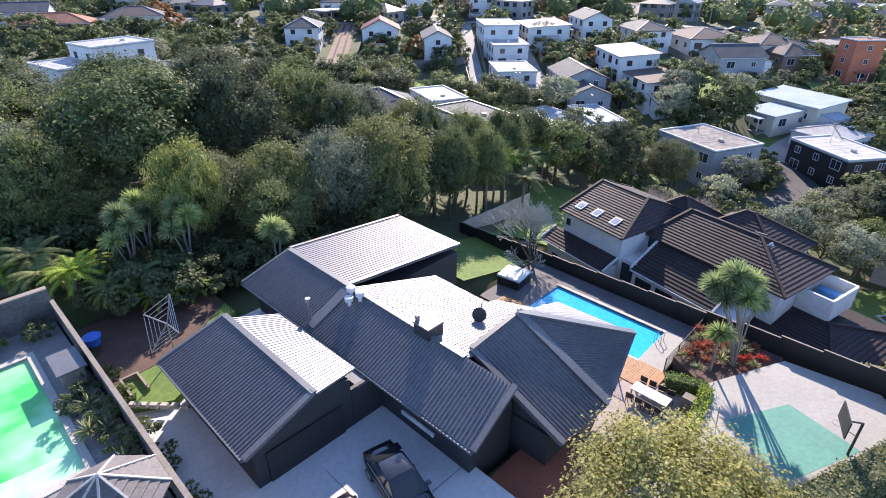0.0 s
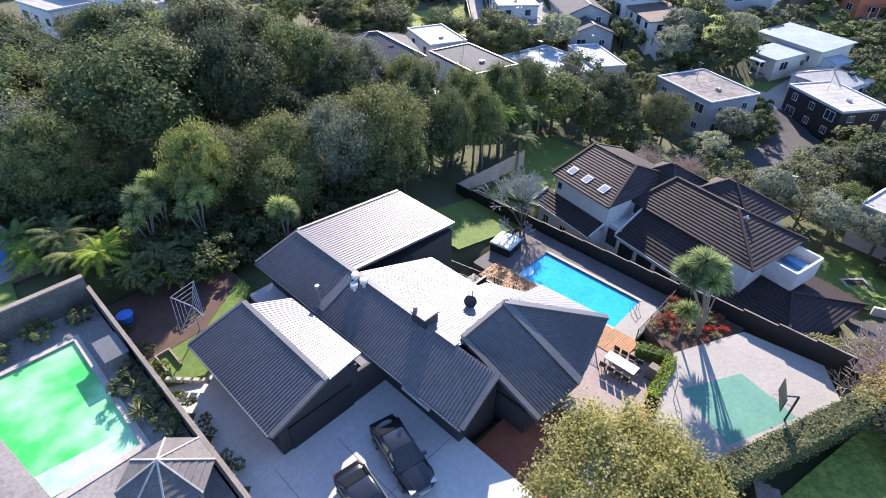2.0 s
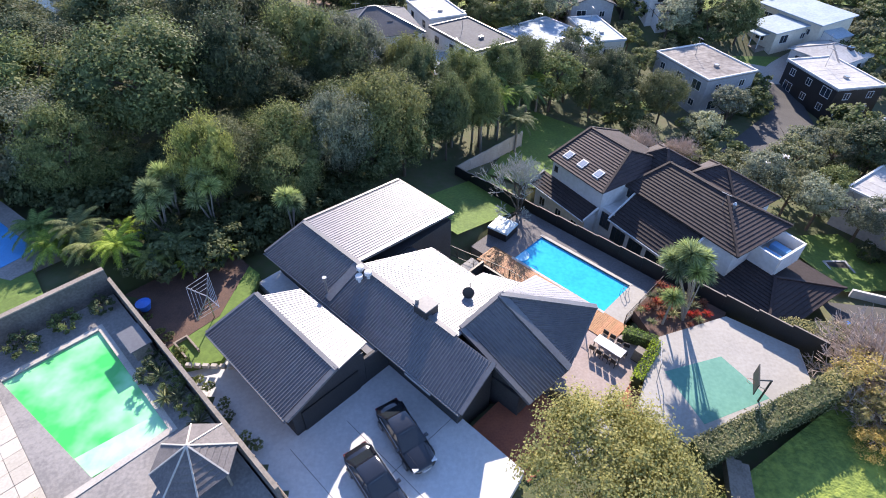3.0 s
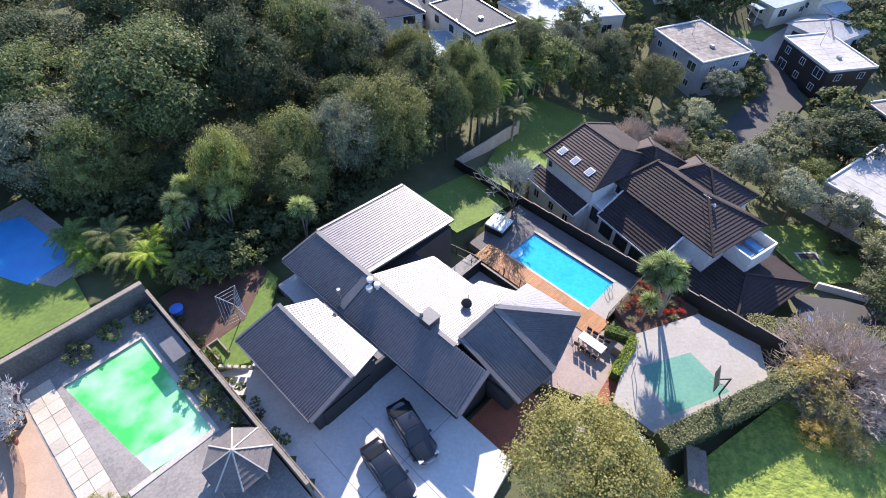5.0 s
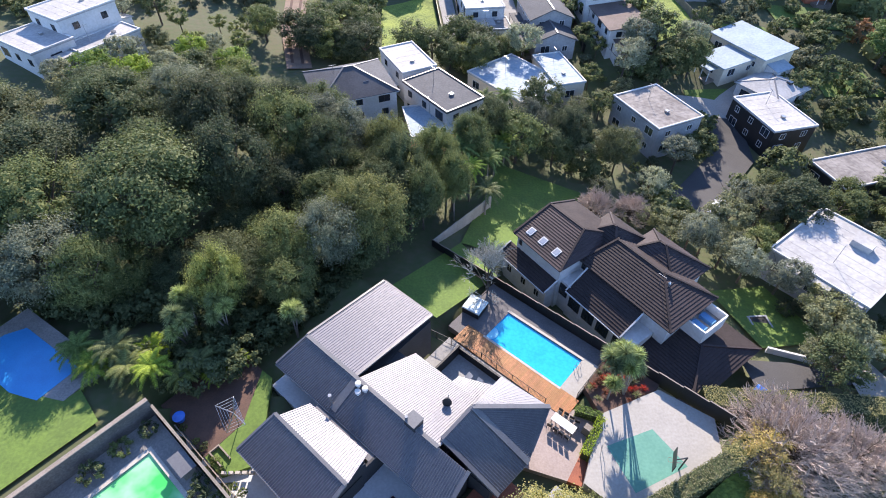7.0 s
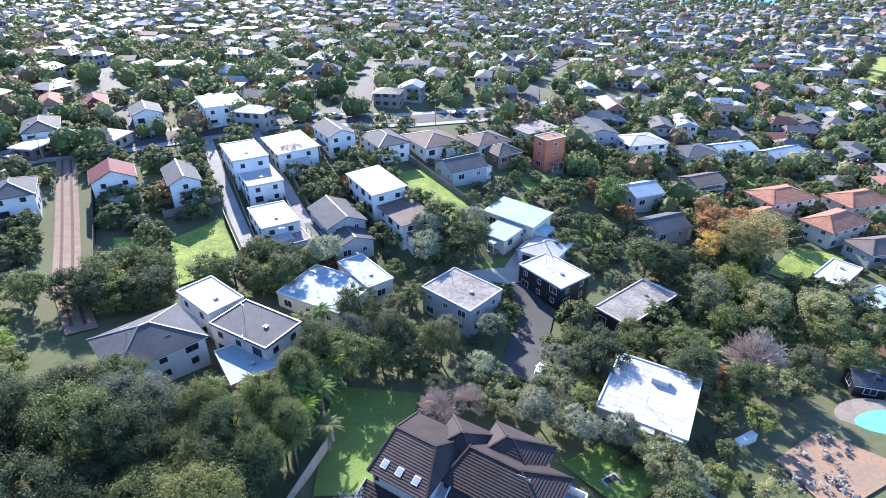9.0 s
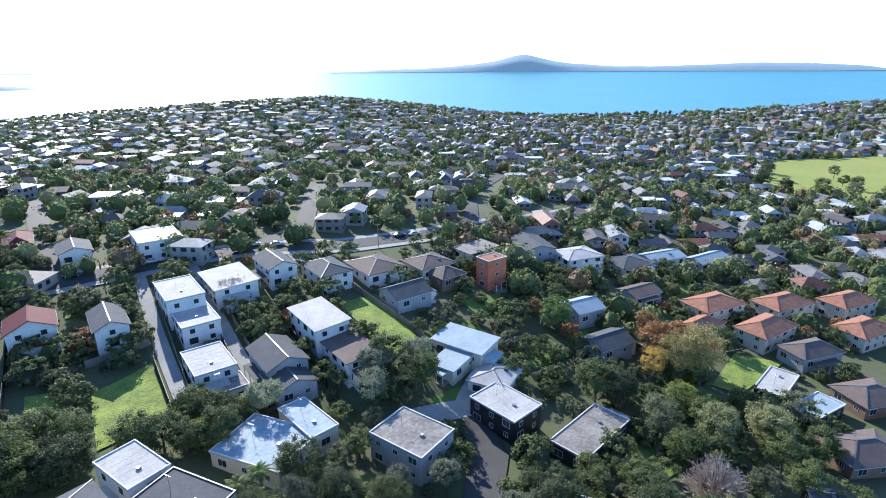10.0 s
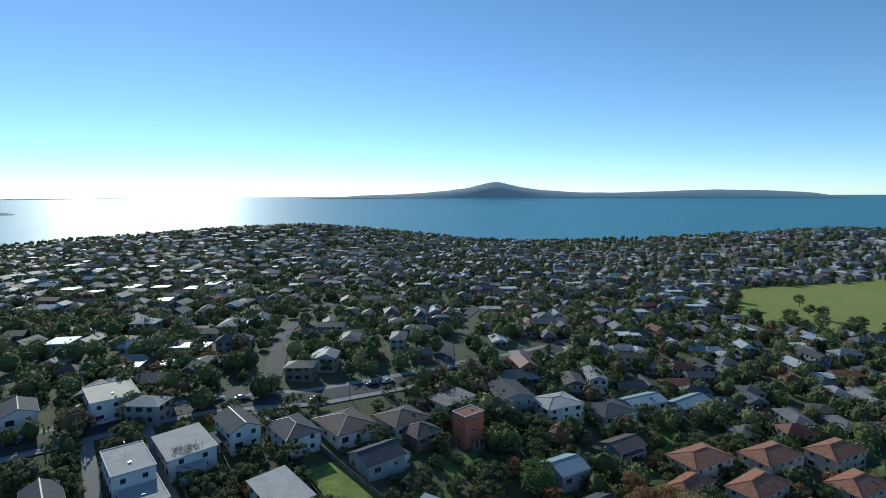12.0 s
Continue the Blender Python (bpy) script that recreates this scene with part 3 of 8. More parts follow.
def outdoors(hs, rf, x, y, L, W, h, kind, roof, deep):
    """What hangs on a dwelling: gutter, veranda or lean-to, seams and an aerial on the roof."""
    k = int(abs(x * 7 + y * 13)) % 4
    if kind in ("hip", "gable"):
        for j in (-1, 1):
            part("gutter", Geo().box(-L / 2 - 0.3, L / 2 + 0.3, j * (W / 2 + 0.42) - 0.08, j * (W / 2 + 0.42) + 0.08, h - 0.42, h - 0.3), M["white"], hs)
    if kind == "flat" and roof in ("roofblue", "roofwhite", "roofgrey"):
        for i in range(1, int(L / 1.6)):
            u = -L / 2 + i * 1.6
            part("seam", Geo().box(u - 0.04, u + 0.04, -W / 2 + 0.1, W / 2 - 0.1, h + 0.18, h + 0.235), M[roof], rf)
    if k == 0:
        w = L * 0.3
        part("deck", Geo().box(-w, w, -W / 2 - 2.2, -W / 2 - 0.02, -deep, 0.15), M["timber"], hs)
        part("veranda_roof", Geo().prism([(-w, -W / 2 - 2.3), (w, -W / 2 - 2.3), (w, -W / 2 - 0.03), (-w, -W / 2 - 0.03)], 2.45, 2.58), M[roof], hs)
        for u in (-w + 0.15, 0, w - 0.15):
            part("post", Geo().box(u - 0.06, u + 0.06, -W / 2 - 2.15, -W / 2 - 2.03, 0.15, 2.45), M["white"], hs)
    if k == 1:
        d, e = 2.6, min(2.6, h * 0.7)
        g = Geo().add([(L / 2 + 0.02, -W * .35, -deep), (L / 2 + d, -W * .35, -deep), (L / 2 + d, W * .2, -deep), (L / 2 + 0.02, W * .2, -deep),
                       (L / 2 + 0.02, -W * .35, e + 0.3), (L / 2 + d, -W * .35, e - 0.15), (L / 2 + d, W * .2, e - 0.15), (L / 2 + 0.02, W * .2, e + 0.3)],
                      [(0, 3, 2, 1), (4, 5, 6, 7), (0, 1, 5, 4), (1, 2, 6, 5), (2, 3, 7, 6), (3, 0, 4, 7)])
        part("lean_to", g, M["white"], hs)
        g = Geo().add([(L / 2 + 0.03, -W * .35 - .2, e + 0.32), (L / 2 + d + .3, -W * .35 - .2, e - 0.17), (L / 2 + d + .3, W * .2 + .2, e - 0.17), (L / 2 + 0.03, W * .2 + .2, e + 0.32),
                       (L / 2 + 0.03, -W * .35 - .2, e + 0.46), (L / 2 + d + .3, -W * .35 - .2, e - 0.03), (L / 2 + d + .3, W * .2 + .2, e - 0.03), (L / 2 + 0.03, W * .2 + .2, e + 0.46)],
                      [(0, 3, 2, 1), (4, 5, 6, 7), (0, 1, 5, 4), (1, 2, 6, 5), (2, 3, 7, 6), (3, 0, 4, 7)])
        part("lean_to_roof", g, M[roof], hs)
    if k >= 2:
        a = part("aerial", Geo().tube([(-L * .2, 0, h), (-L * .2, 0, h + 3.2)], [0.04, 0.03], 6), M["steel"], rf)
        part("boom", Geo().beam((-L * .2 - 0.6, 0, h + 3.0), (-L * .2 + 0.6, 0, h + 3.0), 0.05), M["steel"], a)
    if k == 3 and kind != "flat":
        part("skylight", Geo().box(L * .12, L * .12 + 0.9, -W * .3, -W * .3 + 0.9, h, h + 0.62 + 0.4), M["glass"], rf)


# ---- main house ----


def main_house():
    hs = empty("house", UV, "low dark-clad house with charcoal ribbed steel roofs", "house")
    dk, rf, cap = M["darkwall"], M["roofdark"], M["roofcap"]
    zr = 6.3
    # walls, as solid wings
    part("wall", Geo().prism([(-30.2, 14.1), (-11.0, 14.1), (-11.0, 17.2), (-13.2, 17.2), (-13.2, 21.6), (-22.9, 21.6), (-22.9, 26.0), (-30.2, 26.0)], 0.0, 4.55), dk, hs)
    part("gable_wall", Geo().add([(-11.0, 14.1, 4.5), (-11.0, 17.2, 4.5), (-11.0, 16.65, 6.1), (-11.2, 14.1, 4.5), (-11.2, 17.2, 4.5), (-11.2, 16.65, 6.1)],
                                 [(0, 1, 2), (3, 5, 4), (0, 2, 5, 3), (1, 4, 5, 2)]), dk, hs)
    part("gable_wall", Geo().prism([(-30.2, 16.65), (-22.9, 16.65), (-22.9, 26.0), (-30.2, 26.0)], 4.55, 5.0), dk, hs)
    part("gable_wall", Geo().prism([(-22.9, 16.8), (-13.3, 16.8), (-13.3, 21.6), (-22.9, 21.6)], 4.55, 4.9), dk, hs)
    part("wall", Geo().prism([(-13.3, 17.5), (-9.0, 17.5), (-9.0, 21.0), (-10.0, 25.2), (-13.3, 24.8)], -1.0, 3.6), dk, hs)
    part("wall", Geo().prism([(-13.5, 17.4), (-13.2, 17.4), (-13.2, 24.6), (-13.5, 24.6)], 3.6, 5.1), dk, hs)
    # roofs
    r = part("roof", roof_sheet([(-29.6, 16.65, zr), (-10.7, 16.65, zr), (-10.3, 13.5, 4.85), (-30.4, 13.3, 4.8)]), rf, hs)
    part("ridge_cap", Geo().beam((-29.6, 16.62, zr + 0.05), (-13.6, 16.62, zr + 0.05), 0.34, 0.1), cap, r)
    part("verge", Geo().beam((-10.6, 16.75, zr + 0.03), (-10.3, 13.5, 4.9), 0.3, 0.16), cap, r)
    part("verge", Geo().beam((-29.7, 16.75, zr + 0.03), (-30.4, 13.3, 4.85), 0.2, 0.14), cap, r)
    part("valley_flashing", Geo().beam((-22.9, 16.5, zr), (-22.9, 13.6, 4.98), 0.7, 0.12), cap, r)
    part("gutter", Geo().beam((-30.4, 13.24, 4.72), (-10.3, 13.44, 4.77), 0.14, 0.12), cap, r)
    # flat link roof and end wall added to keep the sun out of this gap
    part("link_roof", Geo().prism([(-24.4, 12.62), (-17.3, 12.62), (-17.3, 13.36), (-24.4, 13.36)], 4.55, 4.68), rf, hs)
    part("link_wall", Geo().prism([(-24.2, 12.7), (-23.9, 12.7), (-23.9, 14.0), (-24.2, 14.0)], 1.5, 4.55), dk, hs)
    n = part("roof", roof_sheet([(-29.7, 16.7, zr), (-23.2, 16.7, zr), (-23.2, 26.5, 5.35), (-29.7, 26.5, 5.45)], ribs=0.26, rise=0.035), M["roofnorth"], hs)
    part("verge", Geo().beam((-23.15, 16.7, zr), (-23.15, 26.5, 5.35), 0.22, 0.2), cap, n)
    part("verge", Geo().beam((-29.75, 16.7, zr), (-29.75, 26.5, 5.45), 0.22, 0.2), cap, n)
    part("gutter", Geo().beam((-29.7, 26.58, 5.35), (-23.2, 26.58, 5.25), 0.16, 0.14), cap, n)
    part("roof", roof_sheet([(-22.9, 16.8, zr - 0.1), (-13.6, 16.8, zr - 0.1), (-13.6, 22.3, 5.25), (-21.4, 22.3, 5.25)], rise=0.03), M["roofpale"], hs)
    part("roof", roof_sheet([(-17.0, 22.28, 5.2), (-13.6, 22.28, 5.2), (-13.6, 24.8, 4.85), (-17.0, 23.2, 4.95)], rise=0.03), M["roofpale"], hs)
    A, E_, S, S1, W_, B = (-13.6, 20.8, 6.88), (-9.2, 26.05, 4.95), (-8.0, 21.4, 3.65), (-8.3, 17.75, 3.5), (-13.85, 17.35, 6.25), (-14.3, 25.0, 5.0)
    w1 = part("roof", roof_sheet([W_, A, S, S1]), rf, hs)
    part("verge", Geo().beam(W_, A, 0.3, 0.25), cap, w1)
    part("verge", Geo().beam(W_, S1, 0.35, 0.25), cap, w1)
    w2 = part("roof", roof_sheet([S, A, E_, (-8.4, 22.6, 3.8)]), rf, hs)
    part("hip_cap", Geo().beam((A[0], A[1], A[2] + 0.1), (S[0], S[1], S[2] + 0.1), 0.55, 0.12), cap, w2)
    part("gutter", Geo().beam(E_, (-8.3, 22.4, 3.72), 0.14, 0.12), cap, w2)
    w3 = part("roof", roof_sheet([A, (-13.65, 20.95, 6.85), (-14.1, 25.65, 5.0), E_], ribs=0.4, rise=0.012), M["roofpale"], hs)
    part("ridge_cap", Geo().beam((A[0], A[1], A[2] + 0.08), (E_[0], E_[1], E_[2] + 0.08), 0.4, 0.14), cap, w3)
    part("gable_wall", Geo().add([(-13.5, 17.45, -1.0), (-9.0, 17.75, -1.0), (-9.0, 17.75, 3.55), (-13.5, 17.45, 5.85), (-13.5, 17.65, -1.0), (-9.0, 17.95, -1.0), (-9.0, 17.95, 3.55), (-13.5, 17.65, 5.85)],
                                 [(0, 1, 2, 3), (7, 6, 5, 4), (0, 4, 5, 1), (1, 5, 6, 2), (2, 6, 7, 3), (3, 7, 4, 0)]), dk, hs)
    part("link_wall", Geo().box(-17.5, -17.3, 12.22, 14.08, 1.4, 4.7), dk, hs)
    # garage and link roof
    part("wall", Geo().box(-25.3, -17.3, 6.8, 12.2, 1.4, 4.85), dk, hs)
    part("gable_wall", Geo().add([(-17.3, 6.8, 4.85), (-17.3, 12.2, 4.85), (-17.3, 12.2, 5.4), (-17.3, 9.95, 6.2), (-17.5, 6.8, 4.85), (-17.5, 12.2, 4.85), (-17.5, 12.2, 5.4), (-17.5, 9.95, 6.2)],
                                 [(0, 1, 2, 3), (4, 7, 6, 5), (0, 3, 7, 4), (1, 5, 6, 2), (2, 6, 7, 3)]), dk, hs)
    g1 = part("roof", roof_sheet([(-25.5, 9.95, 6.35), (-16.85, 9.95, 6.35), (-16.95, 6.3, 4.95), (-26.1, 6.3, 4.9)]), rf, hs)
    part("ridge_cap", Geo().beam((-25.5, 9.95, 6.4), (-16.8, 9.95, 6.4), 0.3, 0.1), cap, g1)
    part("verge", Geo().beam((-16.9, 9.95, 6.38), (-16.95, 6.3, 4.98), 0.32, 0.18), cap, g1)
    part("verge", Geo().beam((-25.5, 9.95, 6.38), (-26.1, 6.3, 4.92), 0.2, 0.16), cap, g1)
    part("gutter", Geo().beam((-26.1, 6.24, 4.85), (-16.95, 6.24, 4.9), 0.14, 0.12), cap, g1)
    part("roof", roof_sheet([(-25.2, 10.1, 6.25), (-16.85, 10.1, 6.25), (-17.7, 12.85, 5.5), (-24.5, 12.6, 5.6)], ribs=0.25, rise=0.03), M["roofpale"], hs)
    part("garage_door", Geo().box(-17.28, -17.2, 7.4, 11.6, 1.7, 4.2), M["black"], hs)
    part("window", Geo().box(-15.6, -13.3, 14.0, 14.09, 3.0, 3.25), M["frame"], hs, "narrow white window strip")
    # roof fittings
    ch = part("chimney", Geo().box(-17.0, -15.9, 16.3, 17.4, 5.6, 6.85), dk, hs, "square dark clad chimney with a steel cap")
    part("cap", Geo().box(-17.05, -15.85, 16.25, 17.45, 6.85, 6.95), M["roofcap"], ch)
    part("flue", Geo().tube([(-16.9, 16.5, 6.9), (-16.9, 16.5, 7.3)], [0.13, 0.13], 10), M["steel"], ch)
    for u, v, zz in ((-21.9, 15.75, 5.9), (-22.3, 16.2, 6.2), (-21.5, 16.25, 6.2)):
        vt = part("roof_vent", Geo().tube([(u, v, zz - 0.4), (u, v, zz + 0.25), (u, v, zz + 0.3), (u, v, zz + 0.55), (u, v, zz + 0.6)], [0.12, 0.12, 0.26, 0.26, 0.1], 12), M["frame"], hs, "round silver turbine vent")
    fl = part("flue", Geo().tube([(-23.3, 13.9, 4.2), (-23.3, 13.9, 6.4)], [0.08, 0.08], 8), M["steel"], hs, "thin steel flue pipe")
    part("cowl", Geo().tube([(-23.3, 13.9, 6.35), (-23.3, 13.9, 6.6)], [0.16, 0.16], 10), M["steel"], fl)
    d = part("satellite_dish", Geo().tube([(-15.9, 20.4, 5.9), (-15.86, 20.34, 5.93), (-15.7, 20.1, 6.05)], [0.02, 0.3, 0.42], 14), M["black"], hs, "dark round satellite dish on a short mast")
    part("mast", Geo().tube([(-15.9, 20.5, 5.4), (-15.9, 20.5, 6.6)], [0.03, 0.03], 6), M["steel"], d)
    return hs


# lighter copy of the charcoal steel, with sun on the far slopes painted in
M["roofpale"] = mat("sunlit_ribbed_steel", (0.225, 0.22, 0.235), (0.185, 0.18, 0.195), rough=0.5, scale=0.25, fine=12, spec=0.7)
main_house()


def pad(name, pts, z, material, label, thick=1.2, kind="structure", category="paving"):
    """A paved level in plot coordinates."""
    return tagged(part(name, Geo().prism(pts, z - thick, z), material, m=UV), label, category, kind=kind)


pad("driveway", [(-33, 3.9), (-4, 3.9), (-6.2, 14.6), (-17.28, 14.6), (-17.28, 6.82), (-30, 6.82)], 2.35, M["drive"], "grey-blue concrete driveway and parking court")
pad("pavement", [(-30.5, 12.2), (-17.3, 12.2), (-17.3, 14.15), (-30.5, 14.15)], 2.3, M["drive"], "shaded concrete passage behind the garage")
pad("pavement", [(-10.5, 14.7), (-5.8, 14.6), (-5.5, 20), (-10.5, 20)], 1.6, M["redbrick"], "red-brown paved entry terrace in shade")
pad("court", [(-4.0, 25.0), (0.3, 25.0), (4.3, 35.3), (2.2, 38.5), (-3.2, 37.9), (-6.3, 31.6)], -0.70, M["pale_conc"], "pale concrete sports court with a green key")
pad("court_marking", [(-4.2, 29.3), (-0.2, 27.2), (2.2, 32.4), (-1.8, 33.6)], -0.694, M["court_green"], "green painted key on the court", thick=0.02)
pad("patio", [(-11.4, 22.0), (-5.3, 24.6), (-6.2, 31.0), (-8.4, 31.4), (-9.1, 29.6), (-11.4, 29.6)], -1.65, M["patio"], "pinkish-grey paved dining patio")
pad("patio_edge", [(-5.3, 24.6), (-4.1, 25.0), (-5.4, 31.0), (-6.2, 31.0)], -1.64, M["redbrick"], "red-brown paved strip beside the court")
pad("patio_edge", [(-11.6, 29.6), (-11.4, 22.0), (-10.7, 22.3), (-10.7, 29.6)], -1.63, M["redbrick"], "red-brown paved strip along the house")

# ---- trees ----


def crown(name, rx, rz, clumps, leaves, size, material, seed, squash=0.35, core=True):
    """A crown of many small leaves in loose clumps along its boughs, with gaps and an uneven outline; its centre is the origin."""
    rnd = np.random.RandomState(seed)
    V, F = [], []
    k = 0
    lobes = rnd.normal(size=(6, 3))
    lobes /= np.linalg.norm(lobes, axis=1)[:, None]
    lobes[:, 2] = lobes[:, 2] * 0.6 + 0.3
    for c in range(clumps):
        d = rnd.normal(size=3) + lobes[c % 6] * 1.1
        d /= np.linalg.norm(d)
        d[2] = d[2] * 0.85 + 0.15
        bulge = 0.82 + 0.3 * max(0.0, float(max(lobes @ d)))
        cen = d * np.array([rx, rx, rz]) * bulge * rnd.uniform(0.5, 1.0) ** 0.6
        cr = rnd.uniform(0.13, 0.27) * rx
        n = int(leaves * rnd.uniform(0.6, 1.4))
        o = rnd.normal(size=(n, 3))
        o /= np.linalg.norm(o, axis=1)[:, None]
        p = cen + o * cr * rnd.uniform(0.3, 1.25, (n, 1)) * np.array([1.15, 1.15, 0.7])
        nr = o * 0.5 + d * 0.5 + np.array([0, 0, 0.45]) + rnd.normal(size=(n, 3)) * 0.5
        nr /= np.linalg.norm(nr, axis=1)[:, None]
        t = np.cross(nr, rnd.normal(size=(n, 3)))
        t /= np.linalg.norm(t, axis=1)[:, None]
        b = np.cross(nr, t)
        s = size * rnd.uniform(0.55, 1.35, (n, 1))
        q = np.stack([p - t * s * 0.5, p + b * s * squash, p + t * s * 0.5, p - b * s * squash], 1).reshape(-1, 3)
        V.append(q)
        F += [(k + 4 * i, k + 4 * i + 1, k + 4 * i + 2, k + 4 * i + 3) for i in range(n)]
        k += 4 * n
        if core and c % 2 == 0:
            m = 6
            w = rnd.uniform(0.6, 1.1, 3 * m)
            ring = [cen * 0.86 + cr * 0.7 * w[i2 * m + j] * np.array([math.sin(a) * math.cos(b2), math.sin(a) * math.sin(b2), math.cos(a) * 0.7])
                    for i2, a in enumerate((0.4, 1.4, 2.5)) for j, b2 in enumerate(2 * math.pi * j / m for j in range(m))]
            V.append(np.array(ring))
            F += [(k + i * m + j, k + i * m + (j + 1) % m, k + (i + 1) * m + (j + 1) % m, k + (i + 1) * m + j) for i in range(2) for j in range(m)]
            F += [tuple(k + j for j in range(m))[::-1]]
            k += 3 * m
    return mesh_from(name, np.concatenate(V), F, material)


def limbs(h, r, seed, spread=0.6, n=5):
    """A tapered trunk with limbs, from the ground to h."""
    rnd = random.Random(seed)
    g = Geo()
    g.tube([(0, 0, -0.6), (0.05, 0.02, h * 0.3), (0.1 * rnd.uniform(-1, 1), 0.1, h * 0.62)], [r, r * 0.8, r * 0.55], 8)
    for i in range(n):
        a = 2 * math.pi * (i + rnd.random() * 0.6) / n
        z0 = h * rnd.uniform(0.3, 0.6)
        e = h * spread * rnd.uniform(0.5, 0.9)
        g.tube([(0, 0, z0), (math.cos(a) * e * 0.4, math.sin(a) * e * 0.4, z0 + h * 0.14), (math.cos(a) * e, math.sin(a) * e, z0 + h * 0.36)], [r * 0.45, r * 0.3, r * 0.08], 5)
    return g


TREES = {}


def tree_kind(key, h, rx, rz, clumps, leaves, size, material, seed, bark="bark", up=0.66, squash=0.35, core=True):
    t = mesh_from("trunk_" + key, *(lambda g: (g.v, g.f))(limbs(h, 0.028 * h, seed)), M[bark])
    TREES[key] = (t, crown("crown_" + key, rx, rz, clumps, leaves, size, M[material], seed, squash, core), h * up)


for i in range(4):
    tree_kind(f"bush{i}", 9 + i % 2, 3.9, 4.4, 84, 80, 0.31, ("leaf_dark", "leaf_dark", "leaf_mid", "leaf_olive")[i], 10 + i, up=0.58)
for i, key in enumerate(("leaf_dark", "leaf_dark", "leaf_mid", "leaf_moss", "leaf_grey")):
    tree_kind(f"giant{i}", 13.0, 6.5, 5.6, 180, 120, 0.33, key, 110 + i, up=0.6, squash=0.24)
tree_kind("silver", 9, 3.4, 3.2, 66, 90, 0.28, "leaf_silver", 31)
tree_kind("round", 6, 2.4, 2.3, 46, 60, 0.3, "leaf_mid", 41)
tree_kind("shrub", 2.4, 1.5, 1.2, 24, 50, 0.24, "leaf_mid", 43, up=0.45)
tree_kind("shrub_dark", 2.6, 1.7, 1.3, 26, 50, 0.26, "leaf_dark", 44, up=0.45)
tree_kind("olive", 6.5, 3.0, 2.6, 60, 64, 0.26, "leaf_olive", 45)
tree_kind("gold", 5.4, 3.7, 2.3, 150, 250, 0.145, "leaf_gold", 46, bark="palebark", up=0.68, core=False)
tree_kind("gold_bush", 3.6, 2.3, 1.6, 75, 60, 0.16, "leaf_straw", 49, up=0.55, core=False)
tree_kind("lime", 8, 3.6, 3.3, 70, 66, 0.36, "leaf_lime", 47)
tree_kind("straw", 10, 3.6, 4.2, 110, 60, 0.24, "leaf_straw", 50, bark="palebark")
tree_kind("rust", 9, 3.0, 3.6, 64, 66, 0.34, "leaf_rust", 48)


def tree(key, x, y, s=1.0, turn=0.0, label="", z=None, group=""):
    t, c, up = TREES[key]
    z = float(land(x, y)) if z is None else z
    e = empty("tree", Matrix.Translation((x, y, z - 0.1)) @ pose(0, 0, 0, 0, 0, turn) @ Matrix.Scale(s, 4), label, "tree", group)
    part("trunk", t, None, e)
    part("crown", c, None, e, m=Matrix.Translation((0, 0, up)))
    return e


def palm_mesh(fronds, length, droop, seed, width=0.5, material=None, rise=0.9):
    """A head of fronds: each a bent spine with leaflets on both sides."""
    rnd = random.Random(seed)
    g = Geo()
    for i in range(fronds):
        a = 2 * math.pi * i * 0.382 + rnd.uniform(-0.2, 0.2)
        el = rise * (1 - (i / fronds)) + rnd.uniform(-0.2, 0.2) - 0.15
        d = Vector((math.cos(a), math.sin(a), 0))
        L = length * rnd.uniform(0.75, 1.1)
        pts = []
        for k in range(9):
            s = k / 8
            pts.append(d * L * s * math.cos(el) * (1 - 0.12 * s) + Vector((0, 0, L * s * math.sin(el) - droop * L * s * s)))
        side = d.cross(Vector((0, 0, 1)))
        for k in range(1, 9):
            p, q = pts[k - 1], pts[k]
            w = width * (1.1 - 0.65 * k / 8)
            for sg in (-1, 1):
                for m in (0.05, 0.38, 0.72):
                    b = p.lerp(q, m)
                    tip = b + side * sg * w + (q - p) * 0.9 - Vector((0, 0, 0.3 * w))
                    t = (q - p) * 0.34
                    mid = b.lerp(tip, 0.55) + t * 0.6
                    g.add([b, b + t, mid, tip], [(0, 1, 2, 3)])
    return g.mesh("palm_head", material)


def spiky_mesh(blades, length, width, seed, material, low=-0.35):
    """A dense round head of sword-shaped blades."""
    rnd = np.random.RandomState(seed)
    g = Geo()
    for i in range(blades):
        z = low + (1 - low) * rnd.rand()
        a = 2.39996 * i
        r = math.sqrt(max(0, 1 - z * z))
        d = Vector((r * math.cos(a), r * math.sin(a), z)).normalized()
        s = d.cross(Vector((rnd.normal(), rnd.normal(), rnd.normal()))).normalized() * width / 2
        L = length * rnd.uniform(0.75, 1.1)
        m, t = d * L * 0.55, d * L - Vector((0, 0, 0.18 * L * r))
        g.add([-s * 0.6, s * 0.6, m + s, t, m - s], [(0, 1, 2, 3, 4)])
    return g.mesh("spiky_head", material)


PALM = [palm_mesh(30, 2.5, 0.38, 60 + i, 0.5, M[m]) for i, m in enumerate(("leaf_lime", "leaf_mid"))]
SUCC = spiky_mesh(70, 0.8, 0.09, 72, M["leaf_red"], 0.0)
CABB = spiky_mesh(380, 0.95, 0.06, 71, M["leaf_pale"])
FLAX = spiky_mesh(60, 1.0, 0.09, 73, M["leaf_olive"], 0.1)


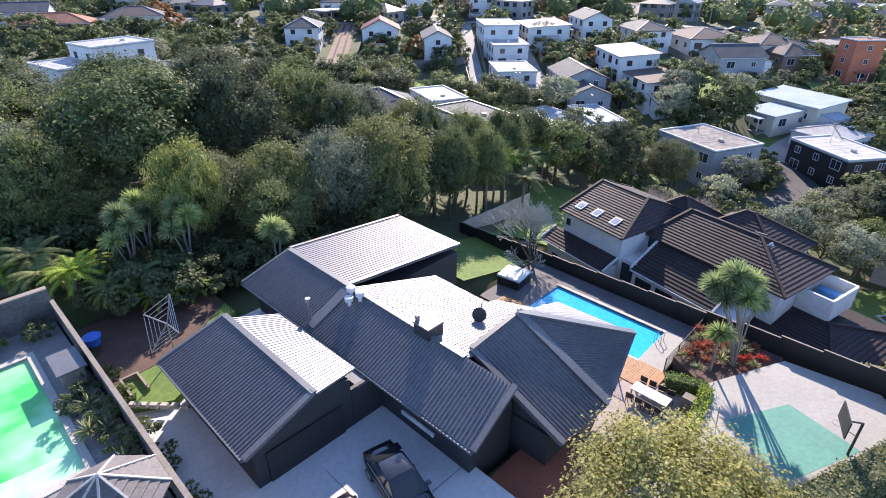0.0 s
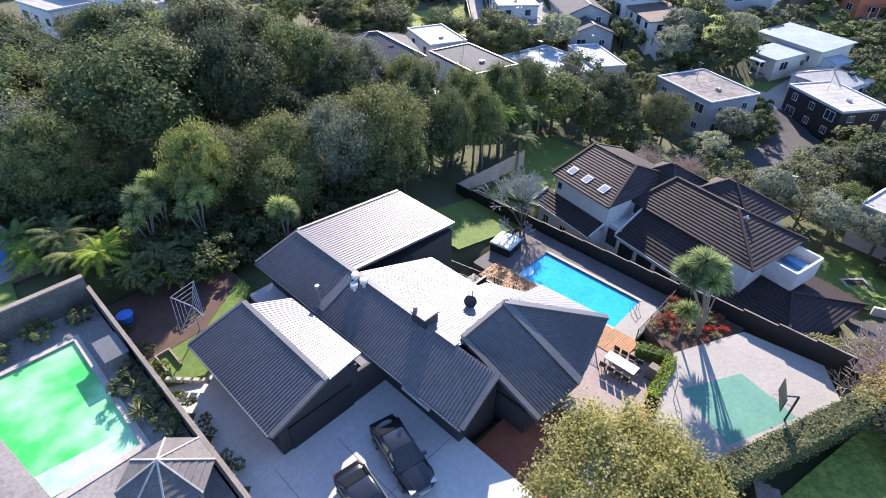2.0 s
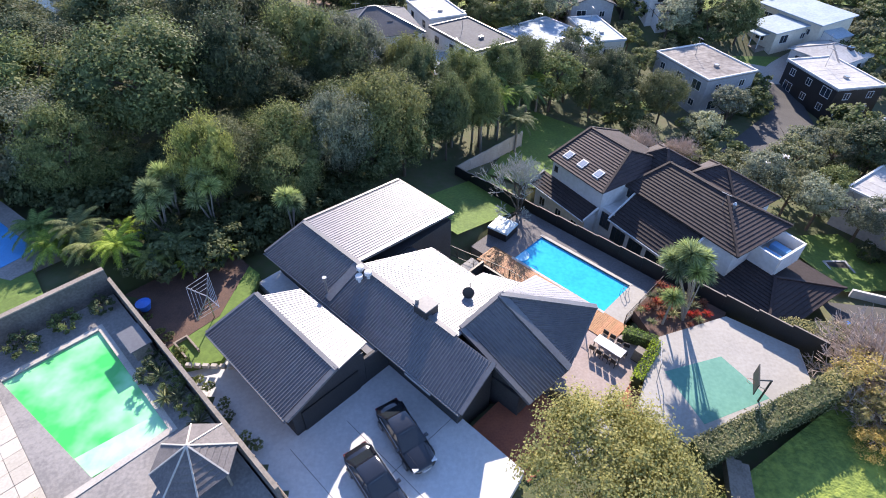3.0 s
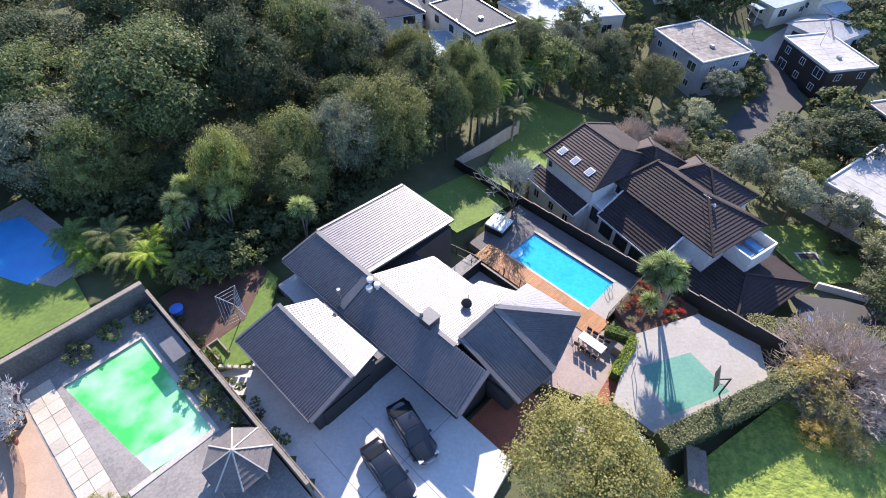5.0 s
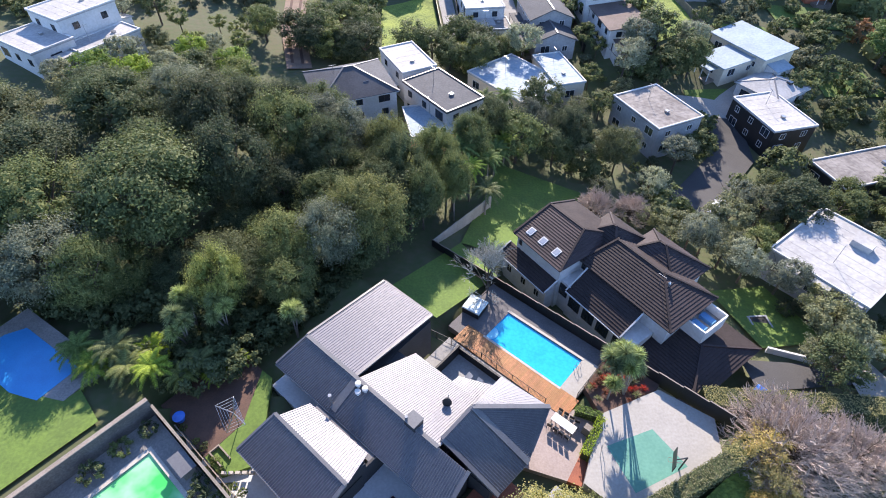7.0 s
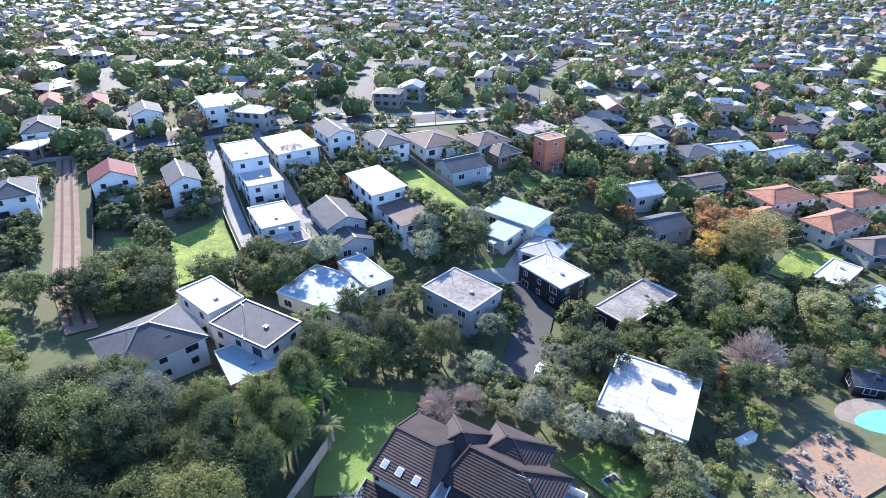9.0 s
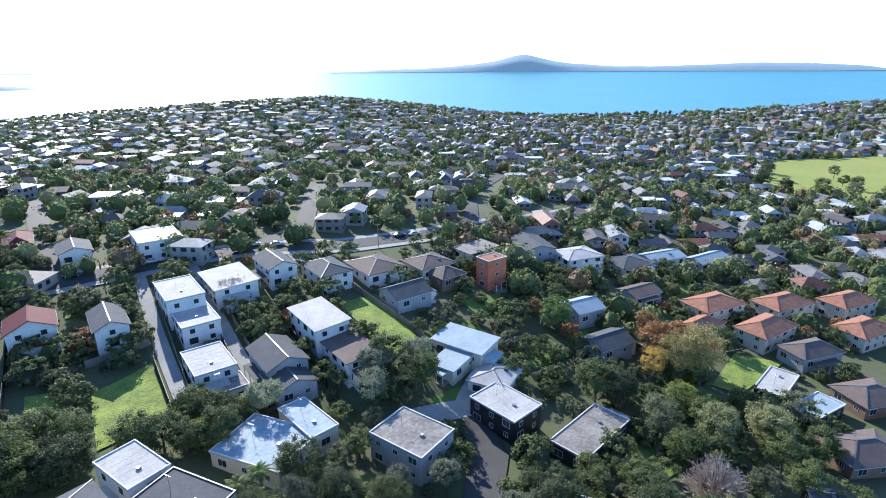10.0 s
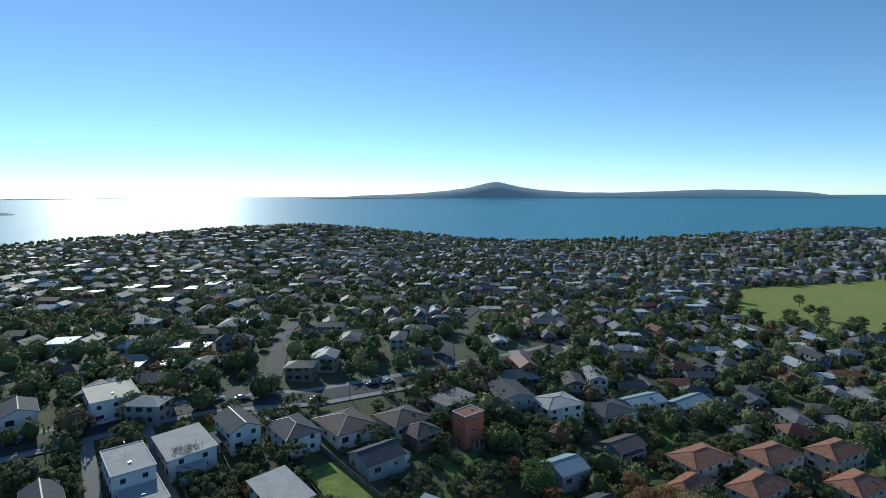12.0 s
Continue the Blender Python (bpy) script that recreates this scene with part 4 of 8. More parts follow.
def palm(x, y, h, kind=0, s=1.0, label="slender palm with arching green fronds", z=None):
    z = float(land(x, y)) if z is None else z
    e = empty("palm_tree", Matrix.Translation((x, y, z - 0.1)) @ pose(0, 0, 0, 0, 0, (x * 37 + y * 91) % 360), label, "palm tree")
    part("trunk", Geo().tube([(0, 0, -0.5), (0.08, 0, h * 0.5), (0.02, 0.05, h)], [0.16, 0.12, 0.09], 7), M["palebark"], e)
    part("crown", PALM[kind], None, e, m=Matrix.Translation((0, 0, h)) @ Matrix.Scale(s, 4))
    return e


def thicket(items, name, label):
    """Many small shrubs, too thick to pick apart, joined into one object."""
    e = empty(name, Matrix(), label, "undergrowth", kind="stuff")
    for key in sorted(set(i[0] for i in items)):
        me, up = TREES[key][1], TREES[key][2]
        co = np.zeros(len(me.vertices) * 3)
        me.vertices.foreach_get("co", co)
        co = co.reshape(-1, 3)
        faces = [tuple(p.vertices) for p in me.polygons]
        V, F, o = [], [], 0
        for _, x, y, s, turn in (i for i in items if i[0] == key):
            c, sn, z = math.cos(radians(turn)), math.sin(radians(turn)), float(land(x, y)) - 0.15
            V.append(np.stack([x + s * (co[:, 0] * c - co[:, 1] * sn), y + s * (co[:, 0] * sn + co[:, 1] * c), z + s * (co[:, 2] + up)], -1))
            F += [tuple(i + o for i in f) for f in faces]
            o += len(co)
        part("foliage", mesh_from("thicket", np.concatenate(V), F, me.materials[0]), None, e)


BUSH = "dense dark green broadleaf tree in the bush gully"
rng = random.Random(5)
# the gully's great crowns: x, y, height of the top, radius, kind
GULLY = ((-27.5, 51.5, 15.0, 7.3, 0), (-20, 56.5, 14.2, 4.8, 1), (-15.2, 65.5, 12.8, 4.5, 2), (-11.8, 69.3, 9.8, 4.0, 4), (-7.8, 67.2, 9.8, 3.8, 4),
         (-9.5, 62.5, 10.2, 3.8, 1), (-38.5, 50.5, 13.5, 6.3, 1), (-36, 42, 12.4, 4.6, 4), (-38.5, 70, 13.0, 6.0, 0), (-26.4, 67.5, 14.4, 5.3, 3),
         (-20, 69, 12.4, 4.3, 1), (-8.6, 46.5, 10.7, 3.6, 4), (-4.0, 49.8, 10.8, 4.0, 3), (-13.8, 45.3, 9.6, 3.8, 1), (-18.6, 41.6, 10.0, 3.6, 3),
         (-18.1, 38.4, 12.3, 2.3, 2), (-12.6, 41.2, 8.6, 3.2, 2))
# the last three stand outside the view, added to shade the neighbouring lawn
GULLY += ((-31, 61, 12.2, 4.8, 1), (-45.5, 59, 12.8, 6.0, 1), (-47.5, 47, 12.0, 5.6, 0), (-53, 66, 12.8, 6.3, 3), (-32, 75.5, 12.0, 5.0, 4), (-44, 77, 11.2, 4.8, 1),
          (-25, 76, 10.6, 4.2, 2), (-15.5, 57.5, 8.0, 4.2, 0), (-24, 43.5, 6.6, 3.4, 0), (-30.5, 43, 8.0, 4.0, 1), (-9.5, 54.5, 7.4, 4.2, 0), (-3, 56, 7.8, 3.3, 1),
          (-5.5, 60.5, 7.2, 3.2, 2), (-57, 54, 11.6, 5.8, 1), (-62, 74, 11.6, 5.8, 0), (-17.5, 75, 9.4, 3.8, 1), (-12, 76, 8.0, 3.4, 0), (-19.5, 49.5, 6.2, 4.0, 1), (0.2, 60, 9.4, 3.2, 1), (4.6, 64, 8.0, 3.0, 2), (9.5, 68.5, 6.6, 3.0, 0), (14, 75.5, 5.4, 3.0, 2),
          (20.5, 77, 3.8, 3.0, 4), (27, 75, 3.2, 3.2, 1), (33.5, 71.5, 1.6, 3.0, 3), (-2.2, 66, 8.8, 2.8, 3), (-44.5, 38.5, 11.0, 4.4, 1), (-30.5, 39.8, 12.0, 3.2, 1), (2.2, 55.5, 8.0, 2.6, 0), (6.4, 60.0, 6.8, 2.5, 1), (-51, 36, 10.5, 4.2, 0), (-44, 31.5, 10.0, 3.0, 1), (-46.5, 27, 9.0, 3.0, 0))
for i, (x, y, top, r, k) in enumerate(GULLY):
    t, c, up = TREES["giant%d" % k]
    z = float(land(x, y)) - 0.3
    e = empty("tree", Matrix.Translation((x, y, z)) @ pose(0, 0, 0, 0, 0, 73 * i) @ Matrix.Diagonal((r / 6.5, r / 6.5, (top - z) / 13.6, 1)),
              (BUSH, BUSH, "bright green broadleaf tree in the bush gully", "olive-green domed tree in the bush gully", "silvery grey-green tree in the bush gully")[k], "tree", "bush gully trees")
    part("trunk", t, None, e)
    part("crown", c, None, e, m=Matrix.Translation((0, 0, up)))
edge = []
for i in range(60):
    x = rng.uniform(-60, -24)
    y = 36 + max(0, -x - 26) * 0.45 + rng.uniform(0, 6)
    edge.append(("shrub_dark", x, y, rng.uniform(0.8, 1.5), rng.uniform(0, 360)))

# ---- houses of the middle distance ----


def drape(name, pts, material, label, category, n=10, lift=0.14):
    """A four-cornered patch of ground laid over the land."""
    a, b, c, d = [np.array(p, float) for p in pts]
    v, f = [], []
    for j in range(n + 1):
        for i in range(n + 1):
            s, t = i / n, j / n
            p = (a * (1 - s) + b * s) * (1 - t) + (d * (1 - s) + c * s) * t
            v.append((p[0], p[1], float(land(*p)) + lift))
    f = [(j * (n + 1) + i, j * (n + 1) + i + 1, (j + 1) * (n + 1) + i + 1, (j + 1) * (n + 1) + i) for j in range(n) for i in range(n)]
    me = mesh_from(name, v, f, material)
    if me.polygons[0].normal.z < 0:
        me.flip_normals()
    return tagged(new(name, me), label, category, kind="structure")


def ribbon(name, pts, width, material, label, category="road", lift=0.16, kerb=False):
    """A road or path of even width along a line of points, laid over the land."""
    p = [Vector((*q, 0)) for q in pts]
    line = []
    for a, b in zip(p[:-1], p[1:]):
        k = max(1, int((b - a).length / 3))
        line += [a.lerp(b, i / k) for i in range(k)]
    line.append(p[-1])
    v, f = [], []
    for i, q in enumerate(line):
        d = (line[min(i + 1, len(line) - 1)] - line[max(i - 1, 0)]).normalized()
        s = Vector((-d.y, d.x, 0)) * width / 2
        for m in (1, 0, -1):
            e = q + s * m
            v.append((e.x, e.y, float(land(e.x, e.y)) + lift))
        if i:
            f += [(3 * i - 3, 3 * i - 2, 3 * i + 1, 3 * i), (3 * i - 2, 3 * i - 1, 3 * i + 2, 3 * i + 1)]
    me = mesh_from(name, v, [g[::-1] for g in f], material)
    if me.polygons[0].normal.z < 0:
        me.flip_normals()
    return tagged(new(name, me), label, category, kind="structure")


STREET = [(-120, 158), (-60, 168), (-33, 181), (0, 183), (44, 181), (70, 174), (96, 174.5), (127, 176.5), (170, 183), (230, 200)]
ribbon("pavement", STREET, 13.5, M["concrete"], "pale concrete footpaths along the street", "pavement", lift=0.13)
ribbon("road", STREET, 8.0, M["asphalt"], "grey asphalt suburban street", lift=0.2)
ribbon("road", [(40, 180), (64.7, 198), (94, 266), (150, 340)], 7.0, M["asphalt"], "grey asphalt side street", lift=0.18)
ribbon("road", [(-8, 184), (-14, 230), (-20, 300)], 7.0, M["asphalt"], "grey asphalt side street", lift=0.18)
ribbon("road", [(125, 178), (165, 235), (240, 300), (330, 340)], 7.0, M["asphalt"], "grey asphalt side street", lift=0.18)
ribbon("driveway", [(9.6, 178), (9.9, 149), (10.5, 133), (11.3, 117)], 3.2, M["concrete"], "long concrete driveway between houses", "driveway")
ribbon("driveway", [(-25.2, 176), (-23.8, 145), (-22.4, 116), (-19, 99)], 4.6, M["track"], "bare brown dirt track", "track")
for o in (-0.95, 0.95):
    ribbon("wheel_rut", [(-25.2 + o, 175), (-23.8 + o, 145), (-22.4 + o, 116), (-19.6 + o, 101)], 0.55, M["bark_mulch"], "dark wheel rut worn into the dirt track", "rut", lift=0.19)
ribbon("driveway", [(23.2, 178), (24.3, 140), (25.2, 112)], 2.8, M["concrete"], "narrow concrete driveway", "driveway")
ribbon("driveway", [(51.5, 172), (54.2, 142)], 2.8, M["concrete"], "narrow concrete driveway", "driveway")
ribbon("driveway", [(60, 90), (57.2, 77), (49, 69), (43, 63)], 6.5, M["asphalt"], "shaded asphalt turning court", "driveway")
ribbon("driveway", [(70, 97), (60, 90), (47, 92)], 5, M["pale_conc"], "pale concrete yard", "driveway", lift=0.2)
drape("lawn", [(-4.5, 130), (7.5, 136), (8.5, 116), (-4, 110)], M["meadow"], "bright overgrown green meadow plot", "meadow")
drape("lawn", [(52.5, 137), (62.2, 136.5), (62.6, 113), (52.5, 108)], M["meadow"], "bright mown green field between fences", "field")
drape("lawn", [(-15, 133), (-9.5, 133), (-9, 121.5), (-15, 121.5)], M["meadow"], "small bright green lawn", "lawn")
drape("lawn", [(119, 71), (139, 77), (147, 68), (122, 65.5)], M["meadow"], "rough bright green bank", "bank")
drape("lawn", [(7, 53), (16, 50), (27, 66), (15, 72)], M["grass"], "shaded green lawn behind the neighbouring house", "lawn")
for k, (x, y, w) in enumerate(((60, 92, 6), (30, 80, 6), (74, 112, 7), (90, 98, 7), (112, 98, 8), (84, 60, 8), (128, 100, 8), (148, 100, 7), (92, 122, 8), (-2, 165, 6), (38, 168, 6), (120, 140, 9), (108, 70, 9), (165, 110, 9))):
    drape("lawn", [(x - w, y - w * .6), (x + w, y - w * .5), (x + w * .8, y + w * .6), (x - w, y + w * .5)], M["grass"], "patch of garden lawn between houses", "lawn", n=6)
drape("lawn", [(-33, 187.5), (-10, 188.5), (-10, 192), (-33, 191)], M["meadow"], "bright grass verge", "verge", n=6)
drape("field", [(366, 192), (524, 263), (663, 189), (411, 102)], M["park"], "wide green sports park", "park", n=24, lift=0.5)

house(-8.6, 86.4, 18, 12.5, 11.0, 5.0, "hip", 2.4, "white", "roofslate", "white two-storey house with a dark hipped roof", 2, base=-1.8)
house(1.1, 95.1, -67, 10.2, 6.3, 5.6, "flat", 0, "white", "roofwhite", "white house with stepped pale flat roofs", 2, base=-3.1)
house(6.6, 83.8, -57, 12.2, 7.4, 5.6, "flat", 0, "white", "roofslate", "white two-storey house with a dark flat roof", 2, base=-3.4)
house(4.5, 78.7, -82, 8.8, 7.9, 2.7, "flat", 0, "terra_wall", "roofblue", "low red-brown wing with a blue-grey flat roof", 1, base=-2.9)
house(21.1, 95.3, -55, 14.3, 11.3, 3.4, "flat", 0, "cream", "roofblue", "long low cream house with a pale blue steel roof", 1, base=-5.5)
house(29.5, 97.5, -79, 12.0, 5.5, 4.2, "flat", 0, "cream", "roofblue", "low cream wing with a pale blue steel roof", 1, base=-5.9)
house(43.7, 83.2, -69, 11.7, 9.3, 5.6, "flat", 0, "grey", "roofgrey", "grey two-storey house with a stained flat roof", 2, base=-7.4)
house(65.3, 83.2, -80, 11.5, 8.3, 4.8, "flat", 0, "black", "roofwhite", "black-clad house with a pale flat roof", 2, base=-8.4)
house(74.7, 69.1, 12, 15.9, 7.5, 3.4, "flat", 0, "black", "roofgrey", "dark low house with a stained grey roof", 1, base=-9.0)
wh = house(55.0, 46.9, 33, 13.1, 12.0, 4.6, "flat", 0, "grey", "roofwhite", "large grey house with a bright white flat roof", 1, base=-6.4)
for k in range(3):
    part("roof_step", Geo().box(-6.7 - 1.1 * (k + 1) * 0.5, -6.7, -5.6 + 3.6 * k, -3.4 + 3.6 * k, 4.6, 4.8), M["roofwhite"], wh)
part("skylight_box", Geo().box(2.2, 3.6, -2.0, 0.4, 4.8, 5.7), M["roofwhite"], wh)
house(70.0, 92.7, 29, 9.3, 8.5, 4.0, "hip", 1.2, "white", "roofwhite", "white house with a pale hipped roof", 1, base=-7.5)
house(70.5, 104.6, -68, 13.4, 7.7, 4.2, "mono", 0.8, "cream", "roofblue", "cream house with a pale blue steel roof", 1, base=-4.8)
house(64.7, 100.9, -68, 6.1, 9.3, 3.2, "mono", 0.6, "cream", "roofblue", "cream annex with a pale blue steel roof", 1, base=-5.0)
house(99.3, 131.8, 4, 7.1, 5.3, 9.0, "flat", 0, "terra_wall", "roofterra", "three-storey terracotta rendered house with a flat roof", 3, base=-2.8)
house(16.9, 153.9, -86, 15.1, 8.8, 6.4, "flat", 0, "white", "roofwhite", "white modern house with stepped flat roofs", 2, base=1.4)
house(18.2, 143.9, -86, 15.3, 8.4, 4.8, "flat", 0, "white", "roofwhite", "white modern house with a lower flat roof", 2, base=-0.3)
house(17.5, 123.9, -86, 12.1, 8.2, 5.0, "flat", 0, "white", "roofwhite", "white rendered house with a cream flat roof", 2, base=-3.2)
house(19.2, 116.1, 4, 7.2, 5.9, 3.2, "flat", 0, "white", "roofgrey", "white annex with a grey flat roof", 1, base=-4.0)
house(30.6, 118.6, -86, 12.4, 8.6, 5.2, "gable", 1.8, "grey", "roofslate", "grey weatherboard house with steep slate gables", 2, base=-3.3)
house(30.5, 111.3, -86, 9.5, 8.1, 4.2, "gable", 1.6, "grey", "roofslate", "grey gabled wing with a slate roof", 1, base=-4.3)
house(42.7, 125.4, -86, 15.3, 8.3, 6.2, "mono", 0.6, "white", "roofwhite", "tall white house with a pale sloping roof", 2, base=-1.1)
house(44.4, 113.4, -86, 15.4, 7.7, 5.0, "mono", 0.7, "white", "roofbrown", "white house with a brown sloping roof", 2, base=-2.8)
house(-13.7, 153.0, -86, 9.5, 9.1, 5.6, "gable", 2.2, "white", "roofred", "white villa with a dark red gabled roof", 2, base=1.6)
house(0.9, 150.0, -86, 12.8, 6.8, 5.4, "gable", 1.6, "white", "roofslate", "white house with grey gabled roofs", 2, base=0.2)
house(-32.9, 150.0, -86, 11.1, 8.2, 5.4, "hip", 1.8, "white", "roofslate", "white house with a grey hipped roof", 2, base=2.7)
house(-31.4, 193.8, -86, 15.0, 8.5, 4.0, "hip", 1.8, "white", "roofslate", "white cottage with a slate hipped roof", 1, base=6.7)
house(16.7, 192.0, -86, 16.0, 12.0, 6.0, "flat", 0, "white", "cream", "large cream two-storey house with a flat roof", 2, base=6.4)
house(-4.7, 197.5, -86, 11.6, 8.0, 4.4, "gable", 1.5, "white", "roofslate", "white cottage with a grey gabled roof", 1, base=6.5)
house(-18.9, 215.4, -86, 16.0, 6.8, 3.8, "hip", 1.8, "brown", "roofred", "brick cottage with a dark red hipped roof", 1, base=7.4)
house(-31.3, 220.4, -86, 16.0, 5.8, 4.0, "hip", 1.6, "white", "roofterra", "white cottage with an orange tiled roof", 1, base=7.7)
house(29.4, 156.9, -86, 16.0, 10.7, 5.0, "mono", 0.6, "white", "roofwhite", "white house with a pale sloping roof", 2, base=2.3)
house(42.6, 158.3, -86, 12.9, 7.6, 5.6, "gable", 1.6, "white", "roofslate", "white two-storey house with a dark gabled roof", 2, base=3.4)
house(54.6, 150.2, -86, 13.8, 9.2, 5.0, "hip", 1.6, "white", "roofslate", "white house with a dark hipped roof", 2, base=2.2)
house(69.0, 148.6, -86, 14.3, 12.0, 4.0, "hip", 1.8, "white", "roofbrown", "white house with a brown hipped roof", 1, base=1.5)
house(85.1, 144.9, 4, 11.7, 10.9, 4.2, "hip", 1.8, "cream", "roofbrown", "cream house with a brown hipped roof", 1, base=0.1)
house(68.7, 129.9, 4, 10.6, 9.2, 4.0, "gable", 2.0, "grey", "roofslate", "small grey house with a steep roof", 1, base=-0.2)
house(106.7, 149.7, -86, 8.9, 12.0, 4.4, "mono", 0.5, "white", "roofgrey", "long white house with a grey sloping roof", 1, base=-1.1)
house(86.1, 136.7, 4, 8.4, 8.1, 4.0, "hip", 1.8, "brown", "roofbrown", "brick house with a brown hipped roof", 1, base=-0.9)
house(141.0, 136.6, -12, 14.0, 11.5, 5.0, "hip", 1.2, "white", "roofwhite", "white house with a pale hipped roof", 2, base=-6.6)
house(131.5, 149.8, -109, 16.0, 11.7, 4.0, "gable", 1.5, "grey", "roofslate", "grey house with a slate gabled roof", 1, base=-3.7)
house(112.5, 107.3, -6, 8.9, 8.6, 4.6, "gable", 1.6, "grey", "roofblue", "grey house with blue-grey gabled roofs", 1, base=-7.8)
house(105.3, 92.0, -4, 10.7, 7.8, 4.2, "gable", 1.6, "grey", "roofslate", "grey house with blue-grey gables", 1, base=-9.3)
house(158.8, 128.4, -13, 13.6, 12.0, 4.0, "hip", 1.6, "white", "roofslate", "white house with a dark hipped roof", 1, base=-9.7)
house(178.0, 129.0, -10, 15.7, 9.4, 3.8, "gable", 1.4, "white", "roofblue", "white house with pale blue gables", 1, base=-11.3)
house(195.3, 120.9, -3, 16.0, 7.8, 3.6, "gable", 1.4, "grey", "roofblue", "grey house with pale steel gables", 1, base=-13.0)
house(141.5, 110.3, -5, 10.9, 7.9, 3.6, "gable", 1.4, "grey", "roofbrown", "small grey house with a brown gabled roof", 1, base=-10.2)
house(154.2, 93.4, -8, 15.8, 10.0, 5.4, "hip", 1.8, "cream", "roofterra", "cream villa with a terracotta tiled hipped roof", 2, base=-12.8)
house(140.5, 88.5, 2, 13.7, 6.7, 3.2, "hip", 1.6, "cream", "roofterra", "cream garage block with a terracotta hipped roof", 1, base=-12.3)
house(154.3, 77.3, -1, 16.0, 8.7, 5.0, "hip", 2.0, "cream", "roofterra", "wide cream villa with a terracotta tiled roof", 2, base=-13.7)
house(176.0, 83.5, -10, 16.0, 9.6, 5.4, "hip", 2.0, "cream", "roofterra", "cream villa with a terracotta hipped roof", 2, base=-14.4)
house(126.1, 60.3, 12, 12.2, 5.8, 5.0, "flat", 0, "black", "roofwhite", "dark modern house with white flat roofs", 2, base=-13.3)
house(127.0, 52.0, -4, 11.3, 5.6, 3.0, "flat", 0, "black", "roofblue", "low dark wing with a curved pale roof", 1, base=-13.4)
house(153.1, 65.0, -15, 13.1, 7.7, 4.2, "hip", 1.8, "grey", "roofbrown", "grey house with a brown hipped roof", 1, base=-14.1)
house(197.0, 74.0, -10, 16.0, 9.0, 5.2, "hip", 2.0, "cream", "roofterra", "cream villa with a terracotta hipped roof", 2)
house(180.0, 63.0, -8, 15.0, 9.0, 4.6, "hip", 1.9, "cream", "roofterra", "wide cream villa with a terracotta tiled roof", 2)
house(143.0, 48.0, -20, 12.0, 9.0, 3.6, "hip", 1.8, "brown", "roofbrown", "low brick house with a brown hipped roof", 1)
house(118.0, 40.0, -25, 13.0, 9.0, 3.4, "hip", 1.8, "brown", "roofbrown", "low brick house with a brown hipped roof", 1)
house(94.9, 37.2, -43, 4.7, 4.5, 2.8, "gable", 1.0, "black", "roofslate", "dark garden pavilion with a slate roof", 1, base=-9.7)

house(-88.0, 138.0, 20, 15.0, 9.0, 3.6, "hip", 1.8, "brown", "roofterra", "brick house with an orange tiled roof", 1)
house(-104.0, 150.0, 20, 14.0, 9.0, 4.0, "gable", 1.8, "white", "roofslate", "white house with a grey gabled roof", 1)
house(-76.0, 152.0, 20, 13.0, 9.0, 4.0, "hip", 1.8, "cream", "roofbrown", "cream house with a brown hipped roof", 1)
house(-60.5, 94.8, 54, 7.0, 11.0, 3.8, "flat", 0, "white", "roofwhite", "white modern house with a lower flat roof", 1)
house(-56.6, 102.6, 54, 10.5, 9.0, 6.4, "flat", 0, "white", "roofwhite", "white modern house with stepped flat roofs", 2)
house(-51.0, 97.6, 54, 11.0, 5.0, 3.4, "flat", 0, "white", "roofwhite", "white modern wing with a pale flat roof", 1)


def paling(p, q, h, material, label, post=2.2, z=None):
    """A fence from p to q that follows the land: posts, rails and a boarded face."""
    a, b = Vector((*p, 0)), Vector((*q, 0))
    n = max(1, round((b - a).length / post))
    e = empty("fence", Matrix(), label, "fence")
    zz = [float(land(*a.lerp(b, i / n).xy)) if z is None else z for i in range(n + 1)]
    for i in range(n + 1):
        c = a.lerp(b, i / n)
        part("post", Geo().box(c.x - 0.06, c.x + 0.06, c.y - 0.06, c.y + 0.06, zz[i] - 0.3, zz[i] + h + 0.05), material, e)
    for i in range(n):
        c, d = a.lerp(b, i / n), a.lerp(b, (i + 1) / n)
        t = (d - c).normalized()
        s = Vector((-t.y, t.x, 0)) * 0.03
        g = Geo()
        g.add([c - s + Vector((0, 0, zz[i] - 0.2)), d - s + Vector((0, 0, zz[i + 1] - 0.2)), d + s + Vector((0, 0, zz[i + 1] - 0.2)), c + s + Vector((0, 0, zz[i] - 0.2)),
               c - s + Vector((0, 0, zz[i] + h)), d - s + Vector((0, 0, zz[i + 1] + h)), d + s + Vector((0, 0, zz[i + 1] + h)), c + s + Vector((0, 0, zz[i] + h))],
              [(0, 3, 2, 1), (4, 5, 6, 7), (0, 1, 5, 4), (1, 2, 6, 5), (2, 3, 7, 6), (3, 0, 4, 7)])
        part("panel", g, material, e)
    return e


for k, (p, q) in enumerate((((8, 136), (9, 110)), ((12.2, 165), (12.8, 115)), ((22, 165), (23, 110)), ((26.5, 160), (27.5, 108)), ((50.5, 150), (51.5, 106)), ((56.6, 165), (63.5, 112)), ((-19, 165), (-18, 118)), ((-4.8, 140), (8, 143)), ((37, 150), (37.5, 108)))):
    paling(p, q, 1.7, M["timber"] if k % 2 else M["black"], "tall boarded fence between gardens")


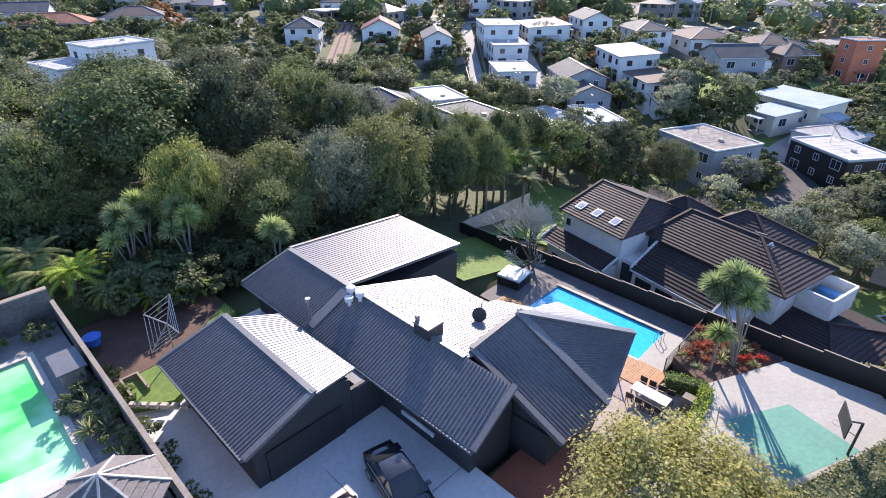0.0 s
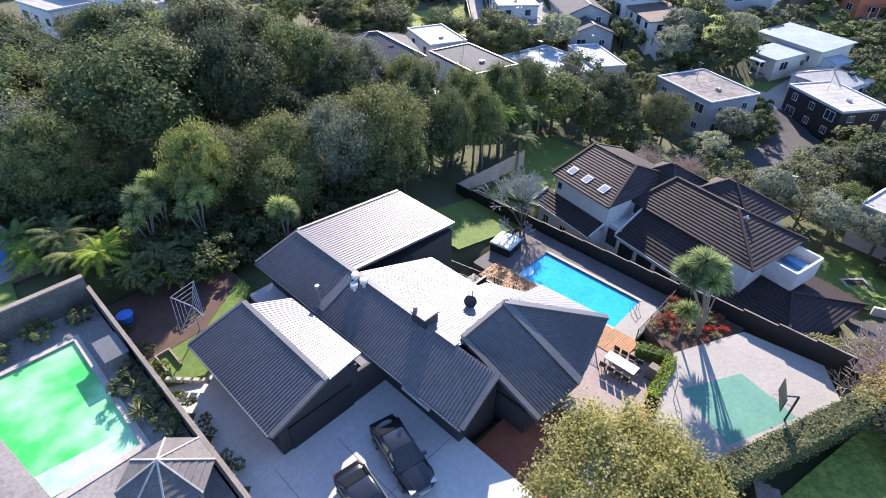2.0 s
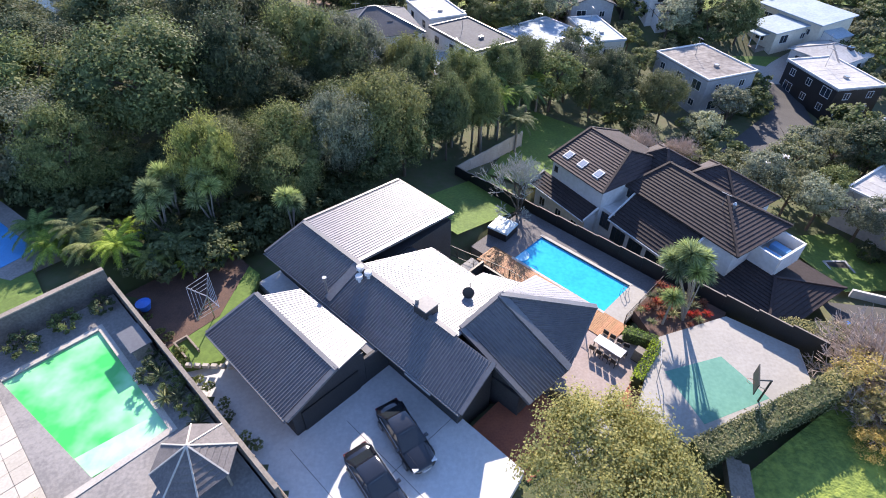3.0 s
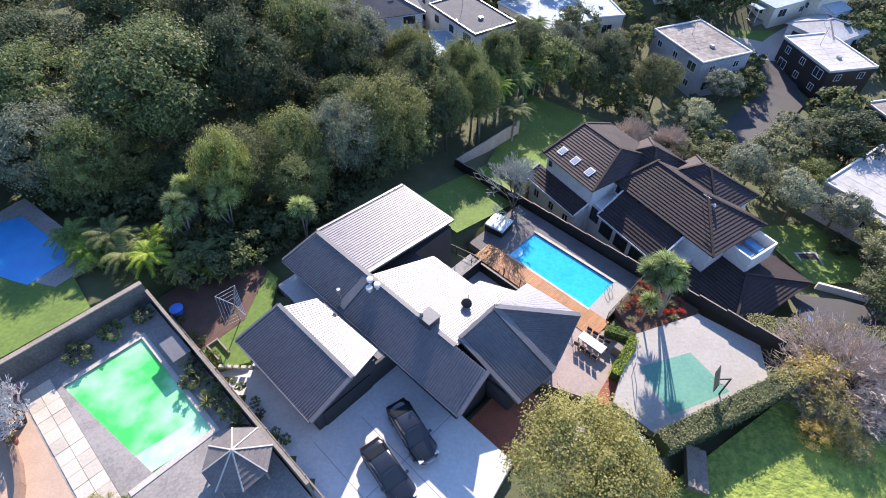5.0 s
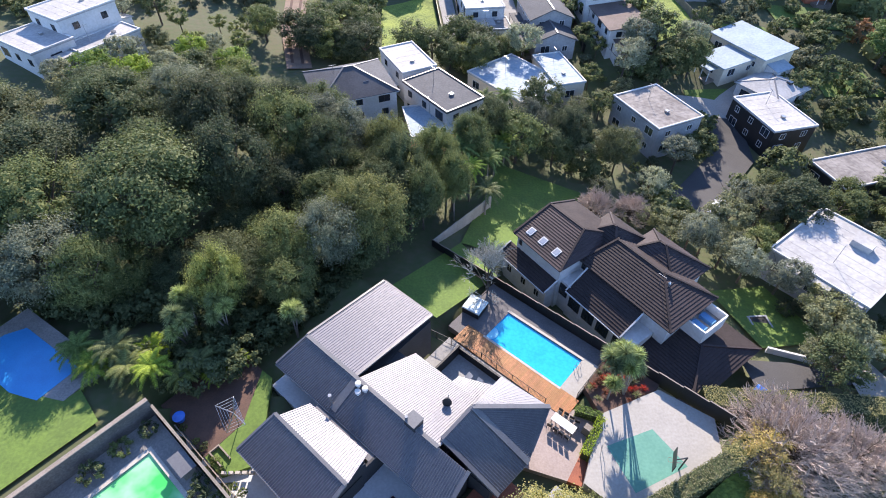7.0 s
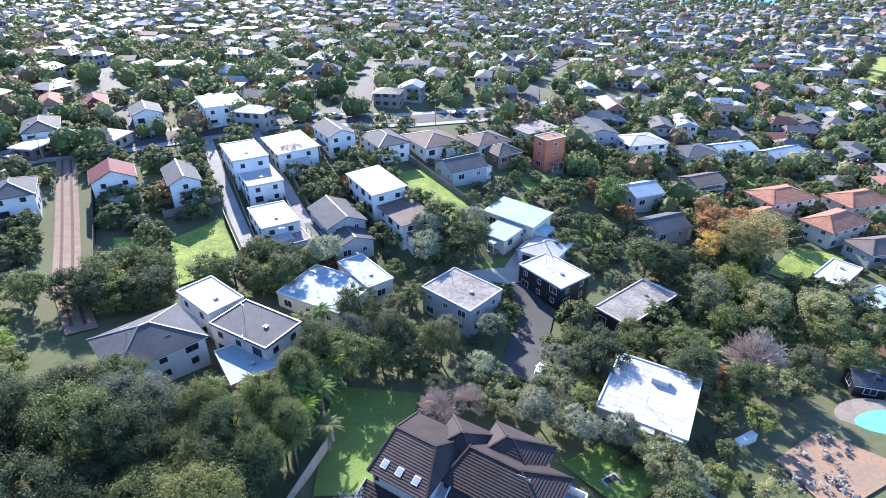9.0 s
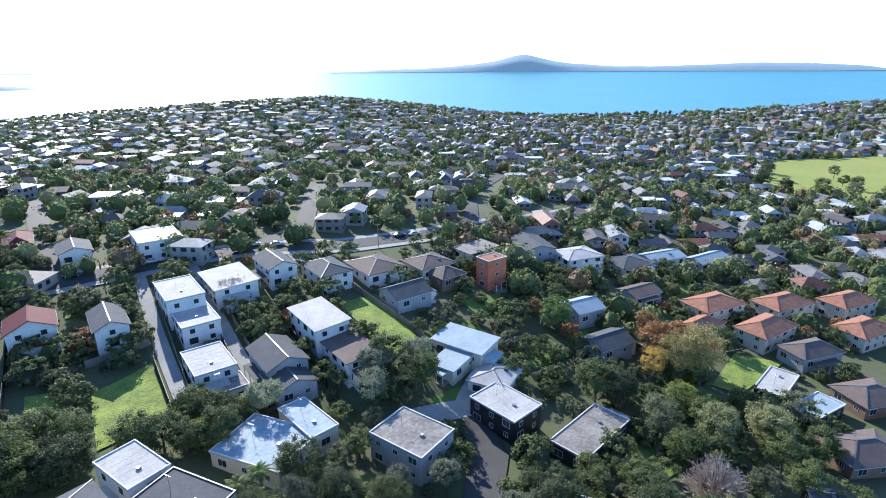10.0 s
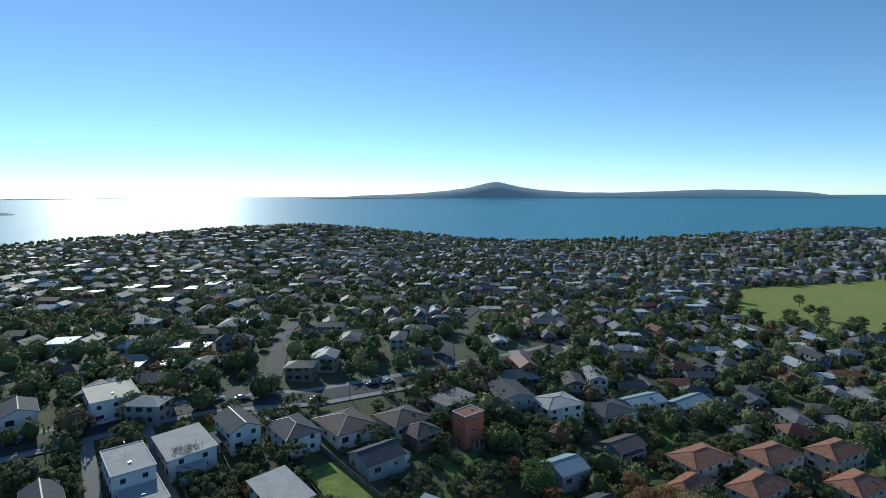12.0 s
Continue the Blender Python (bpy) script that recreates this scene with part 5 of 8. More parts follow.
def scatter(keys, box, n, gap, seed, label, lo=0.7, hi=1.2, ok=lambda x, y: True):
    r = random.Random(seed)
    got = []
    for _ in range(n * 12):
        if len(got) >= n:
            break
        x, y = r.uniform(box[0], box[1]), r.uniform(box[2], box[3])
        if not ok(x, y) or any((x - a) ** 2 + (y - b) ** 2 < gap * gap for a, b in got) or not clear(x, y):
            continue
        got.append((x, y))
        k = r.choice(keys)
        tree(k, x, y, r.uniform(lo, hi), r.uniform(0, 360), label[k] if isinstance(label, dict) else label)


HOUSES = [o for o in scene.collection.objects if o.get("category") == "house" and o.name != "house"]
BOXES = []
for o in scene.collection.objects:
    if o.get("category") == "house":
        w = [c for c in o.children if c.name.startswith("wall")][0]
        p = [o.matrix_basis @ Vector(c) for c in w.bound_box]
        BOXES.append((o.matrix_basis.inverted(), min(v[0] for v in w.bound_box), max(v[0] for v in w.bound_box), min(v[1] for v in w.bound_box), max(v[1] for v in w.bound_box)))
LINES = [(STREET, 7.5), ([(9.6, 178), (9.9, 149), (11.3, 117)], 2.6), ([(-25.2, 176), (-23.8, 145), (-22.4, 116), (-19, 99)], 4.5), ([(23.2, 178), (25.2, 112)], 2.4), ([(51.5, 172), (54.2, 142)], 2.5),
         ([(60, 90), (57.2, 77), (49, 69), (43, 63)], 4.5), ([(70, 97), (47, 92)], 3), ([(40, 180), (64.7, 198), (94, 266)], 5)]
PATCHES = [(119, 147, 63, 79), (-6, 9, 109, 137), (51, 64, 107, 139), (-16, -8, 121, 134)]


def clear(x, y, m=1.2):
    for inv, a, b, c, d in BOXES:
        p = inv @ Vector((x, y, 0))
        if a - m < p.x < b + m and c - m < p.y < d + m:
            return False
    for pts, w in LINES:
        for p, q in zip(pts[:-1], pts[1:]):
            p, q = Vector(p), Vector(q)
            t = max(0, min(1, (Vector((x, y)) - p).dot(q - p) / (q - p).length_squared))
            if (Vector((x, y)) - p.lerp(q, t)).length < w:
                return False
    return not any(a < x < b and c < y < d for a, b, c, d in PATCHES)


KINDS = {"round": "round dark green garden tree", "shrub": "leafy green garden shrub", "shrub_dark": "dark green leafy garden shrub", "olive": "grey-olive garden tree between houses", "bush0": "tall dark green tree among houses",
         "bush2": "tall green tree among houses", "silver": "silvery green tree among houses", "rust": "rust-brown autumn tree among houses", "lime": "bright green broad tree"}
scatter(["round", "shrub", "shrub_dark", "olive", "bush0", "bush2", "silver"], (14, 62, 62, 118), 46, 3.4, 21, KINDS, 0.55, 1.0, lambda x, y: not (x < 27 and y < 72) and y > 62 + (x - 30) * 0.1)
scatter(["bush0", "bush2", "olive", "silver", "shrub", "lime", "round"], (-54, -25, 80, 112), 34, 4.2, 33, KINDS, 0.5, 0.85, lambda x, y: x > -46 or y > 104 or y < 86)
LOW = {k: crown("low_" + k, rx, rz, 40, 46, sz * 0.72, M[m], 80 + n, core=False) for n, (k, rx, rz, sz, m) in enumerate((("round", 2.6, 2.3, 0.6, "leaf_mid"), ("dark", 3.2, 3.2, 0.7, "leaf_mid"), ("olive", 2.8, 2.5, 0.7, "leaf_olive"), ("rust", 2.6, 2.8, 0.7, "leaf_rust"), ("small", 1.5, 1.1, 0.45, "leaf_olive")))}


def joined(boxes, seed):
    """The many garden trees of the middle distance, joined by kind."""
    r = random.Random(seed)
    got, out = [], {k: [] for k in LOW}
    for (x0, x1, y0, y1), n, gap, ok in boxes:
        c = 0
        for _ in range(n * 12):
            x, y = r.uniform(x0, x1), r.uniform(y0, y1)
            if c >= n or not ok(x, y) or not clear(x, y) or any((x - a) ** 2 + (y - b) ** 2 < gap * gap for a, b in got):
                continue
            got.append((x, y))
            c += 1
            out[r.choice(["round", "dark", "round", "dark", "olive", "small", "small", "rust" if r.random() < 0.3 else "dark"])].append((x, y, r.uniform(0.6, 1.25), r.uniform(0, 6.3)))
    e = empty("garden_trees", Matrix(), "green and brown garden trees between the houses", "trees", kind="stuff")
    trunks = Geo()
    for k, places in out.items():
        me = LOW[k]
        co = np.zeros(len(me.vertices) * 3)
        me.vertices.foreach_get("co", co)
        co = co.reshape(-1, 3)
        low = co[:, 2].min()
        faces = [tuple(p.vertices) for p in me.polygons]
        V, F, o = [], [], 0
        for x, y, s, a in places:
            c, sn = math.cos(a), math.sin(a)
            z = float(land(x, y))
            q = np.stack([x + s * (co[:, 0] * c - co[:, 1] * sn), y + s * (co[:, 0] * sn + co[:, 1] * c), z + s * (co[:, 2] - low * 0.75)], -1)
            V.append(q)
            F += [tuple(i + o for i in f) for f in faces]
            o += len(co)
            trunks.tube([(x, y, z - 0.4), (x, y, z - s * low * 0.8)], [0.16 * s, 0.1 * s], 5)
        if V:
            part("crowns", mesh_from("crowns_" + k, np.concatenate(V), F, me.materials[0]), None, e)
    part("trunks", trunks, M["bark"], e)


joined((((-150, -62, 108, 185), 150, 4.2, lambda x, y: y > 112 or x < -70), ((62, 135, 45, 150), 125, 4.0, lambda x, y: y < 165 - x * 0.2), ((-70, 62, 112, 178), 130, 3.0, lambda x, y: not (x < -30 and y < 120)), ((100, 200, 55, 175), 100, 4.4, lambda x, y: True),
        ((-110, 62, 186, 230), 120, 4.0, lambda x, y: True), ((14, 200, 58, 178), 110, 2.4, lambda x, y: not (x < 27 and y < 72))), 22)
scatter(["round", "shrub_dark", "bush0"], (40, 75, 30, 62), 22, 3.6, 25, KINDS, 0.6, 0.95, lambda x, y: x > 44)
for x, y, s in ((2, 107, 0.75), (6, 106, 0.7), (-7, 113, 0.7), (-12, 114, 0.75), (-16, 110, 0.8), (12, 112, 0.7), (16, 108.5, 0.7)):
    tree("bush1", x, y, s * 1.3, x * 40, "wide dark hedge-like tree beside the meadow", z=float(land(x, y)) - 2.2)
for k, (x, y, s) in enumerate(((-20, 107.5, 0.95), (-17, 105.5, 0.9), (-13.5, 105, 0.95), (-10, 104, 0.9), (-7, 103.5, 0.95), (-15, 108.5, 0.9), (-9, 107, 0.9), (9.5, 104, 0.8), (13.5, 103, 0.85), (17.5, 105, 0.8), (20.5, 107, 0.75))):
    tree("bush%d" % (k % 3), x, y, s, 67 * k, "wide dark hedge-like tree beside the meadow", z=float(land(x, y)) - 2.0)
for k, (x, y, key, s) in enumerate(((112.5, 82.5, "rust", 1.25), (116, 72.5, "straw", 1.45), (111, 76, "straw", 1.2), (121, 76.5, "straw", 0.8), (106, 79, "straw", 0.8))):
    tree(key, x, y, s, 57 * k, "tall orange-brown autumn tree" if key == "rust" else "tall half-bare tree with pale yellow leaves")
for k, (x, y, key, s) in enumerate(((86, 78, "bush0", 1.1), (89, 75, "bush1", 1.0), (88.4, 64, "bush3", 0.95), (86, 57, "bush2", 0.8), (94.6, 56, "bush3", 1.0), (99, 60, "bush0", 0.9), (104, 50, "bush3", 1.0), (109, 54, "olive", 1.2), (101, 68, "bush2", 0.8), (94, 70, "round", 1.2), (112, 60, "bush0", 0.8), (118, 52, "olive", 1.3), (124, 48, "bush2", 0.9), (130, 56, "round", 1.3))):
    if clear(x, y, 2.4):
        tree(key, x, y, s, 71 * k, KINDS.get(key, "spreading grey-green tree among houses"))
tree("lime", 99.5, 104, 1.15, 20, "broad bright green rounded tree")
for x, y, s in ((121, 92, 0.95), (118.5, 88, 0.8), (122, 82, 1.15), (117, 78, 1.0), (124, 76, 0.9)):
    tree("rust", x, y, s, x * 31, "tall rust-brown autumn tree")
for i, (x, y, h) in enumerate(((-1, 70, 6.5), (2.7, 66, 7), (8.2, 66, 7), (5.6, 61, 7), (12, 66, 5.5), (0.5, 64.5, 6), (9, 62.5, 6.5), (4, 69.5, 6), (13.5, 69, 5), (6.5, 58, 5.5), (10.5, 70, 6.3), (-3.5, 67, 6), (3, 59, 5.5), (11, 59.5, 5), (15.5, 72, 5), (13.9, 84, 5.5), (17.6, 86.5, 5), (15.5, 81, 4))):
    palm(x, y, h, i % 2, 1.0 + (i % 3) * 0.12)
for x, y in ((8, 176.5), (-30, 175), (45, 186), (80, 168.5), (120, 171)):
    e = empty("power_pole", Matrix.Translation((x, y, float(land(x, y)))), "tall timber power pole with a cross arm", "pole", "street poles")
    part("pole", Geo().tube([(0, 0, -0.5), (0, 0, 8.5)], [0.14, 0.09], 8), M["timber"], e)
    part("cross_arm", Geo().box(-1.0, 1.0, -0.06, 0.06, 7.8, 7.95), M["timber"], e)

# ---- far suburb ----


def far_suburb():
    """Roofs, walls, window bands and tree clumps that fill the land out to the shore."""
    rnd = np.random.RandomState(8)
    walls, roofs, flats, panes = Geo(), Geo(), Geo(), Geo()
    spots = []
    cell = {}
    while len(spots) < 4700:
        a, r = radians(rnd.uniform(-44, 88)), math.sqrt(rnd.uniform(125 ** 2, 1120 ** 2))
        x, y = r * math.sin(a), r * math.cos(a)
        if in_keep(x, y) or float(land(x, y)) < SEA + 2.5:
            continue
        key = (int(x // 13.5), int(y // 13.5))
        if key in cell:
            continue
        cell[key] = 1
        spots.append((x, y))
        z = float(land(x, y))
        turn = radians(rnd.choice([-38, 52, -30, 60]) + rnd.uniform(-8, 8))
        L, W, h = rnd.uniform(8, 14), rnd.uniform(6, 8.5), rnd.choice([2.7, 3.0, 3.0, 5.0, 5.4])
        c, s = math.cos(turn), math.sin(turn)

        def put(g, pts, faces):
            g.add([(x + c * p[0] - s * p[1], y + s * p[0] + c * p[1], z + p[2]) for p in pts], faces)

        b = [(-L / 2, -W / 2), (L / 2, -W / 2), (L / 2, W / 2), (-L / 2, W / 2)]
        box = [(0, 1, 5, 4), (1, 2, 6, 5), (2, 3, 7, 6), (3, 0, 4, 7), (4, 5, 6, 7)]
        put(walls, [(*p, -2) for p in b] + [(*p, h) for p in b], box)
        o, rise, k = 0.5, rnd.uniform(1.2, 2.3), L / 2 - W / 2 * rnd.choice([0.0, 1.0])
        e = [(-L / 2 - o, -W / 2 - o), (L / 2 + o, -W / 2 - o), (L / 2 + o, W / 2 + o), (-L / 2 - o, W / 2 + o)]
        if rnd.rand() < 0.09:
            put(flats, [(*p, h) for p in e] + [(*p, h + 0.35) for p in e], box)
        else:
            put(roofs, [(*p, h - 0.15) for p in e] + [(-k, 0, h + rise), (k, 0, h + rise)], [(0, 1, 5, 4), (2, 3, 4, 5), (1, 2, 5), (3, 0, 4)])
        if r < 620:
            for st in range(1 if h < 4 else 2):
                zc = 1.5 + 2.7 * st
                for q in np.arange(-L / 2 + 1.6, L / 2 - 1.2, 2.9):
                    w = rnd.uniform(0.5, 0.95)
                    for sd in (-1, 1):
                        put(panes, [(q - w, sd * (W / 2 + 0.04), zc - 0.6), (q + w, sd * (W / 2 + 0.04), zc - 0.6), (q + w, sd * (W / 2 + 0.04), zc + 0.6), (q - w, sd * (W / 2 + 0.04), zc + 0.6)], [(0, 1, 2, 3)])
                for q in np.arange(-W / 2 + 1.6, W / 2 - 1.0, 2.9):
                    for sd in (-1, 1):
                        put(panes, [(sd * (L / 2 + 0.04), q - 0.7, zc - 0.6), (sd * (L / 2 + 0.04), q + 0.7, zc - 0.6), (sd * (L / 2 + 0.04), q + 0.7, zc + 0.6), (sd * (L / 2 + 0.04), q - 0.7, zc + 0.6)], [(0, 1, 2, 3)])
    e = empty("far_houses", Matrix(), "pale and dark roofed houses filling the far suburb", "houses", kind="stuff")
    wm = palette("far_house_walls", [(0.56, 0.56, 0.54), (0.4, 0.38, 0.35), (0.3, 0.28, 0.26), (0.42, 0.42, 0.42), (0.2, 0.18, 0.17), (0.45, 0.4, 0.34), (0.18, 0.12, 0.1), (0.3, 0.3, 0.3)])
    rm = palette("far_house_roofs", [(0.12, 0.12, 0.13), (0.20, 0.19, 0.19), (0.30, 0.31, 0.33), (0.10, 0.085, 0.08), (0.22, 0.09, 0.06), (0.45, 0.47, 0.5), (0.16, 0.15, 0.15), (0.09, 0.10, 0.11)], rough=0.62, spec=0.3)
    fm = palette("far_flat_roofs", [(0.7, 0.7, 0.68), (0.5, 0.55, 0.58), (0.4, 0.38, 0.35), (0.62, 0.62, 0.6)], rough=0.5, spec=0.4)
    part("walls", walls, wm, e)
    part("roofs", roofs, rm, e)
    part("flat_roofs", flats, fm, e)
    part("windows", panes, M["glass"], e)
    # tree clumps
    n = 13800
    V, F, k = [], [], 0
    a = np.radians(rnd.uniform(-44, 90, n))
    r = np.sqrt(np.r_[rnd.uniform(120 ** 2, 1165 ** 2, n - 1500), rnd.uniform(170 ** 2, 430 ** 2, 1500)])
    X, Y = r * np.sin(a), r * np.cos(a)
    Zs = land(X, Y)
    house_cells = set((int(p[0] // 5), int(p[1] // 5)) for p in spots)
    lists = {m: [[], [], 0] for m in range(4)}
    for x, y, z, rr in zip(X, Y, Zs, r):
        if z < SEA + 1.5 or in_keep(x, y, 5.0, 8.5) or (int(x // 5), int(y // 5)) in house_cells:
            continue
        m = int(rnd.choice([0, 0, 0, 1, 1, 2, 3]))
        big = rnd.uniform(1.9, 4.4) * (1.1 if rr > 900 else 1.0)
        nl = 70 if rr < 450 else 26
        o = rnd.normal(size=(nl, 3))
        o /= np.linalg.norm(o, axis=1)[:, None]
        o[:, 2] = np.abs(o[:, 2]) * 1.2 - 0.25
        lump = 1 + 0.35 * np.sin(o[:, :1] * 5 + x) * np.cos(o[:, 1:2] * 4 + y)
        p = np.array([x, y, z + big * 0.9]) + o * big * lump
        nr = o + rnd.normal(size=(nl, 3)) * 0.5
        t = np.cross(nr, rnd.normal(size=(nl, 3)))
        t /= np.linalg.norm(t, axis=1)[:, None]
        b = np.cross(nr, t)
        b /= np.linalg.norm(b, axis=1)[:, None]
        s = big * rnd.uniform(0.16, 0.34, (nl, 1)) * (1.0 if rr < 450 else 1.5)
        q = np.stack([p - t * s * 0.5, p + b * s * 0.45, p + t * s * 0.5, p - b * s * 0.45], 1).reshape(-1, 3)
        V, F, k = lists[m]
        core = [(x + big * 0.8 * math.sin(al) * math.cos(be) * (1 + 0.25 * math.sin(3 * be + x)), y + big * 0.8 * math.sin(al) * math.sin(be) * (1 + 0.25 * math.cos(2 * be + y)),
                 z + big * 0.85 + big * 0.8 * math.cos(al) * (1 + 0.15 * math.sin(4 * be + y))) for al in (0.3, 0.95, 1.6, 2.5) for be in (0.9 * j for j in range(7))]
        V.append(np.concatenate([q, np.array(core)]))
        F += [(k + 4 * i, k + 4 * i + 1, k + 4 * i + 2, k + 4 * i + 3) for i in range(nl)]
        c0 = k + 4 * nl
        F += [(c0 + 7 * i + j, c0 + 7 * i + (j + 1) % 7, c0 + 7 * i + 7 + (j + 1) % 7, c0 + 7 * i + 7 + j) for i in range(3) for j in range(7)] + [tuple(range(c0, c0 + 7))[::-1]]
        lists[m][2] += 4 * nl + 28
    e2 = empty("far_trees", Matrix(), "dark green garden trees among the far houses", "trees", kind="stuff")
    for m, key in enumerate(("leaf_dark", "leaf_mid", "leaf_olive", "leaf_rust")):
        V, F, k = lists[m]
        part("crowns", mesh_from("far_crowns", np.concatenate(V), F, M[key]), None, e2)


def in_keep(x, y, road=9.0, room=13.0):
    """Open ground kept free: the near suburb, the park and the roads."""
    if x * x + y * y < 190 ** 2 and -110 < x < 60:
        return y < 178
    if y < 178 and x * x + y * y < 215 ** 2 and (x < 128 or not clear(x, y, room * 0.6) or (x - 135) ** 2 + (y - 71) ** 2 < 19 ** 2):
        return room > 12 or x < 100 or not clear(x, y, 3.0)
    inside = True
    for (ax, ay), (bx, by) in (((366, 192), (411, 102)), ((411, 102), (663, 189)), ((663, 189), (524, 263)), ((524, 263), (366, 192))):
        inside = inside and (bx - ax) * (y - ay) - (by - ay) * (x - ax) > 0
    if inside:
        return True
    for p, q in (((-33, 181), (70, 174)), ((70, 174), (230, 200)), ((40, 180), (65, 198)), ((65, 198), (94, 266)), ((94, 266), (150, 340)), ((125, 178), (240, 300)), ((-8, 184), (-20, 300))):
        dx, dy = q[0] - p[0], q[1] - p[1]
        t = max(0, min(1, ((x - p[0]) * dx + (y - p[1]) * dy) / (dx * dx + dy * dy)))
        if (x - p[0] - t * dx) ** 2 + (y - p[1] - t * dy) ** 2 < road ** 2:
            return True
    for ox, oy in TAKEN:
        if (x - ox) ** 2 + (y - oy) ** 2 < room ** 2:
            return True
    return False


TAKEN = [tuple(o.matrix_basis.translation[:2]) for o in scene.collection.objects if o.get("category") == "house"]
far_suburb()


# ---- pools, walls and garden of the plot ----
STREET_CARS = ((43, 183.5, 0), (50, 181, -8), (-23, 186, 5), (-6, 184.5, 0), (14, 184, 0), (19.5, 184, 0), (25, 183.5, 0), (92, 175.5, 0), (98, 175.5, 2), (114, 174, 2), (128, 178, 5), (62, 75, 60), (47, 62, 40), (70, 171, -15), (-40, 178, 25))


def water(name, pts, z, col, col2, label, scale=0.5, rough=0.06, depth=0.25):
    m = mat(name, col, col2, rough=rough, scale=scale, fine=3, spec=0.5)
    wn2 = m.node_tree
    nz = wn2.nodes.new("ShaderNodeTexNoise")
    nz.inputs["Scale"].default_value = 2.2
    bp = wn2.nodes.new("ShaderNodeBump")
    bp.inputs["Strength"].default_value, bp.inputs["Distance"].default_value = 0.25, 0.04
    wn2.links.new(wn2.nodes.new("ShaderNodeNewGeometry").outputs["Position"], nz.inputs["Vector"])
    wn2.links.new(nz.outputs["Fac"], bp.inputs["Height"])
    wn2.links.new(bp.outputs[0], wn2.nodes["Principled BSDF"].inputs["Normal"])
    return tagged(part("water", Geo().prism(pts, z - depth, z), m, m=UV), label, "pool", kind="structure")


def ring(name, outer, hole, z, material, label, thick=0.9):
    """Level paving of four pieces round a rectangular hole; all in plot coordinates."""
    a0, a1, b0, b1 = outer
    c0, c1, d0, d1 = hole
    e = empty(name, UV, label, "paving", kind="structure")
    for q in ((a0, a1, b0, d0), (a0, a1, d1, b1), (a0, c0, d0, d1), (c1, a1, d0, d1)):
        part("slab", Geo().box(*q, z - thick, z), material, e)
    return e


# green pool on the raised terrace
ring("terrace", (-33.6, -12.5, -12, 3.45), (-30.9, -21.0, -4.0, 1.5), 5.22, M["stone"], "weathered grey stone terrace round the green pool", 4.5)
water("milky_green_water", [(-31.0, -4.1), (-21.2, -2.5), (-20.8, 1.55), (-31.0, 1.6)], 5.12, (0.04, 0.50, 0.11), (0.36, 0.82, 0.44), "opaque milky bright green swimming pool water", 0.16, 0.18)
tagged(part("pool_step", Geo().prism([(-22.9, -2.75), (-21.2, -2.5), (-20.85, 1.5), (-22.4, 1.5)], 5.0, 5.135), M["milky"], m=UV), "pale milky shallow end of the green pool", "step", kind="structure")
pc = empty("pool_coping", UV, "pale stone coping of the green pool", "coping")
pad("pavement", [(-31.1, -4.4), (-20.6, -4.4), (-20.6, -2.2), (-21.2, -2.5), (-31.1, -4.05)], 5.235, M["stone"], "weathered stone edge of the green pool", 0.6)
for q in ((-31.3, -20.6, 1.5, 1.85), (-31.3, -30.9, -4.0, 1.5), (-21.0, -20.6, -4.0, 1.5)):
    part("edge", Geo().box(*q, 5.2, 5.27), M["stone_pale"], pc)
# paving slabs on the sunny side
ps = empty("pavement", UV, "pale rectangular flagstones beside the green pool", "paving", kind="structure")
for i in range(14):
    for j in range(2):
        u0, v0 = -32.2 + i * 0.98, -6.25 + j * 0.92
        part("flagstone", Geo().prism([(u0, v0), (u0 + 0.95, v0), (u0 + 0.95, v0 + 0.89), (u0, v0 + 0.89)], 5.2, 5.25 + 0.008 * ((i * 7 + j * 3) % 3)), M["flag"], ps)


pad("brick_terrace", [(-33.4, -11.9), (-20.0, -11.9), (-20.0, -6.4), (-33.4, -6.4)], 5.236, M["brickpale"], "pale orange brick terrace beside the green pool", 0.3)


def garden_wall(pts, z0, z1, w, label, cap=True, material="stonewall"):
    e = empty("garden_wall", UV, label, "wall")
    for a, b in zip(pts[:-1], pts[1:]):
        g = Geo().beam((*a, (z0 + z1) / 2), (*b, (z0 + z1) / 2), w, z1 - z0)
        s = part("wall", g, M[material], e)
        if cap:
            part("coping", Geo().beam((*a, z1 + 0.04), (*b, z1 + 0.04), w + 0.04, 0.08), M["timber"], s)
    return e


garden_wall([(-33.8, -14), (-33.8, 3.65)], 1.5, 7.3, 0.35, "tall dark stained masonry wall behind the green pool")
garden_wall([(-33.65, 3.65), (-13.2, 3.65)], 1.5, 6.5, 0.18, "dark masonry retaining wall beside the drive")
for i in range(9):
    u = -32.5 + i * 2.2
    o = empty("trellis", at_uv(u, 4.1, 2.4), "short weathered timber paling along the wall", "paling", "palings by the drive")
    part("post", Geo().box(-0.06, 0.06, -0.06, 0.06, -0.2, 1.5), M["timber"], o)
    for k in range(3):
        part("rail", Geo().box(0.06, 2.1, -0.03, 0.03, 0.35 + k * 0.45, 0.5 + k * 0.45), M["timber"], o)
sh = empty("pump_shed", at_uv(-27.6, 2.75, 5.22), "small pool pump shed with a flat grey lid", "shed")
part("body", Geo().box(-0.9, 0.9, -0.5, 0.5, 0, 0.95), M["timber"], sh)
part("lid", Geo().box(-1.05, 1.05, -0.65, 0.65, 0.95, 1.03), M["roofcap"], sh)


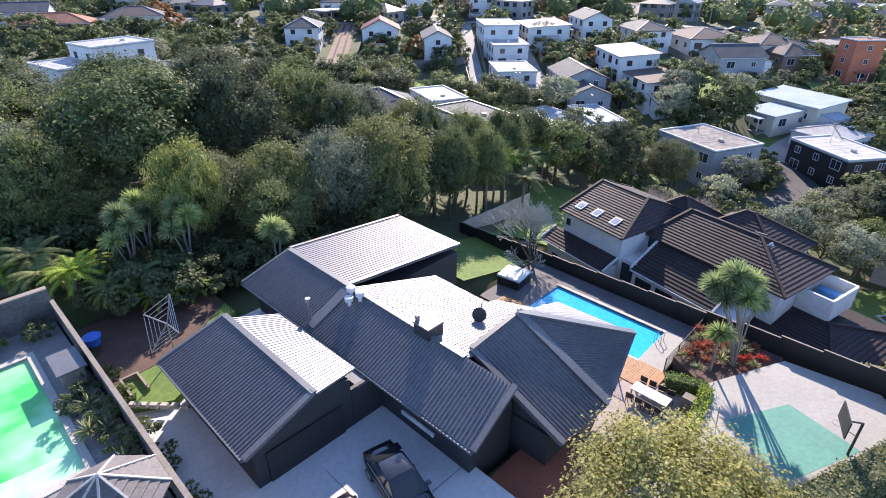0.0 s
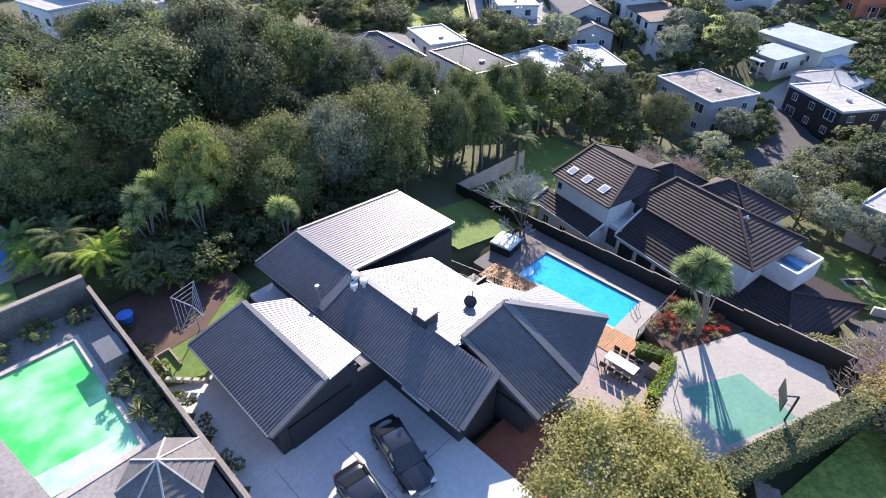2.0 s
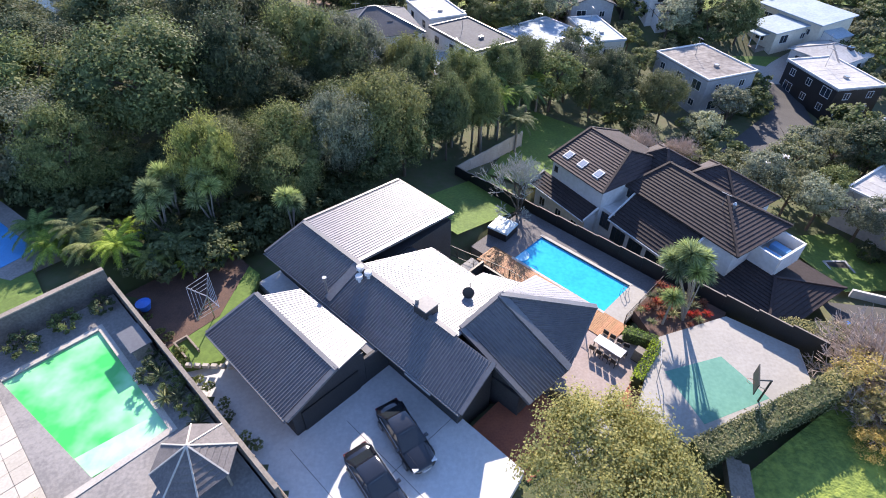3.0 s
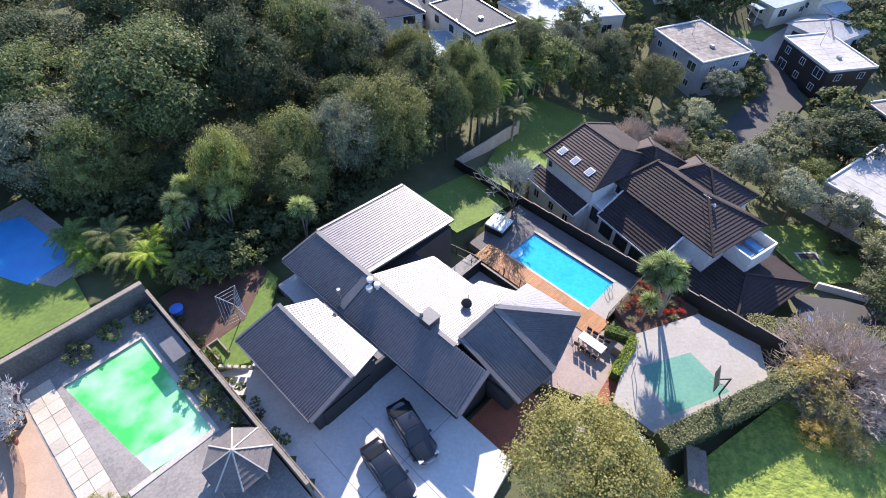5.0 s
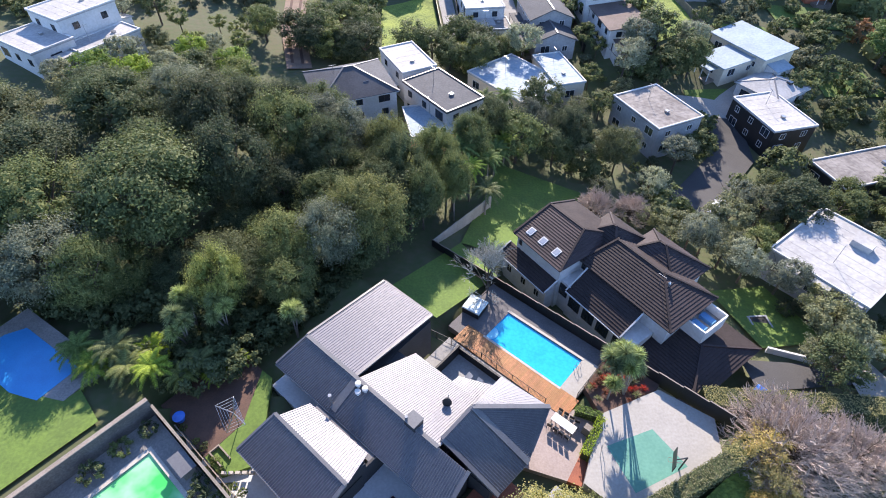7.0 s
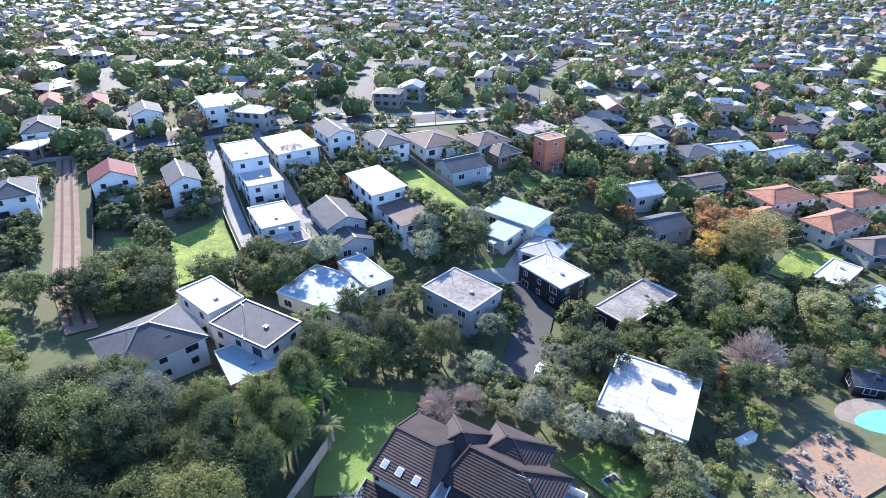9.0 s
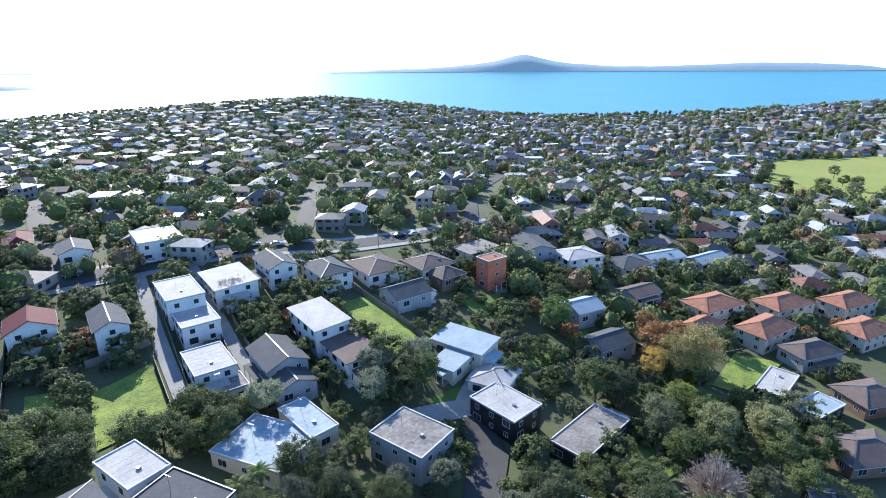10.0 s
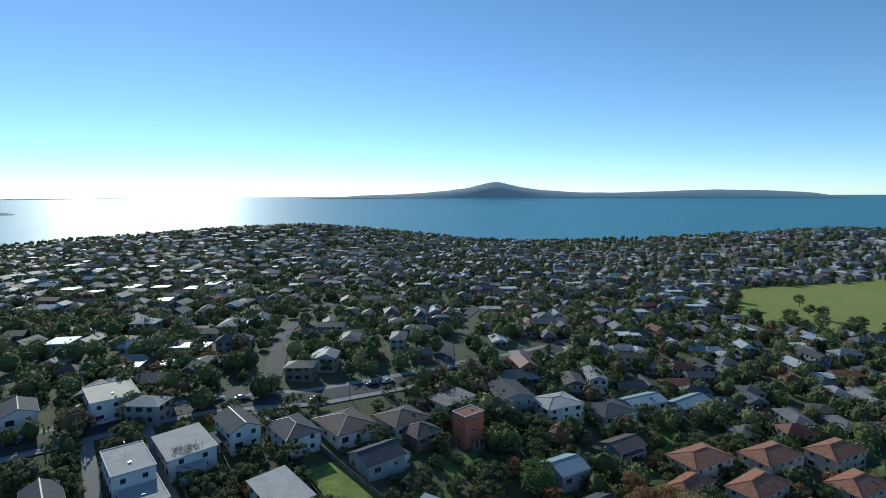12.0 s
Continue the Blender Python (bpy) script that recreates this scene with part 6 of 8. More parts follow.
def gazebo():
    e = empty("gazebo", at_uv(-17.4, 1.6, 5.22), "small pavilion with a tiled pointed eight-sided roof", "pavilion")
    n, r, z0, z1 = 8, 2.1, 1.3, 2.6
    ring_ = [(r * math.cos(2 * math.pi * (k + .5) / n), r * math.sin(2 * math.pi * (k + .5) / n)) for k in range(n)]
    for k in range(n):
        p, q = ring_[k], ring_[(k + 1) % n]
        g = Geo()
        rows = 7
        for i in range(rows):
            s0, s1 = 1 - i / rows, 1 - (i + 1) / rows
            a, b = Vector((p[0] * s0, p[1] * s0, z0 + (z1 - z0) * (1 - s0) + 0.05)), Vector((q[0] * s0, q[1] * s0, z0 + (z1 - z0) * (1 - s0) + 0.05))
            c, d = Vector((q[0] * s1, q[1] * s1, z0 + (z1 - z0) * (1 - s1))), Vector((p[0] * s1, p[1] * s1, z0 + (z1 - z0) * (1 - s1)))
            g.slab([a, b, c, d], 0.06)
        f = part("roof_panel", g, M["shingle"], e)
        part("hip_cap", Geo().beam((*p, z0 + 0.05), (0, 0, z1 + 0.05), 0.08, 0.06), M["stone_pale"], f)
        if k % 2 == 0:
            part("post", Geo().box(p[0] * .9 - .06, p[0] * .9 + .06, p[1] * .9 - .06, p[1] * .9 + .06, 0, z0 + 0.1), M["timber"], e)


gazebo()
# brick terrace and pergola at the far corner
pg = empty("pergola", at_uv(-33.0, -9.2, 5.22), "white-railed pergola roof with grey battens", "pergola")
part("deck", Geo().box(-2.2, 1.6, -5, 1.2, 2.2, 2.3), M["roofslate"], pg)
for k in range(6):
    part("batten", Geo().box(-2.2, 1.6, -4.9 + k * 1.2, -4.8 + k * 1.2, 2.3, 2.4), M["frame"], pg)
for u, v in ((-2.1, -4.9), (1.5, -4.9), (1.5, 1.1), (-2.1, 1.1)):
    part("post", Geo().box(u - .06, u + .06, v - .06, v + .06, 0, 2.2), M["frame"], pg)
cw_ = empty("curved_wall", UV, "low curved brown brick wall on the terrace", "wall")
pts = [(-28.8 + 6.5 * math.cos(a), -11.8 + 4.0 * math.sin(a)) for a in [radians(20 + 14 * k) for k in range(9)]]
for a, b in zip(pts[:-1], pts[1:]):
    part("segment", Geo().beam((*a, 5.5), (*b, 5.5), 0.35, 0.6), M["brown"], cw_)


def pot(u, v, z, col, label, s=1.0):
    e = empty("flower_pot", at_uv(u, v, z), label, "pot")
    part("pot", Geo().tube([(0, 0, 0), (0, 0, 0.25 * s), (0, 0, 0.42 * s)], [0.16 * s, 0.24 * s, 0.27 * s], 12), M["redbrick"], e)
    part("flowers", crown("flowers", 0.38 * s, 0.3 * s, 5, 40, 0.12, M[col], int(u * -10)), None, e, m=Matrix.Translation((0, 0, 0.6 * s)))


pot(-32.4, -6.3, 5.22, "leaf_pink", "pink flowering pot plant")
pot(-29.0, -7.6, 5.25, "leaf_gold", "yellow flowering pot plant")
# pale lawns, path and beds on the garage side
pad("lawn", [(-28.8, 4.3), (-26.4, 4.3), (-25.3, 6.3), (-26.6, 8.6), (-30.8, 12.6), (-32.2, 12.5), (-29.0, 8.2)], 2.75, M["grass"], "small sunny lawn beside the garage", 0.5, category="lawn")
# darker ground colour in place of lawn, for bare soil and tree shade
pad("lawn", [(-33.2, 12.6), (-30.8, 12.6), (-30.8, 27), (-36, 27), (-36, 14)], 1.9, M["ground"], "bare shaded soil and thin grass behind the house", 2.2, category="soil")
pad("bare_soil", [(-36, 4.3), (-28.8, 4.3), (-29.0, 8.2), (-32.2, 12.5), (-36, 12.5)], 2.77, M["bark_mulch"], "reddish bark mulch under the washing line", 0.4, category="soil")
for i in range(6):
    o = tagged(part("edging_block", Geo().prism([(-.22, -.14), (.22, -.14), (.22, .14), (-.22, .14)], 0, 0.25, 0.15), M["stone_pale"], m=at_uv(-26.4 + i * 0.42, 4.6 + i * 0.38, 2.72, 40)), "pale concrete garden edging block", "edging", "edging blocks by the lawn")


def washing_line():
    e = empty("washing_line", at_uv(-29.2, 7.9, 2.8), "rotary clothesline folded at a slant on a steel pole", "clothesline")
    part("pole", Geo().tube([(0, 0, -0.2), (0.3, 0, 2.4)], [0.04, 0.035], 8), M["steel"], e)
    hub = Vector((0.3, 0, 2.3))
    tips = [hub + pose(0, 0, 0, 55, 15, 0).to_3x3() @ Vector((1.75 * math.cos(a), 1.75 * math.sin(a), 0.4)) for a in [radians(20 + 90 * k) for k in range(4)]]
    for t in tips:
        part("arm", Geo().beam(hub, t, 0.06), M["steel"], e)
    for k in range(4):
        a, b = tips[k], tips[(k + 1) % 4]
        for s in (0.4, 0.6, 0.8, 1.0):
            part("line", Geo().beam(hub.lerp(a, s), hub.lerp(b, s), 0.02), M["frame"], e)


washing_line()
bb = empty("plastic_tub", at_uv(-33.2, 4.75, 3.0), "bright blue plastic tub", "tub")
part("tub", Geo().tube([(0, 0, 0), (0, 0, 0.5), (0, 0, 0.62)], [0.35, 0.5, 0.54], 14), M["blue"], bb)
part("lid", Geo().tube([(0, 0, 0.62), (0, 0, 0.8)], [0.5, 0.12], 14), M["blue"], bb)
bn = empty("garden_bench", at_uv(-27.9, 5.2, 2.75), "weathered wooden sleeper frame on the lawn", "frame")
part("plank", Geo().box(-0.9, 0.9, -0.5, -0.38, 0, 0.25), M["timber"], bn)
part("plank", Geo().box(-0.9, 0.9, 0.38, 0.5, 0, 0.25), M["timber"], bn)
part("plank", Geo().box(-0.9, -0.78, -0.38, 0.38, 0, 0.25), M["timber"], bn)
# drive joints
for k, (a, b) in enumerate((((-16, 9.5), (-6.2, 9.5)), ((-11.5, 4), (-11.5, 14.4)), ((-16.9, 6.0), (-5, 6.0)))):
    tagged(part("joint", Geo().beam((*a, 2.352), (*b, 2.352), 0.03, 0.01), M["darkpave"], m=UV), "dark control joint in the concrete", "joint", kind="structure")


def loft(stations, n=18, power=3.2):
    """A closed rounded body through upright rounded cross-sections: x, half width, bottom, top."""
    v = []
    for x, w, z0, z1 in stations:
        for k in range(n):
            a = 2 * math.pi * k / n
            c, d = math.cos(a), math.sin(a)
            v.append((x, w * math.copysign(abs(c) ** (2 / power), c), (z0 + z1) / 2 + (z1 - z0) / 2 * math.copysign(abs(d) ** (2 / power), d)))
    m = len(stations)
    f = [(n * i + j, n * i + (j + 1) % n, n * (i + 1) + (j + 1) % n, n * (i + 1) + j) for i in range(m - 1) for j in range(n)]
    return Geo().add(v, f + [tuple(range(n))[::-1], tuple(range(n * (m - 1), n * m))])


def car(u, v, z, turn, label, paint="carpaint", m=None):
    """A saloon car, nose to +x."""
    e = empty("car", at_uv(u, v, z, turn) if m is None else m, label, "car")
    L, W = 4.85, 1.86
    g = loft([(-2.42, 0.60, 0.48, 0.74), (-2.34, 0.76, 0.34, 0.90), (-2.0, 0.87, 0.27, 0.98), (-1.45, 0.92, 0.24, 1.0), (-0.6, 0.93, 0.22, 0.98), (0.6, 0.93, 0.22, 0.96),
              (1.1, 0.92, 0.23, 0.93), (1.6, 0.90, 0.25, 0.86), (2.05, 0.83, 0.29, 0.77), (2.3, 0.70, 0.36, 0.68), (2.43, 0.48, 0.42, 0.58)])
    b = part("body", g, M[paint], e, smooth=True)
    part("roof", loft([(-1.12, 0.60, 1.30, 1.37), (-0.95, 0.68, 1.30, 1.43), (-0.4, 0.70, 1.32, 1.47), (0.05, 0.69, 1.32, 1.46), (0.25, 0.64, 1.32, 1.42)]), M[paint], e, smooth=True)
    for s in (-1, 1):
        part("pillar", Geo().beam((0.22, s * 0.65, 1.40), (1.12, s * 0.80, 0.93), 0.07), M[paint], e)
        part("pillar", Geo().beam((-0.05, s * 0.70, 1.40), (-0.1, s * 0.81, 0.95), 0.07), M[paint], e)
        part("pillar", Geo().beam((-1.05, s * 0.64, 1.38), (-1.85, s * 0.78, 0.98), 0.14), M[paint], e)
        part("tail_light", Geo().box(-2.4, -2.24, s * 0.58 - 0.16, s * 0.58 + 0.16, 0.68, 0.82), M["roofred"], e)
    part("bonnet_line", Geo().beam((1.2, -0.55, 0.915), (2.2, -0.42, 0.735), 0.015), M["black"], e)
    part("bonnet_line", Geo().beam((1.2, 0.55, 0.915), (2.2, 0.42, 0.735), 0.015), M["black"], e)
    part("windscreen", Geo().slab([(0.2, -0.66, 1.43), (1.1, -0.76, 0.95), (1.1, 0.76, 0.95), (0.2, 0.66, 1.43)], 0.03), M["carglass"], e)
    part("rear_window", Geo().slab([(-1.0, 0.66, 1.41), (-1.8, 0.74, 1.0), (-1.8, -0.74, 1.0), (-1.0, -0.66, 1.41)], 0.03), M["carglass"], e)
    for s in (-1, 1):
        part("side_window", Geo().add([(-1.6, s * 0.8, 0.97), (0.98, s * 0.8, 0.93), (0.2, s * 0.67, 1.4), (-0.98, s * 0.67, 1.4), (-1.6, s * 0.76, 0.97), (0.98, s * 0.76, 0.93), (0.2, s * 0.63, 1.4), (-0.98, s * 0.63, 1.4)],
                                      [(0, 1, 2, 3), (7, 6, 5, 4), (0, 3, 7, 4), (1, 5, 6, 2)]), M["carglass"], e)
        part("mirror", Geo().box(0.72, 0.9, s * 0.95 - 0.1, s * 0.95 + 0.1, 0.93, 1.06), M[paint], e)
        part("headlight", Geo().box(2.05, 2.3, s * 0.6 - 0.16, s * 0.6 + 0.16, 0.58, 0.7), M["frame"], e)
        part("trim", Geo().beam((-1.6, s * 0.86, 0.98), (1.0, s * 0.86, 0.93), 0.03), M["steel"], e)
        for x in (-1.45, 1.5):
            w = part("wheel", Geo().tube([(x, s * 0.72, 0.33), (x, s * 0.93, 0.33)], [0.33, 0.33], 18), M["black"], e)
            part("rim", Geo().tube([(x, s * 0.93, 0.33), (x, s * 0.945, 0.33)], [0.22, 0.2], 14), M["steel"], w)
    part("grille", Geo().box(2.36, 2.44, -0.35, 0.35, 0.42, 0.58), M["steel"], e)
    part("number_plate", Geo().box(2.43, 2.46, -0.25, 0.25, 0.36, 0.46), M["frame"], e)
    return e


car(-12.45, 11.15, 2.35, -13, "glossy black saloon car parked on the concrete drive")
car(-11.5, 8.1, 2.35, -9, "dark blue-black saloon car parked on the drive")
# cars along the street
far_cars = {}
for k, (x, y, a) in enumerate(STREET_CARS):
    key = ("carwhite", "carsilver", "carblue", "carpaint")[k % 4]
    m = Matrix.Translation((x, y, float(land(x, y)) + 0.2)) @ pose(0, 0, 0, 0, 0, a)
    if key in far_cars:
        copy_thing(far_cars[key], m)
    else:
        far_cars[key] = car(0, 0, 0, 0, {"carwhite": "white saloon car parked along the street", "carsilver": "silver saloon car parked along the street", "carblue": "dark blue saloon car parked along the street", "carpaint": "black saloon car parked along the street"}[key], key, m)
        tagged(far_cars[key], group="street cars " + key[3:])
# stairs and edging beside the entry
pad("pavement", [(-6.0, 14.7), (-4.2, 14.7), (-4.2, 22.5), (-5.6, 22.5)], 1.0, M["concrete"], "shaded concrete path below the entry", 1.5)

# ---- blue pool, deck, spa and patio ----
ring("pool_terrace", (-24.5, -9.3, 30.6, 38.8), (-20.5, -10.9, 32.2, 36.5), -1.66, M["darkpave"], "dark shaded paving round the blue pool", 0.9)
dk = empty("deck", UV, "orange-stained timber deck boards beside the pool", "deck", kind="structure")
for i in range(95):
    part("plank", Geo().box(-22.9 + i * 0.15, -22.9 + i * 0.15 + 0.135, 29.6, 32.15, -1.75, -1.6 + 0.004 * (i % 3)), M["deck"], dk)
pad("pavement", [(-10.9, 31.9), (-9.0, 31.9), (-9.0, 36.9), (-10.9, 36.9)], -1.62, M["pale_conc"], "pale concrete at the end of the pool", 0.3)
bs = empty("pool_basin", UV, "pale blue tiled pool basin", "pool", kind="structure")
part("basin", Geo().box(-20.7, -10.7, 32.0, 36.7, -3.3, -3.0), M["pool_floor"], bs)
for q in ((-20.7, -20.5, 32.0, 36.7), (-10.9, -10.7, 32.0, 36.7), (-20.5, -10.9, 32.0, 32.2), (-20.5, -10.9, 36.5, 36.7)):
    part("side", Geo().box(*q, -3.0, -1.68), M["pool_floor"], bs)
part("coping", Geo().box(-20.7, -10.8, 36.5, 36.8, -1.66, -1.6), M["stone_pale"], bs)
part("coping", Geo().box(-20.7, -10.8, 31.95, 32.2, -1.66, -1.585), M["stone_pale"], bs)
part("step", Geo().tube([(-20.4, 33.0, -1.85), (-20.4, 33.0, -1.72)], [0.85, 0.85], 20), M["pool_step"], bs, "pale blue rounded shallow step")
tagged(part("water", Geo().box(-20.5, -10.9, 32.2, 36.5, -1.95, -1.78), M["poolwater"], m=UV), "clear turquoise swimming pool water", "pool", kind="structure")
sp = empty("spa_pool", at_uv(-23.7, 34.3, -1.66, 8), "square spa pool with a pale cover and dark sides", "spa")
part("cabinet", Geo().prism([(-1.05, -1.05), (1.05, -1.05), (1.05, 1.05), (-1.05, 1.05)], 0, 0.85), M["black"], sp)
part("cover", Geo().prism([(-1.12, -1.12), (1.12, -1.12), (1.12, 1.12), (-1.12, 1.12)], 0.85, 1.0, 0.06), M["spacover"], sp)


def rail_fence(a, b, z, h, label, gap=0.14, post=2.0):
    """A black metal pool fence: posts, two rails, thin bars."""
    e = empty("pool_fence", UV, label, "fence")
    A, B = Vector((*a, z)), Vector((*b, z))
    n = max(1, round((B - A).length / post))
    for i in range(n + 1):
        c = A.lerp(B, i / n)
        part("post", Geo().box(c.x - .03, c.x + .03, c.y - .03, c.y + .03, z - 0.1, z + h + .04), M["black"], e)
    for k in (0.1, h):
        part("rail", Geo().beam(A + Vector((0, 0, k)), B + Vector((0, 0, k)), 0.04), M["black"], e)
    m = int((B - A).length / gap)
    for i in range(m):
        c = A.lerp(B, (i + .5) / m)
        part("bar", Geo().box(c.x - .008, c.x + .008, c.y - .008, c.y + .008, z + 0.1, z + h), M["black"], e)


rail_fence((-19, 29.5), (-11.0, 29.5), -1.6, 1.2, "black metal pool fence beside the deck")
rail_fence((-26, 28.0), (-19, 29.5), -1.6, 1.2, "black metal pool fence beside the deck")
rail_fence((-9.0, 32.2), (-9.0, 38.6), -1.62, 1.2, "pale-topped pool fence at the end of the pool")
ld = empty("pool_ladder", at_uv(-10.9, 35.3, -1.62), "chrome pool ladder rails", "ladder")
for s in (-0.25, 0.25):
    part("rail", Geo().tube([(0.35, s, 0), (0.35, s, 0.55), (0.1, s, 0.75), (-0.15, s, 0.5), (-0.15, s, -0.4)], [0.025] * 5, 6), M["steel"], ld)
pad("pavement", [(-23.4, 22.4), (-13.6, 23), (-11.4, 25.4), (-11.4, 29.5), (-23.4, 29.5)], -1.7, M["concrete"], "shaded concrete courtyard between house and pool", 1.5)
garden_wall([(-21.3, 23.2), (-21.3, 28.6)], -1.8, -0.2, 0.2, "black rendered garden wall in the courtyard", False, "black")
garden_wall([(-21.3, 28.6), (-15.5, 28.6)], -1.8, -0.6, 0.2, "black rendered planter wall in the courtyard", False, "black")


def lounger(u, v, z, turn):
    e = empty("sun_lounger", at_uv(u, v, z, turn), "pale cushioned sun lounger on the courtyard", "lounger", "courtyard loungers")
    part("seat", Geo().box(-0.9, 0.3, -0.32, 0.32, 0.28, 0.38), M["frame"], e)
    part("backrest", Geo().slab([(0.3, -0.32, 0.38), (0.95, -0.32, 0.75), (0.95, 0.32, 0.75), (0.3, 0.32, 0.38)], 0.08), M["frame"], e)
    for x in (-0.8, 0.6):
        for y in (-0.28, 0.28):
            part("leg", Geo().box(x - .03, x + .03, y - .03, y + .03, 0, 0.28), M["steel"], e)


for k in range(3):
    lounger(-18.6 + k * 1.3, 26.2 + 0.2 * k, -1.7, 80 + 12 * k)
# dining table on the patio
tb = empty("dining_table", at_uv(-8.4, 28.75, -1.65, 0), "long dining table with a white top on the patio", "table")
part("tabletop", Geo().box(-1.2, 1.2, -0.45, 0.45, 0.7, 0.76), M["frame"], tb)
for x in (-1.1, 1.1):
    for y in (-0.37, 0.37):
        part("leg", Geo().box(x - .04, x + .04, y - .04, y + .04, 0, 0.7), M["timber"], tb)
ch0 = empty("patio_chair", at_uv(-9.35, 29.55, -1.65, 180), "dark metal patio chair with an open slatted back", "chair", "chairs round the table")
part("seat", Geo().box(-0.23, 0.23, -0.22, 0.22, 0.42, 0.46), M["timber"], ch0)
part("backrest", Geo().box(-0.23, 0.23, -0.25, -0.2, 0.5, 0.92), M["black"], ch0)
for x in (-0.2, 0.2):
    for y in (-0.2, 0.2):
        part("leg", Geo().box(x - .02, x + .02, y - .02, y + .02, 0, 0.42), M["black"], ch0)
for k in range(1, 4):
    copy_thing(ch0, at_uv(-9.35 + 0.64 * k, 29.55, -1.65, 180 + 6 * k))
for k in range(4):
    copy_thing(ch0, at_uv(-9.35 + 0.64 * k, 27.9, -1.65, 8 - 5 * k))
bq = empty("barbecue", at_uv(-6.3, 29.7, -1.65, 0), "dark covered barbecue beside the table", "barbecue")
part("cover", Geo().prism([(-0.5, -0.35), (0.5, -0.35), (0.5, 0.35), (-0.5, 0.35)], 0.1, 1.15, 0.12), M["timber"], bq)
part("base", Geo().box(-0.5, 0.5, -0.35, 0.35, 0, 0.1), M["black"], bq)

# ---- court ----
hp = empty("basketball_hoop", at_uv(1.7, 31.6, -0.7, 20), "basketball hoop with a dark board on a slanted pole", "hoop")
part("pole", Geo().tube([(0, 0, -0.2), (0, 0, 2.4), (-1.1, -0.9, 3.0)], [0.07, 0.07, 0.05], 8), M["black"], hp)
bd = part("board", Geo().box(-1.18, -1.12, -1.75, 0.05, 2.45, 3.55), M["black"], hp)
part("ring", Geo().tube([(-1.35 + 0.23 * math.cos(a) - .05, -0.85 + 0.23 * math.sin(a), 2.65) for a in [2 * math.pi * k / 14 for k in range(15)]], [0.012] * 15, 5), M["redbrick"], bd)
part("brace", Geo().beam((0, 0, 1.4), (-1.1, -0.9, 2.5), 0.05), M["steel"], hp)
tagged(part("soccer_net", Geo().tube([(-5.6, 30.2, -0.7), (-5.4, 30.1, 1.1), (-4.4, 28.2, 1.1), (-4.2, 28.1, -0.7)], [0.03] * 4, 6), M["steel"], m=UV), "thin metal goal frame standing on the court", "goal")


def hedge(pts, z0, z1, w, key, label, size=0.16, dens=120, seed=3):
    """A clipped hedge: a solid core under thousands of small leaves."""
    rnd = np.random.RandomState(seed)
    e = empty("hedge", UV, label, "hedge")
    for a, b in zip(pts[:-1], pts[1:]):
        A, B = np.array(a, float), np.array(b, float)
        L = np.linalg.norm(B - A)
        t = (B - A) / L
        s = np.array([-t[1], t[0]])
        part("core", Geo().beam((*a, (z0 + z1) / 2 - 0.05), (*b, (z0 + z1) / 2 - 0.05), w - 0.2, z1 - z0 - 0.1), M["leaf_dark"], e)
        n = int(L * dens * (w + (z1 - z0) * 2) / 2)
        al = rnd.uniform(-0.1, L + 0.1, n)
        side = rnd.choice([0, 0, 1, 2], n)
        p = np.zeros((n, 3))
        ac = np.where(side == 0, rnd.uniform(-w / 2, w / 2, n), np.where(side == 1, -w / 2, w / 2) + rnd.normal(0, 0.05, n))
        p[:, :2] = A + t * al[:, None] + s * ac[:, None]
        p[:, 2] = np.where(side == 0, z1 + rnd.normal(0, 0.05, n), rnd.uniform(z0, z1, n)) + 0.08 * np.sin(al * 1.7)
        nr = rnd.normal(size=(n, 3)) * 0.6
        nr[:, 2] += np.where(side == 0, 1.0, 0.0)
        nr[:, :2] += s * np.where(side == 1, -1.0, np.where(side == 2, 1.0, 0.0))[:, None]
        u = np.cross(nr, rnd.normal(size=(n, 3)))
        u /= np.linalg.norm(u, axis=1)[:, None]
        v = np.cross(nr, u)
        v /= np.linalg.norm(v, axis=1)[:, None]
        q = np.stack([p - u * size * .5, p + v * size * .35, p + u * size * .5, p - v * size * .35], 1).reshape(-1, 3)
        part("leaves", mesh_from("hedge_leaves", q, [(4 * i, 4 * i + 1, 4 * i + 2, 4 * i + 3) for i in range(n)], M[key]), None, e)
    return e


hedge([(0.4, 24.0), (4.7, 34.6), (5.6, 37.5)], -1.0, 1.0, 1.6, "leaf_hedge", "thick clipped brown-green hedge behind the court")
hedge([(0.6, 41.0), (15.4, 52.4)], -5.2, -1.5, 2.2, "leaf_hedge", "tall clipped green boundary hedge", dens=80, seed=4)
hedge([(-8.3, 30.7), (-6.0, 31.6)], -1.6, -0.5, 0.8, "leaf_lime", "low bright lime hedge beside the patio", seed=5)
hedge([(-5.9, 31.4), (-5.3, 27.2)], -1.6, -0.4, 0.8, "leaf_lime", "low bright lime hedge beside the court", seed=6)
pad("lawn", [(2.2, 22), (14, 22), (14, 38), (5.8, 36)], -1.3, M["meadow"], "bright lawn beyond the clipped hedge, half in shade", 1.5, category="lawn")
st = empty("garden_steps", at_uv(3.0, 25.4, -1.2, 30), "weathered timber garden steps beside the hedge", "steps")
for k in range(3):
    part("tread", Geo().box(-0.9 + k * 0.55, -0.4 + k * 0.55, -2.2, 1.0, 0, 0.75 - 0.25 * k), M["timber"], st)
wl = empty("white_bench", at_uv(-1.4, 23.4, -1.0, 15), "white slatted bench top beside the hedge", "bench")
for k in range(4):
    part("slat", Geo().box(-0.8, 0.8, -0.5 + k * 0.26, -0.28 + k * 0.26, 0.42, 0.46), M["frame"], wl)
